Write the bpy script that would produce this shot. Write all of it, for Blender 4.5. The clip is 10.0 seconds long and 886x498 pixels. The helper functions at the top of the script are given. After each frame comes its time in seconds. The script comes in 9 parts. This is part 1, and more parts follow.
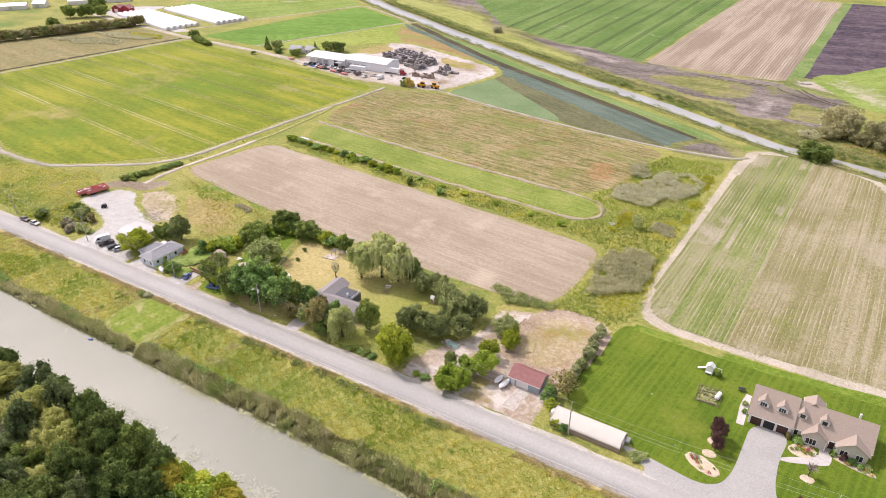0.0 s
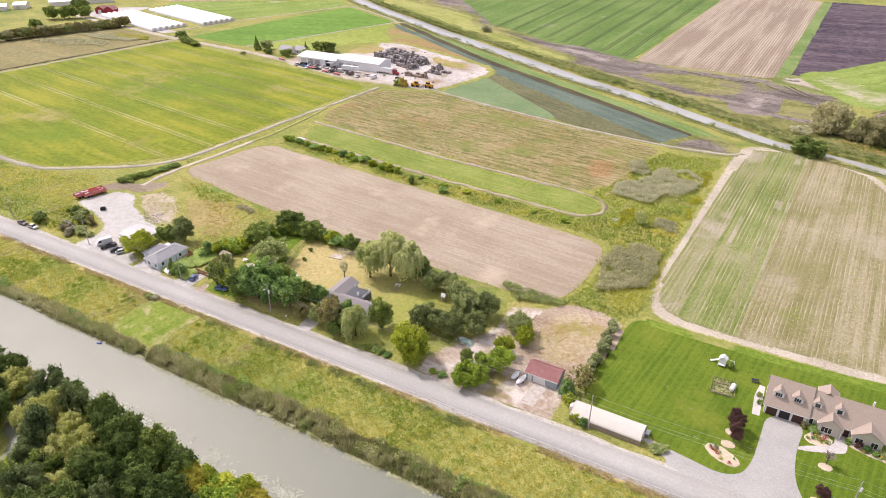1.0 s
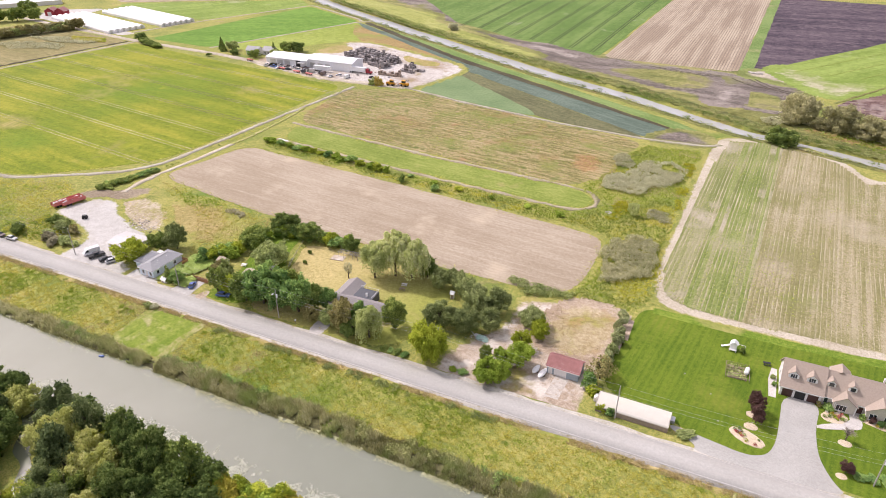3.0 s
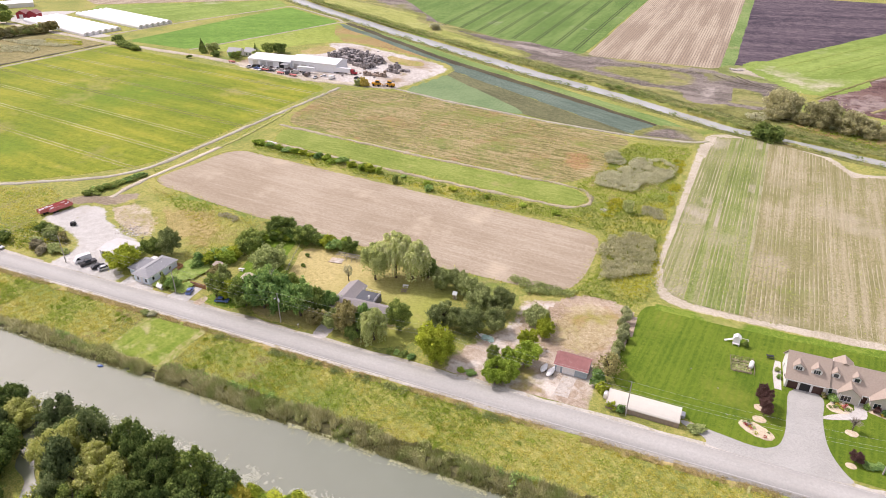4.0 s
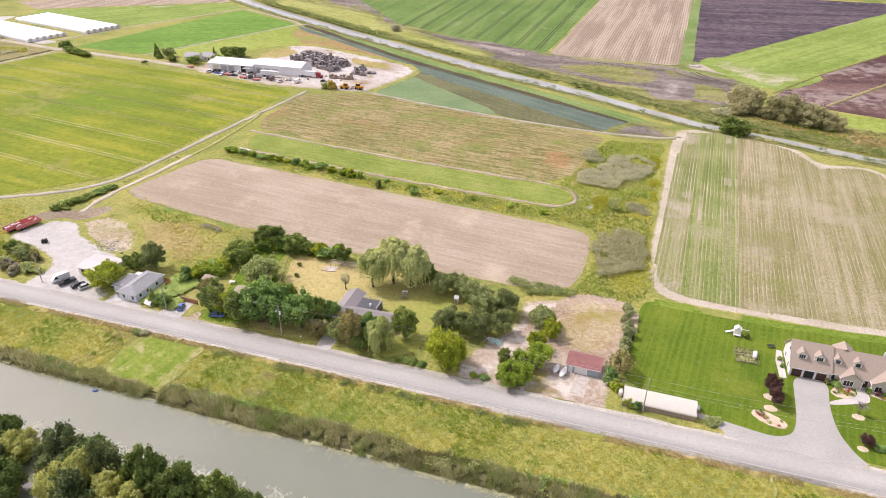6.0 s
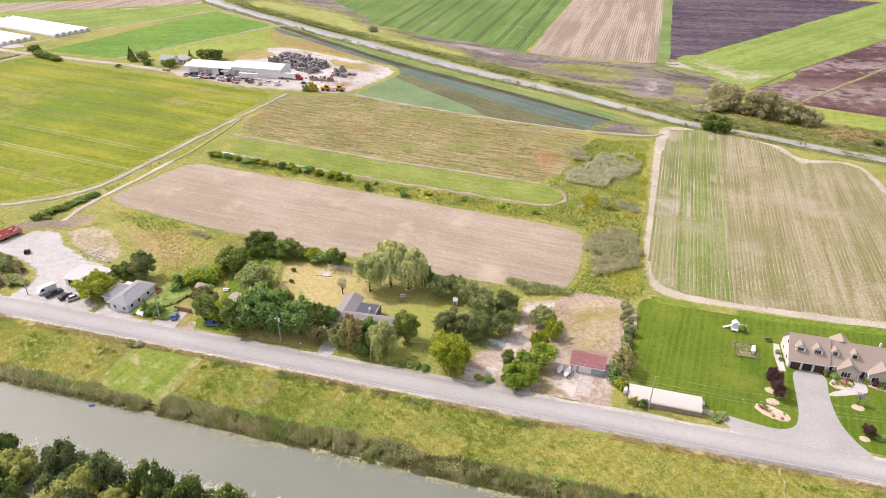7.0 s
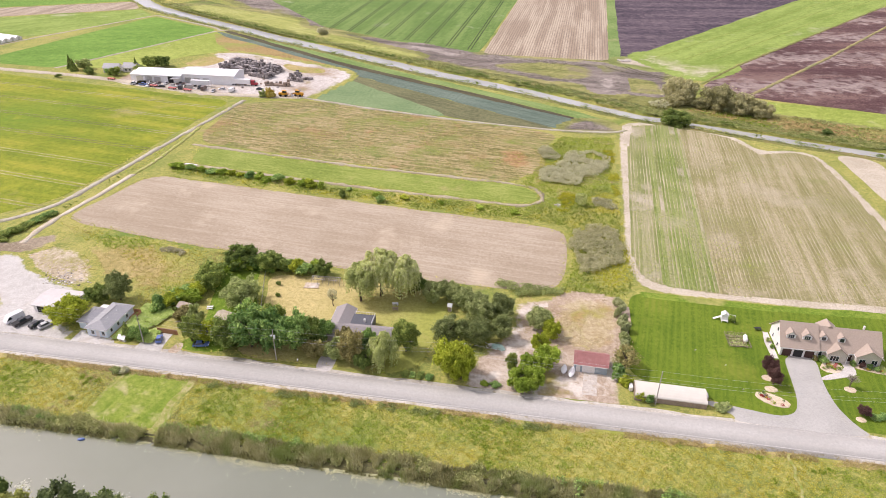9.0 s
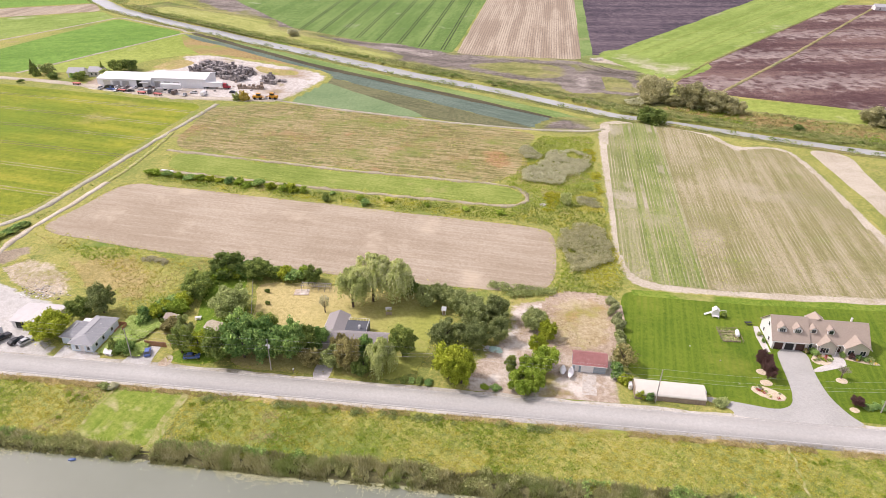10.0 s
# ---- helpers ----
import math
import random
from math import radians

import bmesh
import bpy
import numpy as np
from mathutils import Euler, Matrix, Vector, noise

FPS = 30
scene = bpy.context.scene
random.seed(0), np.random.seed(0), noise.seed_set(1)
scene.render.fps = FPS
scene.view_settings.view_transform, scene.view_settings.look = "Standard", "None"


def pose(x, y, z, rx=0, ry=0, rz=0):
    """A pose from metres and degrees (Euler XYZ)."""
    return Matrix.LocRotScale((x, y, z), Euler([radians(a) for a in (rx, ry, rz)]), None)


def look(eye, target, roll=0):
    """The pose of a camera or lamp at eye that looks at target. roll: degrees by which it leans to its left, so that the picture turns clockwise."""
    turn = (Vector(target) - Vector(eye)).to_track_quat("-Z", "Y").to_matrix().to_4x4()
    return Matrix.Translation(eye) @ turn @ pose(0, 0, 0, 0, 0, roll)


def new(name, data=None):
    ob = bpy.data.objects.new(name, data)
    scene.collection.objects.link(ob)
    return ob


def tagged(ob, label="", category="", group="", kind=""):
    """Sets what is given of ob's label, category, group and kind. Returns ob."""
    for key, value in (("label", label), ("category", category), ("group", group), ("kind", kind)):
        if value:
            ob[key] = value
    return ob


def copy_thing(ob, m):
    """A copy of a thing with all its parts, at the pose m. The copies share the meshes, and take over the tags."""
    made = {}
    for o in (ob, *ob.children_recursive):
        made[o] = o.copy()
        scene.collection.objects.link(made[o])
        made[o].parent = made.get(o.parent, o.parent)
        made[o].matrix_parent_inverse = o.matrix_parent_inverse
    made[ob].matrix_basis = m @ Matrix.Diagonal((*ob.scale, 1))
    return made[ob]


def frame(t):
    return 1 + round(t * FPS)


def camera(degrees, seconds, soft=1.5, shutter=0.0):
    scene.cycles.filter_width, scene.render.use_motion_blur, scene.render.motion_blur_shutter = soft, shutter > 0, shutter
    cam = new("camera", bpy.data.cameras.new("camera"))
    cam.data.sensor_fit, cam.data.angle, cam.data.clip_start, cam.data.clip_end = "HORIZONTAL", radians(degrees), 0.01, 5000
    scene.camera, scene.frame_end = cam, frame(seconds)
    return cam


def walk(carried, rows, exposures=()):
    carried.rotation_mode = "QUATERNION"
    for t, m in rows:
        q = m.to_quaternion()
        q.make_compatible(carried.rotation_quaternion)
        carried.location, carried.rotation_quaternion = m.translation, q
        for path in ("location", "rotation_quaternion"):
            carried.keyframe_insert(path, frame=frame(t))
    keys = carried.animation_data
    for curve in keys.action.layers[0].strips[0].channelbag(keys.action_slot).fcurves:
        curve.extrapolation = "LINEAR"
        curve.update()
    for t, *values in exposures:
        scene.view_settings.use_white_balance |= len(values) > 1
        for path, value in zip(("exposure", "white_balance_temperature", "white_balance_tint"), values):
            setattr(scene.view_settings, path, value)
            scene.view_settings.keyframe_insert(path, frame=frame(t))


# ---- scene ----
cam = camera(67.9, 10.0, soft=0.8)
PATH = [
    (0, (0.002, 0.019, 120.276), (-0.887, 1.51, 119.283), 0.0),
    (0.5, (-3.755, -2.61, 120.002), (-4.62, -1.104, 119.01), 0.1),
    (1, (-7.52, -5.01, 119.672), (-8.362, -3.491, 118.68), 0.1),
    (1.5, (-11.341, -7.148, 119.364), (-12.156, -5.614, 118.372), 0.2),
    (2, (-15.103, -9.04, 119.038), (-15.887, -7.491, 118.046), 0.2),
    (2.5, (-18.926, -10.659, 118.759), (-19.678, -9.094, 117.767), 0.3),
    (4, (-30.189, -14.254, 118.075), (-30.846, -12.646, 117.083), 0.4),
    (4.5, (-33.998, -15.085, 117.942), (-34.623, -13.464, 116.951), 0.4),
    (5, (-37.885, -15.888, 117.876), (-38.476, -14.254, 116.885), 0.5),
    (5.5, (-41.778, -16.551, 117.807), (-42.332, -14.904, 116.817), 0.6),
    (7, (-53.271, -17.866, 117.814), (-53.711, -16.184, 116.824), 0.7),
    (7.5, (-57.124, -18.052, 117.816), (-57.523, -16.36, 116.827), 0.7),
    (8, (-60.91, -18.142, 117.867), (-61.268, -16.44, 116.879), 0.8),
    (8.5, (-64.666, -18.111, 117.865), (-64.982, -16.401, 116.877), 0.8),
    (9, (-68.328, -17.986, 117.889), (-68.603, -16.268, 116.901), 0.8),
    (9.5, (-72.181, -17.623, 117.844), (-72.409, -15.898, 116.858), 0.9),
    (10, (-76.122, -17.053, 117.772), (-76.301, -15.322, 116.785), 1.0),
]
walk(cam, [(t, look(eye, target, roll)) for t, eye, target, roll in PATH], exposures=[(0, 0.03, 6180, 24), (10, 0.03, 6180, 24)])

# ---- world and sun ----
SUN_AZ, SUN_EL = 170.0, 49.0   # degrees from +x towards +y; height above the horizon
world = bpy.data.worlds.new("sky")
scene.world = world
world.use_nodes = True
wn = world.node_tree.nodes
sky = wn.new("ShaderNodeTexSky")
sky.sky_type = "NISHITA"
sky.sun_disc = False
sky.sun_elevation = radians(SUN_EL)
sky.sun_rotation = radians(90.0 - SUN_AZ)
sky.air_density, sky.dust_density, sky.ozone_density = 1.0, 7.0, 1.0
wn["Background"].inputs[1].default_value = 0.12
# a thin even veil of high cloud over the clear sky
veil = wn.new("ShaderNodeMix")
veil.data_type = "RGBA"
veil.inputs[0].default_value = 0.42
veil.inputs[7].default_value = (10.5, 10.3, 10.0, 1)
world.node_tree.links.new(sky.outputs[0], veil.inputs[6])
world.node_tree.links.new(veil.outputs[2], wn["Background"].inputs[0])
sun_data = bpy.data.lights.new("sun", "SUN")
sun_data.energy, sun_data.angle, sun_data.color = 2.9, radians(3.0), (1.0, 0.95, 0.86)
sun = new("sun", sun_data)
sv = Vector((math.cos(radians(SUN_AZ)) * math.cos(radians(SUN_EL)), math.sin(radians(SUN_AZ)) * math.cos(radians(SUN_EL)), math.sin(radians(SUN_EL))))
sun.matrix_world = look(sv * 500, (0, 0, 0))


# ---- materials ----
def nodes_of(name):
    m = bpy.data.materials.new(name)
    m.use_nodes = True
    return m, m.node_tree.nodes, m.node_tree.links, m.node_tree.nodes["Principled BSDF"]


def math_node(nd, lk, op, a, b=None, c=None):
    n = nd.new("ShaderNodeMath")
    n.operation = op
    for i, v in enumerate((a, b, c)):
        if v is None:
            continue
        if isinstance(v, (int, float)):
            n.inputs[i].default_value = v
        else:
            lk.new(v, n.inputs[i])
    return n.outputs[0]


def noise_node(nd, lk, coord, scale, detail=4.0, rough=0.55, stretch=None):
    n = nd.new("ShaderNodeTexNoise")
    n.inputs["Scale"].default_value = scale
    n.inputs["Detail"].default_value = detail
    n.inputs["Roughness"].default_value = rough
    if stretch:
        mp = nd.new("ShaderNodeMapping")
        mp.vector_type = "TEXTURE"
        mp.inputs["Rotation"].default_value = (0, 0, -stretch[0])
        mp.inputs["Scale"].default_value = (1 / stretch[1], 1 / stretch[2], 1)
        lk.new(coord, mp.inputs[0])
        coord = mp.outputs[0]
    lk.new(coord, n.inputs["Vector"])
    return n.outputs[0]


def ramp_node(nd, lk, fac, stops):
    r = nd.new("ShaderNodeValToRGB")
    e = r.color_ramp.elements
    while len(e) < len(stops):
        e.new(0.5)
    for el, (p, c) in zip(e, stops):
        el.position, el.color = p, (*c, 1)
    lk.new(fac, r.inputs[0])
    return r.outputs[0]


def mix_node(nd, lk, fac, a, b, mode="MIX"):
    m = nd.new("ShaderNodeMix")
    m.data_type, m.blend_type = "RGBA", mode
    for i, v in ((0, fac), (6, a), (7, b)):
        if isinstance(v, (int, float)):
            m.inputs[i].default_value = v
        elif isinstance(v, tuple):
            m.inputs[i].default_value = (*v, 1)
        else:
            lk.new(v, m.inputs[i])
    return m.outputs[2]


def surf(name, stops, big=0.03, small=0.6, mix=0.5, rows=None, tint=None, bump=0.3, bscale=3.0, rough=0.9, streak=None, spec=0.2, slope=None, fade=None, clods=0.5):
    """Ground cover or a plain surface. rows: (heading of the rows in degrees, spacing, colour, strength, wobble).
    tint: (scale, colour, low, high) large patches. streak: (heading, along, across, strength)."""
    m, nd, lk, p = nodes_of(name)
    pos = nd.new("ShaderNodeNewGeometry").outputs["Position"]
    a = noise_node(nd, lk, pos, big, 5)
    b = noise_node(nd, lk, pos, small, 6, 0.65)
    f = math_node(nd, lk, "ADD", math_node(nd, lk, "MULTIPLY", a, mix), math_node(nd, lk, "MULTIPLY", b, 1 - mix))
    if streak:
        s = noise_node(nd, lk, pos, 1.0, 4, 0.6, (radians(-streak[0]), streak[1], streak[2]))
        f = math_node(nd, lk, "ADD", f, math_node(nd, lk, "MULTIPLY", math_node(nd, lk, "SUBTRACT", s, 0.5), streak[3]))
    g = noise_node(nd, lk, pos, small * 4.5, 3, 0.7)
    f = math_node(nd, lk, "MULTIPLY_ADD", math_node(nd, lk, "SUBTRACT", g, 0.5), 0.95, f)
    f = math_node(nd, lk, "MULTIPLY_ADD", f, 2.9, -0.95)
    col = ramp_node(nd, lk, f, stops)
    if slope:
        # a slow change of cover across the field: (direction, start, end, colour, roughening)
        dn = nd.new("ShaderNodeVectorMath")
        dn.operation = "DOT_PRODUCT"
        lk.new(pos, dn.inputs[0])
        dn.inputs[1].default_value = (*slope[0], 0)
        dv = math_node(nd, lk, "MULTIPLY_ADD", noise_node(nd, lk, pos, 0.035, 4, 0.6), slope[4], dn.outputs["Value"])
        mr = nd.new("ShaderNodeMapRange")
        mr.inputs[1].default_value, mr.inputs[2].default_value = slope[1] + slope[4] * 0.5, slope[2] + slope[4] * 0.5
        lk.new(dv, mr.inputs[0])
        col = mix_node(nd, lk, math_node(nd, lk, "MULTIPLY", mr.outputs[0], 0.85), col, slope[3])
    if tint:
        for sc, c, lo, hi in tint:
            t = noise_node(nd, lk, pos, sc, 5, 0.6)
            mr = nd.new("ShaderNodeMapRange")
            mr.inputs[1].default_value, mr.inputs[2].default_value = lo, hi
            lk.new(t, mr.inputs[0])
            col = mix_node(nd, lk, mr.outputs[0], col, c)
    height = b
    if rows:
        for head, gap, c, strength, wob in rows:
            d = nd.new("ShaderNodeVectorMath")
            d.operation = "DOT_PRODUCT"
            lk.new(pos, d.inputs[0])
            k = 2 * math.pi / gap
            d.inputs[1].default_value = (-math.sin(radians(head)) * k, math.cos(radians(head)) * k, 0)
            w = noise_node(nd, lk, pos, 0.12, 4)
            ph = math_node(nd, lk, "MULTIPLY_ADD", w, wob, d.outputs["Value"])
            s = math_node(nd, lk, "MULTIPLY_ADD", math_node(nd, lk, "SINE", ph), 0.5, 0.5)
            s = math_node(nd, lk, "POWER", s, 3.0)
            v = noise_node(nd, lk, pos, 0.06, 5, 0.7)
            amt = math_node(nd, lk, "MULTIPLY", math_node(nd, lk, "MULTIPLY", s, strength), math_node(nd, lk, "MULTIPLY_ADD", v, 2.4, -0.45))
            amt = math_node(nd, lk, "MINIMUM", math_node(nd, lk, "MAXIMUM", amt, 0.0), 1.0)
            col = mix_node(nd, lk, amt, col, c)
    if fade:
        # the cover thins out raggedly towards the rim into its neighbour's colours
        at = nd.new("ShaderNodeAttribute")
        at.attribute_name = "cover"
        w = math_node(nd, lk, "MULTIPLY_ADD", math_node(nd, lk, "SUBTRACT", noise_node(nd, lk, pos, fade[1], 5, 0.7), 0.5), 4.5, at.outputs["Fac"])
        w = math_node(nd, lk, "MINIMUM", math_node(nd, lk, "MAXIMUM", math_node(nd, lk, "MULTIPLY_ADD", w, 1.2, 0.5), 0.0), 1.0)
        col = mix_node(nd, lk, w, ramp_node(nd, lk, f, fade[0]), col)
    # clods and tufts: a grain over all of the cover, patches included
    grain = math_node(nd, lk, "ADD", math_node(nd, lk, "MULTIPLY", noise_node(nd, lk, pos, small * 1.4, 5, 0.7), 0.6), math_node(nd, lk, "MULTIPLY", b, 0.4))
    col = mix_node(nd, lk, clods, col, ramp_node(nd, lk, grain, [(0.33, (0.58, 0.58, 0.56)), (0.5, (1.0, 1.0, 1.0)), (0.67, (1.34, 1.34, 1.32))]), "MULTIPLY")
    lk.new(col, p.inputs["Base Color"])
    p.inputs["Roughness"].default_value = rough
    p.inputs["Specular IOR Level"].default_value = spec
    if bump:
        bn = nd.new("ShaderNodeBump")
        bn.inputs["Strength"].default_value = bump
        bn.inputs["Distance"].default_value = 0.25
        h = noise_node(nd, lk, pos, bscale, 4, 0.7)
        lk.new(h, bn.inputs["Height"])
        lk.new(bn.outputs[0], p.inputs["Normal"])
    return m


def leaf_mat(name, dark, mid, light, trans=0.25, drift=()):
    m, nd, lk, p = nodes_of(name)
    geo = nd.new("ShaderNodeNewGeometry")
    oi = nd.new("ShaderNodeObjectInfo")
    n = noise_node(nd, lk, geo.outputs["Position"], 0.35, 3)
    f = math_node(nd, lk, "ADD", math_node(nd, lk, "MULTIPLY", geo.outputs["Random Per Island"], 0.5), math_node(nd, lk, "MULTIPLY_ADD", n, 0.9, -0.2))
    f = math_node(nd, lk, "ADD", f, math_node(nd, lk, "MULTIPLY_ADD", oi.outputs["Random"], 0.3, -0.15))
    col = ramp_node(nd, lk, f, [(0.05, dark), (0.5, mid), (0.95, light)])
    for sc, c, lo, hi in drift:
        mr = nd.new("ShaderNodeMapRange")
        mr.inputs[1].default_value, mr.inputs[2].default_value = lo, hi
        lk.new(noise_node(nd, lk, geo.outputs["Position"], sc, 4, 0.6), mr.inputs[0])
        col = mix_node(nd, lk, math_node(nd, lk, "MULTIPLY", mr.outputs[0], 0.75), col, c)
    lk.new(col, p.inputs["Base Color"])
    p.inputs["Roughness"].default_value = 0.85
    p.inputs["Specular IOR Level"].default_value = 0.08
    tr = nd.new("ShaderNodeBsdfTranslucent")
    lk.new(col, tr.inputs[0])
    ms = nd.new("ShaderNodeMixShader")
    ms.inputs[0].default_value = trans
    lk.new(p.outputs[0], ms.inputs[1])
    lk.new(tr.outputs[0], ms.inputs[2])
    lk.new(ms.outputs[0], nd["Material Output"].inputs[0])
    return m


def plain(name, col, rough=0.6, metal=0.0, vary=0.15, scale=1.5, spec=0.4, bump=0.0, dirt=None):
    """A painted or built surface with slight wear."""
    m, nd, lk, p = nodes_of(name)
    pos = nd.new("ShaderNodeNewGeometry").outputs["Position"]
    n = noise_node(nd, lk, pos, scale, 6, 0.65)
    n2 = noise_node(nd, lk, pos, scale * 9, 3, 0.6)
    f = math_node(nd, lk, "ADD", math_node(nd, lk, "MULTIPLY", n, 0.65), math_node(nd, lk, "MULTIPLY", n2, 0.35))
    lo = tuple(c * (1 - vary * 1.6) for c in col)
    hi = tuple(min(1, c * (1 + vary)) for c in col)
    c = ramp_node(nd, lk, f, [(0.3, lo), (0.7, hi)])
    if dirt:
        mr = nd.new("ShaderNodeMapRange")
        mr.inputs[1].default_value, mr.inputs[2].default_value = 0.55, 0.72
        lk.new(noise_node(nd, lk, pos, scale * 0.5, 5, 0.7), mr.inputs[0])
        c = mix_node(nd, lk, math_node(nd, lk, "MULTIPLY", mr.outputs[0], 0.7), c, dirt)
    lk.new(c, p.inputs["Base Color"])
    p.inputs["Roughness"].default_value = rough
    p.inputs["Metallic"].default_value = metal
    p.inputs["Specular IOR Level"].default_value = spec
    if bump:
        bn = nd.new("ShaderNodeBump")
        bn.inputs["Strength"].default_value = bump
        bn.inputs["Distance"].default_value = 0.05
        lk.new(n2, bn.inputs["Height"])
        lk.new(bn.outputs[0], p.inputs["Normal"])
    return m


M = {}
GRASS = [(0.1, (0.15, 0.19, 0.045)), (0.4, (0.25, 0.275, 0.065)), (0.65, (0.34, 0.33, 0.075)), (0.9, (0.43, 0.37, 0.13))]
OLIVE = [(0.1, (0.13, 0.145, 0.042)), (0.4, (0.19, 0.205, 0.058)), (0.65, (0.25, 0.25, 0.08)), (0.9, (0.33, 0.30, 0.12))]
SANDY = [(0.1, (0.31, 0.23, 0.155)), (0.5, (0.42, 0.33, 0.235)), (0.9, (0.53, 0.44, 0.34))]
# rough ground of weeds and grass
M["rough"] = surf("rough_grass", [(0.1, (0.15, 0.19, 0.045)), (0.4, (0.25, 0.275, 0.065)), (0.65, (0.34, 0.33, 0.075)), (0.9, (0.43, 0.37, 0.13))], 0.035, 0.7, 0.45,
                  tint=[(0.02, (0.15, 0.22, 0.04), 0.52, 0.66), (0.05, (0.34, 0.27, 0.13), 0.62, 0.74)], bump=0.8, bscale=1.6)
M["crop"] = surf("soy_crop", [(0.1, (0.14, 0.19, 0.012)), (0.5, (0.205, 0.245, 0.015)), (0.9, (0.31, 0.305, 0.032))], 0.02, 0.35, 0.6,
                 rows=[(-8.0, 1.5, (0.19, 0.25, 0.013), 0.5, 1.0)], tint=[(0.012, (0.145, 0.225, 0.016), 0.50, 0.68), (0.022, (0.37, 0.31, 0.11), 0.60, 0.74), (0.05, (0.30, 0.315, 0.025), 0.62, 0.74)], bump=0.4, bscale=2.5, streak=(-8, 0.01, 0.15, 0.8))
M["tilled"] = surf("tilled_soil", [(0.1, (0.312, 0.25, 0.173)), (0.5, (0.384, 0.317, 0.23)), (0.9, (0.466, 0.398, 0.302))], 0.03, 0.9, 0.5,
                   rows=[(-6.0, 1.6, (0.32, 0.245, 0.165), 0.22, 4.0)], tint=[(0.05, (0.50, 0.42, 0.31), 0.56, 0.70)], streak=(-6, 0.03, 0.5, 0.45), bump=0.5, bscale=2.0, clods=0.22)
M["strip"] = surf("grass_strip", [(0.1, (0.15, 0.205, 0.03)), (0.5, (0.22, 0.28, 0.05)), (0.9, (0.31, 0.34, 0.09))], 0.05, 0.8, 0.5, tint=[(0.06, (0.33, 0.30, 0.11), 0.62, 0.74)], streak=(-8, 0.03, 0.6, 0.4), bump=0.4)
WEEDY = [(0.1, (0.15, 0.145, 0.045)), (0.4, (0.235, 0.215, 0.075)), (0.65, (0.315, 0.255, 0.11)), (0.95, (0.42, 0.34, 0.19))]
M["weedy"] = surf("weedy_field", WEEDY, 0.03, 0.5, 0.4, rows=[(-6.5, 4.6, (0.40, 0.33, 0.18), 0.3, 9.0)],
                  tint=[(0.022, (0.31, 0.19, 0.085), 0.56, 0.70), (0.09, (0.35, 0.20, 0.095), 0.59, 0.69), (0.045, (0.20, 0.235, 0.055), 0.50, 0.68), (0.12, (0.14, 0.17, 0.04), 0.56, 0.68)], streak=(-6.5, 0.07, 0.55, 1.0), bump=0.9, bscale=1.2)
M["rust_weedy"] = surf("rusty_weeds_thin", [(0.1, (0.25, 0.155, 0.06)), (0.5, (0.33, 0.205, 0.085)), (0.9, (0.42, 0.28, 0.14))], 0.05, 0.6, 0.5, tint=[(0.08, (0.25, 0.24, 0.06), 0.56, 0.68)], streak=(-6.5, 0.07, 0.55, 0.9), bump=0.9, bscale=1.2, fade=(WEEDY, 0.12))
M["teal_light"] = surf("young_cabbage", [(0.2, (0.15, 0.225, 0.095)), (0.8, (0.225, 0.30, 0.14))], 0.05, 0.6, 0.5, rows=[(-28, 1.8, (0.12, 0.19, 0.09), 0.5, 0.8)])
M["teal_dark"] = surf("cabbage", [(0.2, (0.085, 0.125, 0.095)), (0.8, (0.165, 0.215, 0.165))], 0.03, 0.5, 0.6, rows=[(-29, 2.2, (0.10, 0.115, 0.08), 0.5, 0.8)], tint=[(0.03, (0.25, 0.25, 0.19), 0.62, 0.75)], streak=(-29, 0.012, 0.25, 0.6))
M["olive_strip"] = surf("thin_crop", [(0.2, (0.10, 0.105, 0.05)), (0.8, (0.19, 0.19, 0.09))], 0.03, 0.5, 0.5, streak=(-29, 0.012, 0.3, 0.5))
M["dark_soil"] = surf("muck_soil", [(0.2, (0.055, 0.045, 0.03)), (0.8, (0.11, 0.10, 0.05))], 0.03, 0.5, 0.5, streak=(-30, 0.012, 0.3, 0.5))
M["green_strip"] = surf("clover_strip", [(0.2, (0.13, 0.21, 0.05)), (0.8, (0.225, 0.305, 0.10))], 0.03, 0.5, 0.5, tint=[(0.04, (0.33, 0.31, 0.15), 0.58, 0.72)], streak=(-30, 0.012, 0.3, 0.5))
M["dirt_pale"] = surf("pale_dirt", [(0.1, (0.38, 0.325, 0.235)), (0.5, (0.485, 0.43, 0.33)), (0.9, (0.59, 0.535, 0.43))], 0.08, 1.2, 0.5, tint=[(0.15, (0.33, 0.31, 0.14), 0.6, 0.75)], bump=0.5)
M["track_soft"] = surf("worn_track", [(0.1, (0.27, 0.23, 0.14)), (0.5, (0.38, 0.33, 0.225)), (0.9, (0.47, 0.415, 0.305))], 0.1, 1.0, 0.5, tint=[(0.12, (0.26, 0.27, 0.07), 0.55, 0.70)], bump=0.4)
M["olive_bank"] = surf("olive_bank_grass", [(0.1, (0.125, 0.135, 0.04)), (0.5, (0.20, 0.205, 0.06)), (0.9, (0.29, 0.275, 0.10))], 0.03, 0.3, 0.5, tint=[(0.03, (0.17, 0.22, 0.045), 0.52, 0.64), (0.05, (0.25, 0.18, 0.075), 0.58, 0.70)], bump=0.9, bscale=1.0)
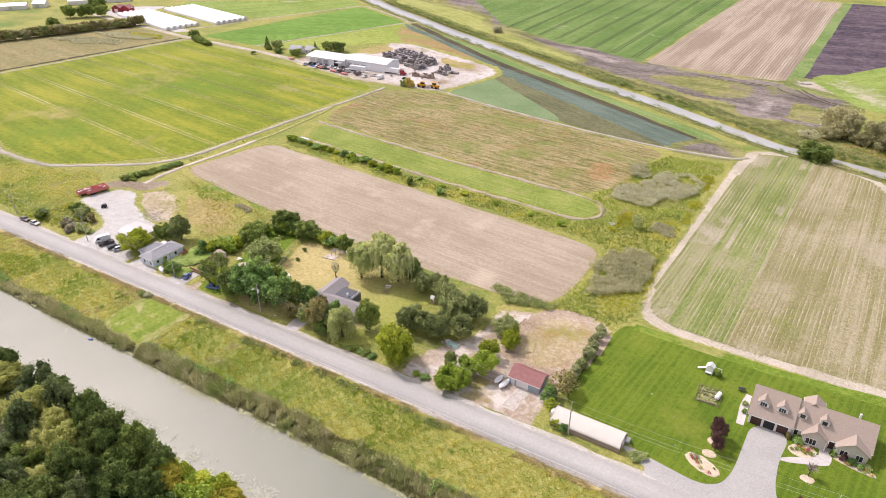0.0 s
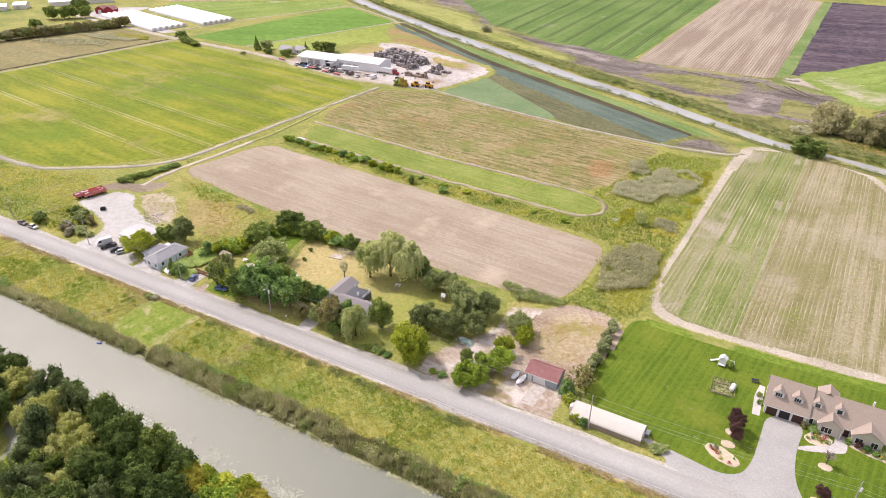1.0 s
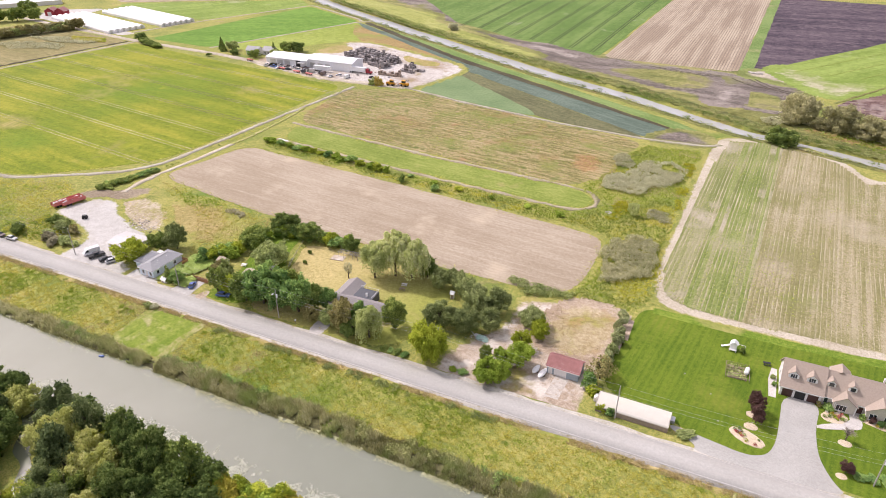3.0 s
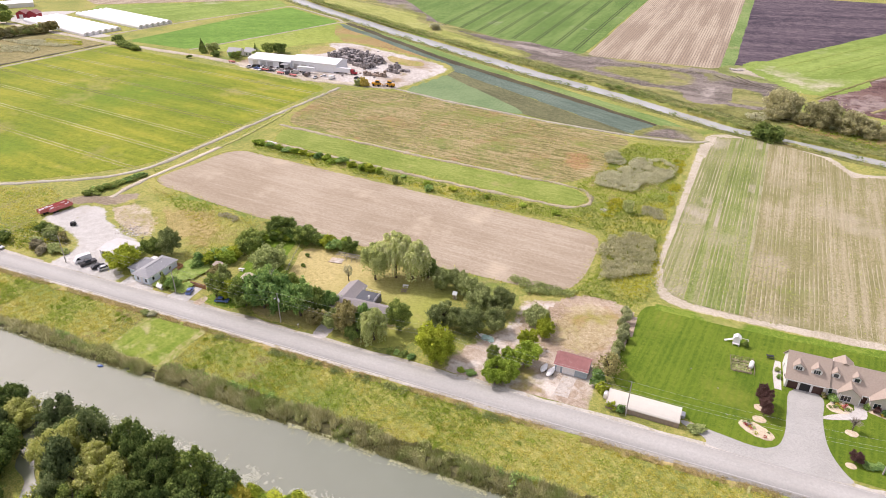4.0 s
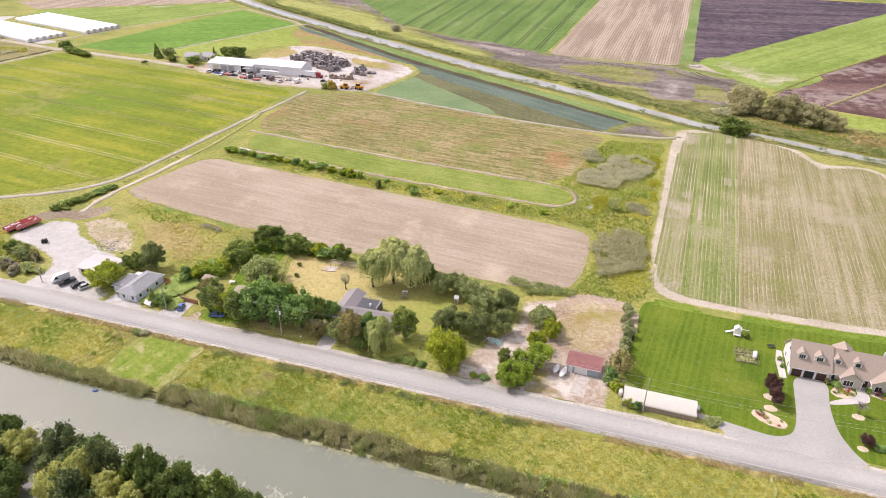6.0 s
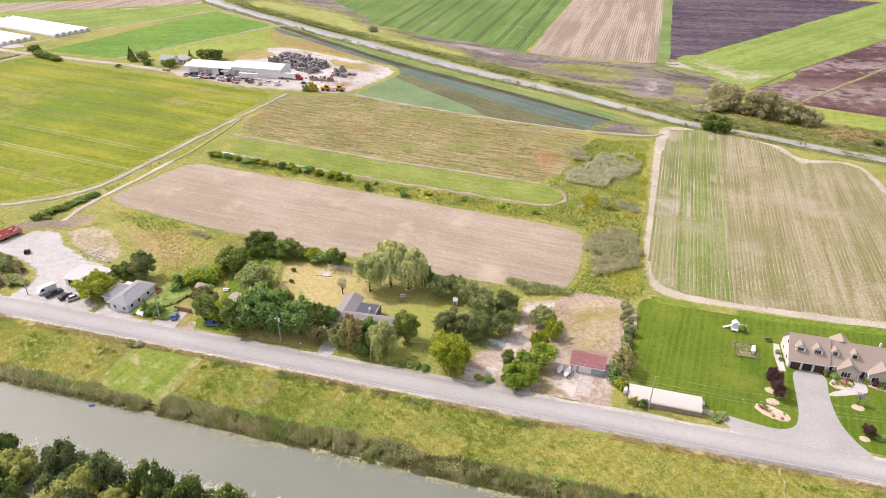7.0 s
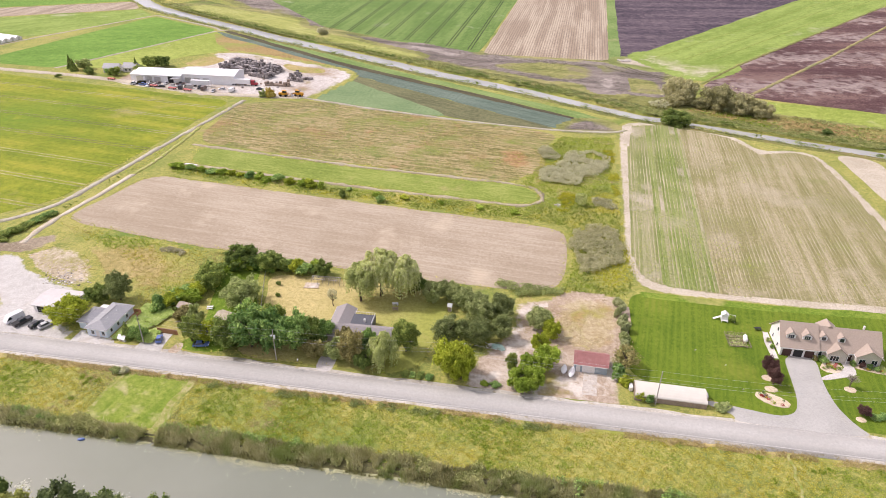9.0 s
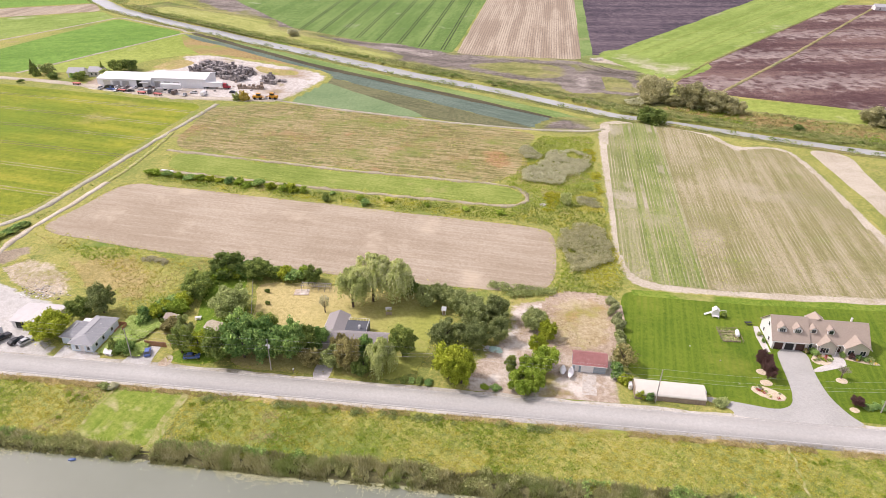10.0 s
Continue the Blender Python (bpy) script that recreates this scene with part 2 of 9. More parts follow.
M["dirt_far"] = surf("pale_dirt_far", [(0.1, (0.36, 0.31, 0.23)), (0.5, (0.47, 0.415, 0.32)), (0.9, (0.56, 0.505, 0.41))], 0.06, 0.5, 0.5, streak=(-20, 0.02, 0.1, 0.8), fade=([(0.1, (0.15, 0.18, 0.05)), (0.5, (0.21, 0.25, 0.07)), (0.9, (0.29, 0.30, 0.11))], 0.05))
M["dirt_pale_s"] = surf("pale_dirt_edge", [(0.1, (0.38, 0.325, 0.235)), (0.5, (0.485, 0.43, 0.33)), (0.9, (0.59, 0.535, 0.43))], 0.08, 1.2, 0.5, tint=[(0.15, (0.33, 0.31, 0.14), 0.6, 0.75)], bump=0.5, fade=(GRASS, 0.35))
M["track"] = surf("gravel_track", [(0.1, (0.275, 0.25, 0.18)), (0.5, (0.38, 0.35, 0.265)), (0.9, (0.48, 0.45, 0.365))], 0.1, 1.2, 0.5, tint=[(0.2, (0.28, 0.29, 0.10), 0.58, 0.72)], bump=0.4)
M["fieldR"] = surf("row_field_soil", [(0.1, (0.29, 0.265, 0.145)), (0.5, (0.385, 0.345, 0.215)), (0.9, (0.485, 0.43, 0.30))], 0.025, 0.6, 0.5, bump=0.5)
M["big_green"] = surf("carrot_field", [(0.2, (0.10, 0.18, 0.035)), (0.8, (0.17, 0.255, 0.065))], 0.012, 0.2, 0.6, rows=[(89.0, 4.5, (0.125, 0.20, 0.045), 0.5, 0.5)], tint=[(0.03, (0.40, 0.40, 0.28), 0.64, 0.74)], streak=(89, 0.006, 0.08, 0.9))
M["line_green"] = surf("dark_wheel_line", [(0.2, (0.035, 0.055, 0.02)), (0.8, (0.075, 0.095, 0.035))], 0.03, 0.3, 0.5)
M["tan_rows"] = surf("onion_rows", [(0.2, (0.31, 0.245, 0.175)), (0.8, (0.46, 0.385, 0.285))], 0.015, 0.3, 0.6, rows=[(88.0, 2.0, (0.19, 0.15, 0.11), 0.9, 0.9)], streak=(88, 0.006, 0.12, 1.5))
M["muck"] = surf("purple_muck", [(0.2, (0.044, 0.034, 0.047)), (0.5, (0.074, 0.055, 0.070)), (0.9, (0.13, 0.10, 0.112))], 0.012, 0.2, 0.6, rows=[(8, 34, (0.20, 0.155, 0.16), 0.6, 16.0)], streak=(10, 0.008, 0.08, 0.8))
M["muck2"] = surf("red_muck", [(0.2, (0.075, 0.036, 0.036)), (0.5, (0.11, 0.06, 0.055)), (0.85, (0.19, 0.12, 0.10))], 0.012, 0.2, 0.6, rows=[(14, 74, (0.40, 0.33, 0.29), 0.75, 9.0)], streak=(14, 0.006, 0.05, 0.8))
M["lime"] = surf("lime_green_crop", [(0.2, (0.17, 0.25, 0.04)), (0.8, (0.27, 0.35, 0.08))], 0.015, 0.2, 0.6, tint=[(0.02, (0.43, 0.41, 0.27), 0.60, 0.74)], streak=(55, 0.006, 0.1, 0.6))
M["far_green"] = surf("far_green_crop", [(0.2, (0.11, 0.22, 0.025)), (0.8, (0.17, 0.30, 0.045))], 0.012, 0.15, 0.6, streak=(20, 0.006, 0.08, 0.4))
M["far_lime"] = surf("far_pasture", [(0.2, (0.21, 0.28, 0.04)), (0.8, (0.32, 0.37, 0.08))], 0.015, 0.2, 0.6, tint=[(0.025, (0.45, 0.39, 0.25), 0.6, 0.75)])
M["mud"] = surf("wet_mud_flat", [(0.1, (0.12, 0.10, 0.075)), (0.5, (0.20, 0.165, 0.12)), (0.9, (0.32, 0.275, 0.205))], 0.02, 0.25, 0.6, tint=[(0.025, (0.17, 0.19, 0.05), 0.50, 0.62), (0.03, (0.40, 0.35, 0.28), 0.64, 0.74)], streak=(-25, 0.01, 0.05, 0.7))
M["bank_rough"] = surf("canal_bank_weeds", [(0.1, (0.10, 0.12, 0.035)), (0.5, (0.18, 0.195, 0.055)), (0.9, (0.29, 0.27, 0.10))], 0.05, 0.5, 0.5, tint=[(0.04, (0.26, 0.20, 0.08), 0.56, 0.68)], bump=0.9, bscale=1.2)
M["lime_s"] = surf("yellow_bank_edge", [(0.1, (0.22, 0.255, 0.055)), (0.5, (0.32, 0.34, 0.085)), (0.9, (0.42, 0.41, 0.15))], 0.03, 0.4, 0.5, tint=[(0.03, (0.19, 0.24, 0.05), 0.56, 0.70), (0.02, (0.36, 0.30, 0.13), 0.60, 0.72)], streak=(-30, 0.012, 0.1, 0.7), bump=0.8, bscale=1.0, fade=(OLIVE, 0.08))
MUDDY = [(0.1, (0.105, 0.088, 0.075)), (0.5, (0.175, 0.148, 0.125)), (0.9, (0.29, 0.25, 0.215))]
M["mud_s"] = surf("wet_mud_edge", MUDDY, 0.02, 0.25, 0.6, tint=[(0.02, (0.19, 0.195, 0.065), 0.56, 0.68), (0.03, (0.42, 0.37, 0.32), 0.66, 0.76)], streak=(-8, 0.01, 0.08, 0.8), fade=(OLIVE, 0.06))
M["olive_s"] = surf("flat_grass_edge", OLIVE, 0.03, 0.3, 0.5, tint=[(0.03, (0.20, 0.17, 0.12), 0.56, 0.70)], streak=(-6, 0.012, 0.1, 0.6), bump=0.6, bscale=1.0, fade=(MUDDY, 0.06))
M["sandmud_s"] = surf("dried_mud_edge", [(0.1, (0.25, 0.215, 0.185)), (0.9, (0.41, 0.36, 0.315))], 0.03, 0.4, 0.6, streak=(-8, 0.01, 0.08, 0.8), fade=(MUDDY, 0.10))
LIMY = [(0.2, (0.17, 0.25, 0.04)), (0.8, (0.27, 0.35, 0.08))]
M["sandlime_s"] = surf("bare_sand_in_crop", [(0.1, (0.33, 0.33, 0.18)), (0.9, (0.50, 0.46, 0.32))], 0.03, 0.4, 0.6, tint=[(0.04, (0.25, 0.31, 0.085), 0.44, 0.60)], streak=(20, 0.012, 0.1, 0.8), fade=(LIMY, 0.10))
M["rust"] = surf("rusty_weeds", [(0.1, (0.22, 0.16, 0.06)), (0.5, (0.31, 0.22, 0.085)), (0.9, (0.40, 0.30, 0.13))], 0.04, 0.5, 0.5, tint=[(0.03, (0.27, 0.285, 0.07), 0.50, 0.62), (0.05, (0.40, 0.21, 0.11), 0.58, 0.68)], bump=0.9, bscale=1.0)
M["rust_s"] = surf("rusty_weeds_edge", [(0.1, (0.22, 0.16, 0.06)), (0.5, (0.31, 0.22, 0.085)), (0.9, (0.40, 0.30, 0.13))], 0.04, 0.5, 0.5, tint=[(0.03, (0.27, 0.285, 0.07), 0.50, 0.62), (0.05, (0.40, 0.21, 0.11), 0.58, 0.68)], bump=0.9, bscale=1.0, fade=(OLIVE, 0.12))
M["brown_meadow"] = surf("brown_meadow", [(0.1, (0.19, 0.18, 0.065)), (0.5, (0.275, 0.235, 0.10)), (0.9, (0.36, 0.31, 0.15))], 0.02, 0.3, 0.6, tint=[(0.02, (0.17, 0.19, 0.08), 0.52, 0.66)], streak=(-8, 0.01, 0.1, 0.4), bump=0.8)
M["lawn"] = surf("mown_lawn", [(0.1, (0.072, 0.13, 0.008)), (0.5, (0.106, 0.168, 0.010)), (0.9, (0.16, 0.215, 0.020))], 0.06, 0.8, 0.5, rows=[(81.5, 2.0, (0.142, 0.208, 0.015), 1.0, 0.2)], tint=[(0.05, (0.195, 0.23, 0.028), 0.54, 0.72)], streak=(81, 0.02, 0.6, 0.5), bump=0.3, bscale=5, clods=0.22)
M["lawn3"] = surf("fresh_lawn", [(0.1, (0.085, 0.155, 0.010)), (0.5, (0.13, 0.215, 0.016)), (0.9, (0.20, 0.275, 0.032))], 0.06, 0.7, 0.5, tint=[(0.05, (0.24, 0.27, 0.05), 0.60, 0.74)], bump=0.4, bscale=4)
M["lawn2"] = surf("shaded_lawn", [(0.1, (0.10, 0.175, 0.014)), (0.5, (0.15, 0.235, 0.02)), (0.9, (0.24, 0.295, 0.045))], 0.06, 0.7, 0.5, tint=[(0.04, (0.38, 0.34, 0.12), 0.58, 0.72)], bump=0.4, bscale=4)
M["dry_lawn"] = surf("dry_lawn", [(0.1, (0.32, 0.28, 0.10)), (0.5, (0.44, 0.36, 0.15)), (0.9, (0.54, 0.44, 0.21))], 0.05, 0.8, 0.5, tint=[(0.06, (0.28, 0.29, 0.07), 0.58, 0.72)], bump=0.3, bscale=4)
M["lot_lawn"] = surf("lot_lawn", [(0.1, (0.36, 0.305, 0.11)), (0.5, (0.47, 0.39, 0.16)), (0.9, (0.57, 0.47, 0.22))], 0.05, 0.8, 0.5, slope=((1, -0.55), -214, -176, (0.285, 0.32, 0.058), 30), tint=[(0.05, (0.40, 0.34, 0.13), 0.56, 0.70)], bump=0.3, bscale=4)
M["mown"] = surf("mown_bank", [(0.1, (0.15, 0.222, 0.023)), (0.5, (0.205, 0.268, 0.036)), (0.9, (0.29, 0.322, 0.07))], 0.08, 0.8, 0.5, tint=[(0.16, (0.40, 0.37, 0.17), 0.53, 0.67)], streak=(70, 0.1, 0.5, 0.5), bump=0.3, bscale=4)
M["sand"] = surf("sandy_yard", [(0.1, (0.33, 0.255, 0.18)), (0.5, (0.45, 0.365, 0.275)), (0.9, (0.57, 0.49, 0.40))], 0.09, 0.9, 0.6, tint=[(0.07, (0.33, 0.245, 0.165), 0.52, 0.64), (0.12, (0.63, 0.575, 0.50), 0.51, 0.63), (0.07, (0.31, 0.27, 0.09), 0.58, 0.70)], bump=0.5)
M["sand_s"] = surf("sandy_yard_edge", [(0.1, (0.33, 0.255, 0.18)), (0.5, (0.45, 0.365, 0.275)), (0.9, (0.57, 0.49, 0.40))], 0.09, 0.9, 0.6, tint=[(0.07, (0.33, 0.245, 0.165), 0.52, 0.64), (0.12, (0.63, 0.575, 0.50), 0.51, 0.63), (0.07, (0.31, 0.27, 0.09), 0.58, 0.70)], bump=0.5, fade=(GRASS, 0.35))
M["sandweed_s"] = surf("weedy_sand_edge", [(0.1, (0.33, 0.27, 0.16)), (0.5, (0.46, 0.39, 0.27)), (0.9, (0.58, 0.51, 0.40))], 0.09, 0.9, 0.5, tint=[(0.10, (0.27, 0.26, 0.06), 0.54, 0.68)], bump=0.6, fade=(GRASS, 0.35))
M["lot"] = surf("crushed_stone", [(0.1, (0.43, 0.41, 0.37)), (0.5, (0.50, 0.485, 0.445)), (0.9, (0.57, 0.555, 0.52))], 0.06, 0.5, 0.5, tint=[(0.045, (0.45, 0.39, 0.31), 0.54, 0.70), (0.11, (0.33, 0.30, 0.16), 0.66, 0.76)], bump=0.3, clods=0.15)
M["lot_s"] = surf("crushed_stone_edge", [(0.1, (0.43, 0.41, 0.37)), (0.5, (0.50, 0.485, 0.445)), (0.9, (0.57, 0.555, 0.52))], 0.06, 0.5, 0.5, tint=[(0.045, (0.45, 0.39, 0.31), 0.54, 0.70), (0.11, (0.33, 0.30, 0.16), 0.66, 0.76)], bump=0.3, clods=0.15, fade=(GRASS, 0.35))
M["depot_s"] = surf("depot_gravel_edge", [(0.1, (0.39, 0.345, 0.295)), (0.5, (0.53, 0.49, 0.44)), (0.9, (0.63, 0.60, 0.56))], 0.05, 0.5, 0.5, tint=[(0.03, (0.34, 0.26, 0.18), 0.50, 0.64), (0.06, (0.28, 0.26, 0.11), 0.60, 0.70)], fade=(GRASS, 0.14))
M["dark_dirt"] = surf("dark_dirt", [(0.1, (0.20, 0.155, 0.105)), (0.5, (0.29, 0.235, 0.165)), (0.9, (0.38, 0.32, 0.23))], 0.08, 0.8, 0.5)
M["dark_dirt_s"] = surf("dark_dirt_edge", [(0.1, (0.20, 0.155, 0.105)), (0.5, (0.29, 0.235, 0.165)), (0.9, (0.38, 0.32, 0.23))], 0.08, 0.8, 0.5, fade=(GRASS, 0.35))
M["concrete"] = surf("concrete_slab", [(0.1, (0.46, 0.43, 0.39)), (0.5, (0.55, 0.52, 0.48)), (0.9, (0.63, 0.60, 0.56))], 0.15, 2.0, 0.5, bump=0.1, clods=0.22)
M["slab"] = surf("worn_slab", [(0.1, (0.42, 0.37, 0.31)), (0.5, (0.52, 0.48, 0.42)), (0.9, (0.60, 0.56, 0.50))], 0.2, 1.6, 0.5, tint=[(0.5, (0.42, 0.34, 0.25), 0.54, 0.68)], bump=0.2, clods=0.22)
M["drive"] = surf("asphalt_drive", [(0.1, (0.355, 0.345, 0.315)), (0.5, (0.415, 0.405, 0.37)), (0.9, (0.465, 0.455, 0.42))], 0.12, 2.0, 0.55, bump=0.15, bscale=12, clods=0.22)
M["road"] = surf("worn_asphalt", [(0.1, (0.41, 0.398, 0.365)), (0.5, (0.445, 0.432, 0.398)), (0.9, (0.485, 0.472, 0.437))], 0.05, 1.5, 0.5, rows=[(0.0, 3.5, (0.44, 0.42, 0.38), 0.5, 0.4)], streak=(0, 0.02, 0.8, 0.5), bump=0.15, bscale=12, clods=0.22)
M["shoulder"] = surf("gravel_shoulder", [(0.1, (0.40, 0.37, 0.31)), (0.5, (0.53, 0.50, 0.435)), (0.9, (0.63, 0.60, 0.535))], 0.12, 1.5, 0.5, tint=[(0.35, (0.38, 0.33, 0.20), 0.54, 0.68), (0.9, (0.30, 0.27, 0.12), 0.60, 0.72)], bump=0.4, clods=0.22)
M["paint"] = plain("road_paint", (0.56, 0.54, 0.50), 0.7, vary=0.3, scale=0.8)
M["mulch"] = surf("stone_mulch", [(0.1, (0.50, 0.40, 0.27)), (0.9, (0.70, 0.60, 0.45))], 0.3, 3.0, 0.4)
M["worn_grass"] = surf("worn_grass", [(0.1, (0.25, 0.27, 0.06)), (0.5, (0.35, 0.33, 0.125)), (0.9, (0.46, 0.41, 0.22))], 0.2, 1.2, 0.5, tint=[(0.6, (0.21, 0.26, 0.04), 0.48, 0.60)], bump=0.4)
M["tin_roof"] = plain("pale_tin_roof", (0.56, 0.53, 0.505), 0.55, vary=0.08, scale=0.6)
M["tan_weeds"] = surf("tan_weeds", [(0.1, (0.27, 0.24, 0.08)), (0.5, (0.39, 0.31, 0.12)), (0.9, (0.50, 0.40, 0.19))], 0.05, 0.6, 0.5, tint=[(0.06, (0.26, 0.29, 0.05), 0.50, 0.64)], bump=0.8, bscale=1.6)
M["tan_weeds_s"] = surf("tan_weeds_edge", [(0.1, (0.27, 0.24, 0.08)), (0.5, (0.39, 0.31, 0.12)), (0.9, (0.50, 0.40, 0.19))], 0.05, 0.6, 0.5, tint=[(0.06, (0.26, 0.29, 0.05), 0.50, 0.64)], bump=0.8, bscale=1.6, fade=(GRASS, 0.35))
M["yard_weeds"] = surf("yard_weeds", [(0.1, (0.34, 0.26, 0.13)), (0.5, (0.43, 0.35, 0.20)), (0.9, (0.53, 0.45, 0.31))], 0.07, 0.8, 0.5, tint=[(0.10, (0.33, 0.30, 0.085), 0.50, 0.64), (0.08, (0.42, 0.26, 0.14), 0.58, 0.70)], bump=0.7, bscale=2)
M["yard_weeds_s"] = surf("yard_weeds_edge", [(0.1, (0.34, 0.26, 0.13)), (0.5, (0.43, 0.35, 0.20)), (0.9, (0.53, 0.45, 0.31))], 0.07, 0.8, 0.5, tint=[(0.10, (0.33, 0.30, 0.085), 0.50, 0.64), (0.08, (0.42, 0.26, 0.14), 0.58, 0.70)], bump=0.7, bscale=2, fade=(SANDY, 0.35))

# water
m, nd, lk, p = nodes_of("river_water")
pos = nd.new("ShaderNodeNewGeometry").outputs["Position"]
cw = ramp_node(nd, lk, noise_node(nd, lk, pos, 0.03, 4), [(0.3, (0.148, 0.165, 0.10)), (0.7, (0.183, 0.198, 0.13))])
lk.new(cw, p.inputs["Base Color"])
p.inputs["Roughness"].default_value = 0.18
p.inputs["IOR"].default_value = 2.0
p.inputs["Specular IOR Level"].default_value = 0.6
bn = nd.new("ShaderNodeBump")
bn.inputs["Strength"].default_value = 0.05
bn.inputs["Distance"].default_value = 0.15
lk.new(noise_node(nd, lk, pos, 1.1, 4, 0.6), bn.inputs["Height"])
lk.new(bn.outputs[0], p.inputs["Normal"])
M["water"] = m
# canal: pale base colour stands in for the bright sky mirrored in it
m, nd, lk, p = nodes_of("sky_pale_canal_water")
pos = nd.new("ShaderNodeNewGeometry").outputs["Position"]
lk.new(ramp_node(nd, lk, noise_node(nd, lk, pos, 0.02, 4), [(0.3, (0.41, 0.415, 0.40)), (0.7, (0.50, 0.505, 0.49))]), p.inputs["Base Color"])
p.inputs["Roughness"].default_value = 0.15
p.inputs["IOR"].default_value = 1.7
M["canal"] = m

# leaves
M["lf_dark"] = leaf_mat("leaf_dark_green", (0.099, 0.151, 0.047), (0.216, 0.294, 0.073), (0.513, 0.579, 0.144), 0.34)
M["lf_green"] = leaf_mat("leaf_green", (0.105, 0.21, 0.066), (0.265, 0.41, 0.115), (0.616, 0.762, 0.235), 0.34)
M["lf_olive"] = leaf_mat("leaf_olive", (0.198, 0.247, 0.086), (0.373, 0.432, 0.157), (0.746, 0.808, 0.336), 0.34)
M["lf_yellow"] = leaf_mat("leaf_yellow_green", (0.165, 0.225, 0.025), (0.385, 0.455, 0.045), (0.739, 0.762, 0.101), 0.34)
M["lf_lime"] = leaf_mat("leaf_fresh_green", (0.145, 0.23, 0.03), (0.315, 0.43, 0.055), (0.616, 0.728, 0.123), 0.34)
M["lf_willow"] = leaf_mat("leaf_willow", (0.34, 0.40, 0.135), (0.62, 0.67, 0.27), (0.80, 0.80, 0.47), 0.5)
M["lf_grove"] = leaf_mat("leaf_grey_olive", (0.15, 0.19, 0.07), (0.325, 0.375, 0.14), (0.638, 0.689, 0.302), 0.34)
M["lf_wood"] = leaf_mat("leaf_wood_shade", (0.055, 0.095, 0.028), (0.15, 0.215, 0.058), (0.36, 0.43, 0.125), 0.42)
M["lf_woodgrey"] = leaf_mat("leaf_wood_grey_green", (0.075, 0.11, 0.045), (0.19, 0.245, 0.095), (0.42, 0.47, 0.20), 0.42)
M["lf_woodpale"] = leaf_mat("leaf_pale_willow", (0.34, 0.37, 0.10), (0.60, 0.62, 0.20), (0.78, 0.76, 0.36), 0.45)
M["lf_grey"] = leaf_mat("leaf_grey_green", (0.356, 0.356, 0.209), (0.623, 0.608, 0.385), (0.780, 0.780, 0.594), 0.45)
M["lf_hedge"] = leaf_mat("leaf_silvery_hedge", (0.24, 0.27, 0.12), (0.46, 0.50, 0.24), (0.70, 0.71, 0.42), 0.45)
M["lf_brown"] = leaf_mat("leaf_brownish", (0.165, 0.145, 0.06), (0.345, 0.315, 0.125), (0.638, 0.571, 0.235), 0.34)
M["lf_greybush"] = leaf_mat("leaf_dry_grey", (0.22, 0.20, 0.12), (0.40, 0.37, 0.23), (0.60, 0.56, 0.38), 0.4)
M["lf_purple"] = leaf_mat("leaf_purple", (0.10, 0.055, 0.050), (0.185, 0.105, 0.092), (0.32, 0.20, 0.16), 0.45)
M["lf_tan"] = leaf_mat("leaf_tan_far", (0.27, 0.265, 0.13), (0.51, 0.49, 0.26), (0.76, 0.72, 0.44), 0.5)
M["lf_gold"] = leaf_mat("leaf_golden_shrub", (0.26, 0.245, 0.035), (0.47, 0.43, 0.06), (0.70, 0.62, 0.13), 0.45)
M["blade_dry"] = leaf_mat("dry_meadow_blades", (0.36, 0.32, 0.09), (0.58, 0.48, 0.17), (0.76, 0.65, 0.31), 0.45, drift=((0.05, (0.42, 0.47, 0.08), 0.48, 0.62),))
M["blade"] = leaf_mat("meadow_blades", (0.38, 0.375, 0.07), (0.62, 0.585, 0.125), (0.77, 0.74, 0.26), 0.45, drift=((0.06, (0.36, 0.47, 0.06), 0.50, 0.64), (0.16, (0.62, 0.50, 0.22), 0.58, 0.70)))
M["blade_pale"] = leaf_mat("pale_meadow_blades", (0.43, 0.395, 0.06), (0.62, 0.56, 0.10), (0.75, 0.69, 0.20), 0.45, drift=((0.05, (0.40, 0.45, 0.06), 0.52, 0.66),))
M["blade_mid"] = leaf_mat("mid_green_blades", (0.20, 0.295, 0.038), (0.345, 0.45, 0.06), (0.53, 0.58, 0.11), 0.45)
M["blade_deep"] = leaf_mat("deep_green_blades", (0.115, 0.17, 0.03), (0.235, 0.31, 0.055), (0.42, 0.47, 0.11), 0.45)
M["blade_tan"] = leaf_mat("tan_seed_heads", (0.40, 0.32, 0.15), (0.58, 0.48, 0.25), (0.72, 0.64, 0.40), 0.4)
M["goldenrod"] = leaf_mat("goldenrod_bloom", (0.36, 0.36, 0.03), (0.54, 0.52, 0.05), (0.70, 0.67, 0.12), 0.45)
M["blade_green"] = leaf_mat("green_blades", (0.237, 0.318, 0.034), (0.452, 0.530, 0.070), (0.711, 0.699, 0.139), 0.45)
M["reed"] = leaf_mat("reed_blades", (0.19, 0.185, 0.075), (0.47, 0.455, 0.215), (0.76, 0.74, 0.46), 0.4, drift=((0.12, (0.32, 0.41, 0.11), 0.50, 0.64),))
M["bank_mud"] = surf("dark_bank_foot", [(0.1, (0.07, 0.065, 0.035)), (0.5, (0.12, 0.115, 0.05)), (0.9, (0.20, 0.19, 0.08))], 0.08, 0.9, 0.5, bump=0.6)
M["crop_leaf"] = leaf_mat("row_crop_leaf", (0.217, 0.265, 0.054), (0.342, 0.389, 0.085), (0.513, 0.513, 0.186), 0.45)
M["lily"] = leaf_mat("lily_pad", (0.38, 0.39, 0.28), (0.52, 0.53, 0.42), (0.68, 0.68, 0.58), 0.05)
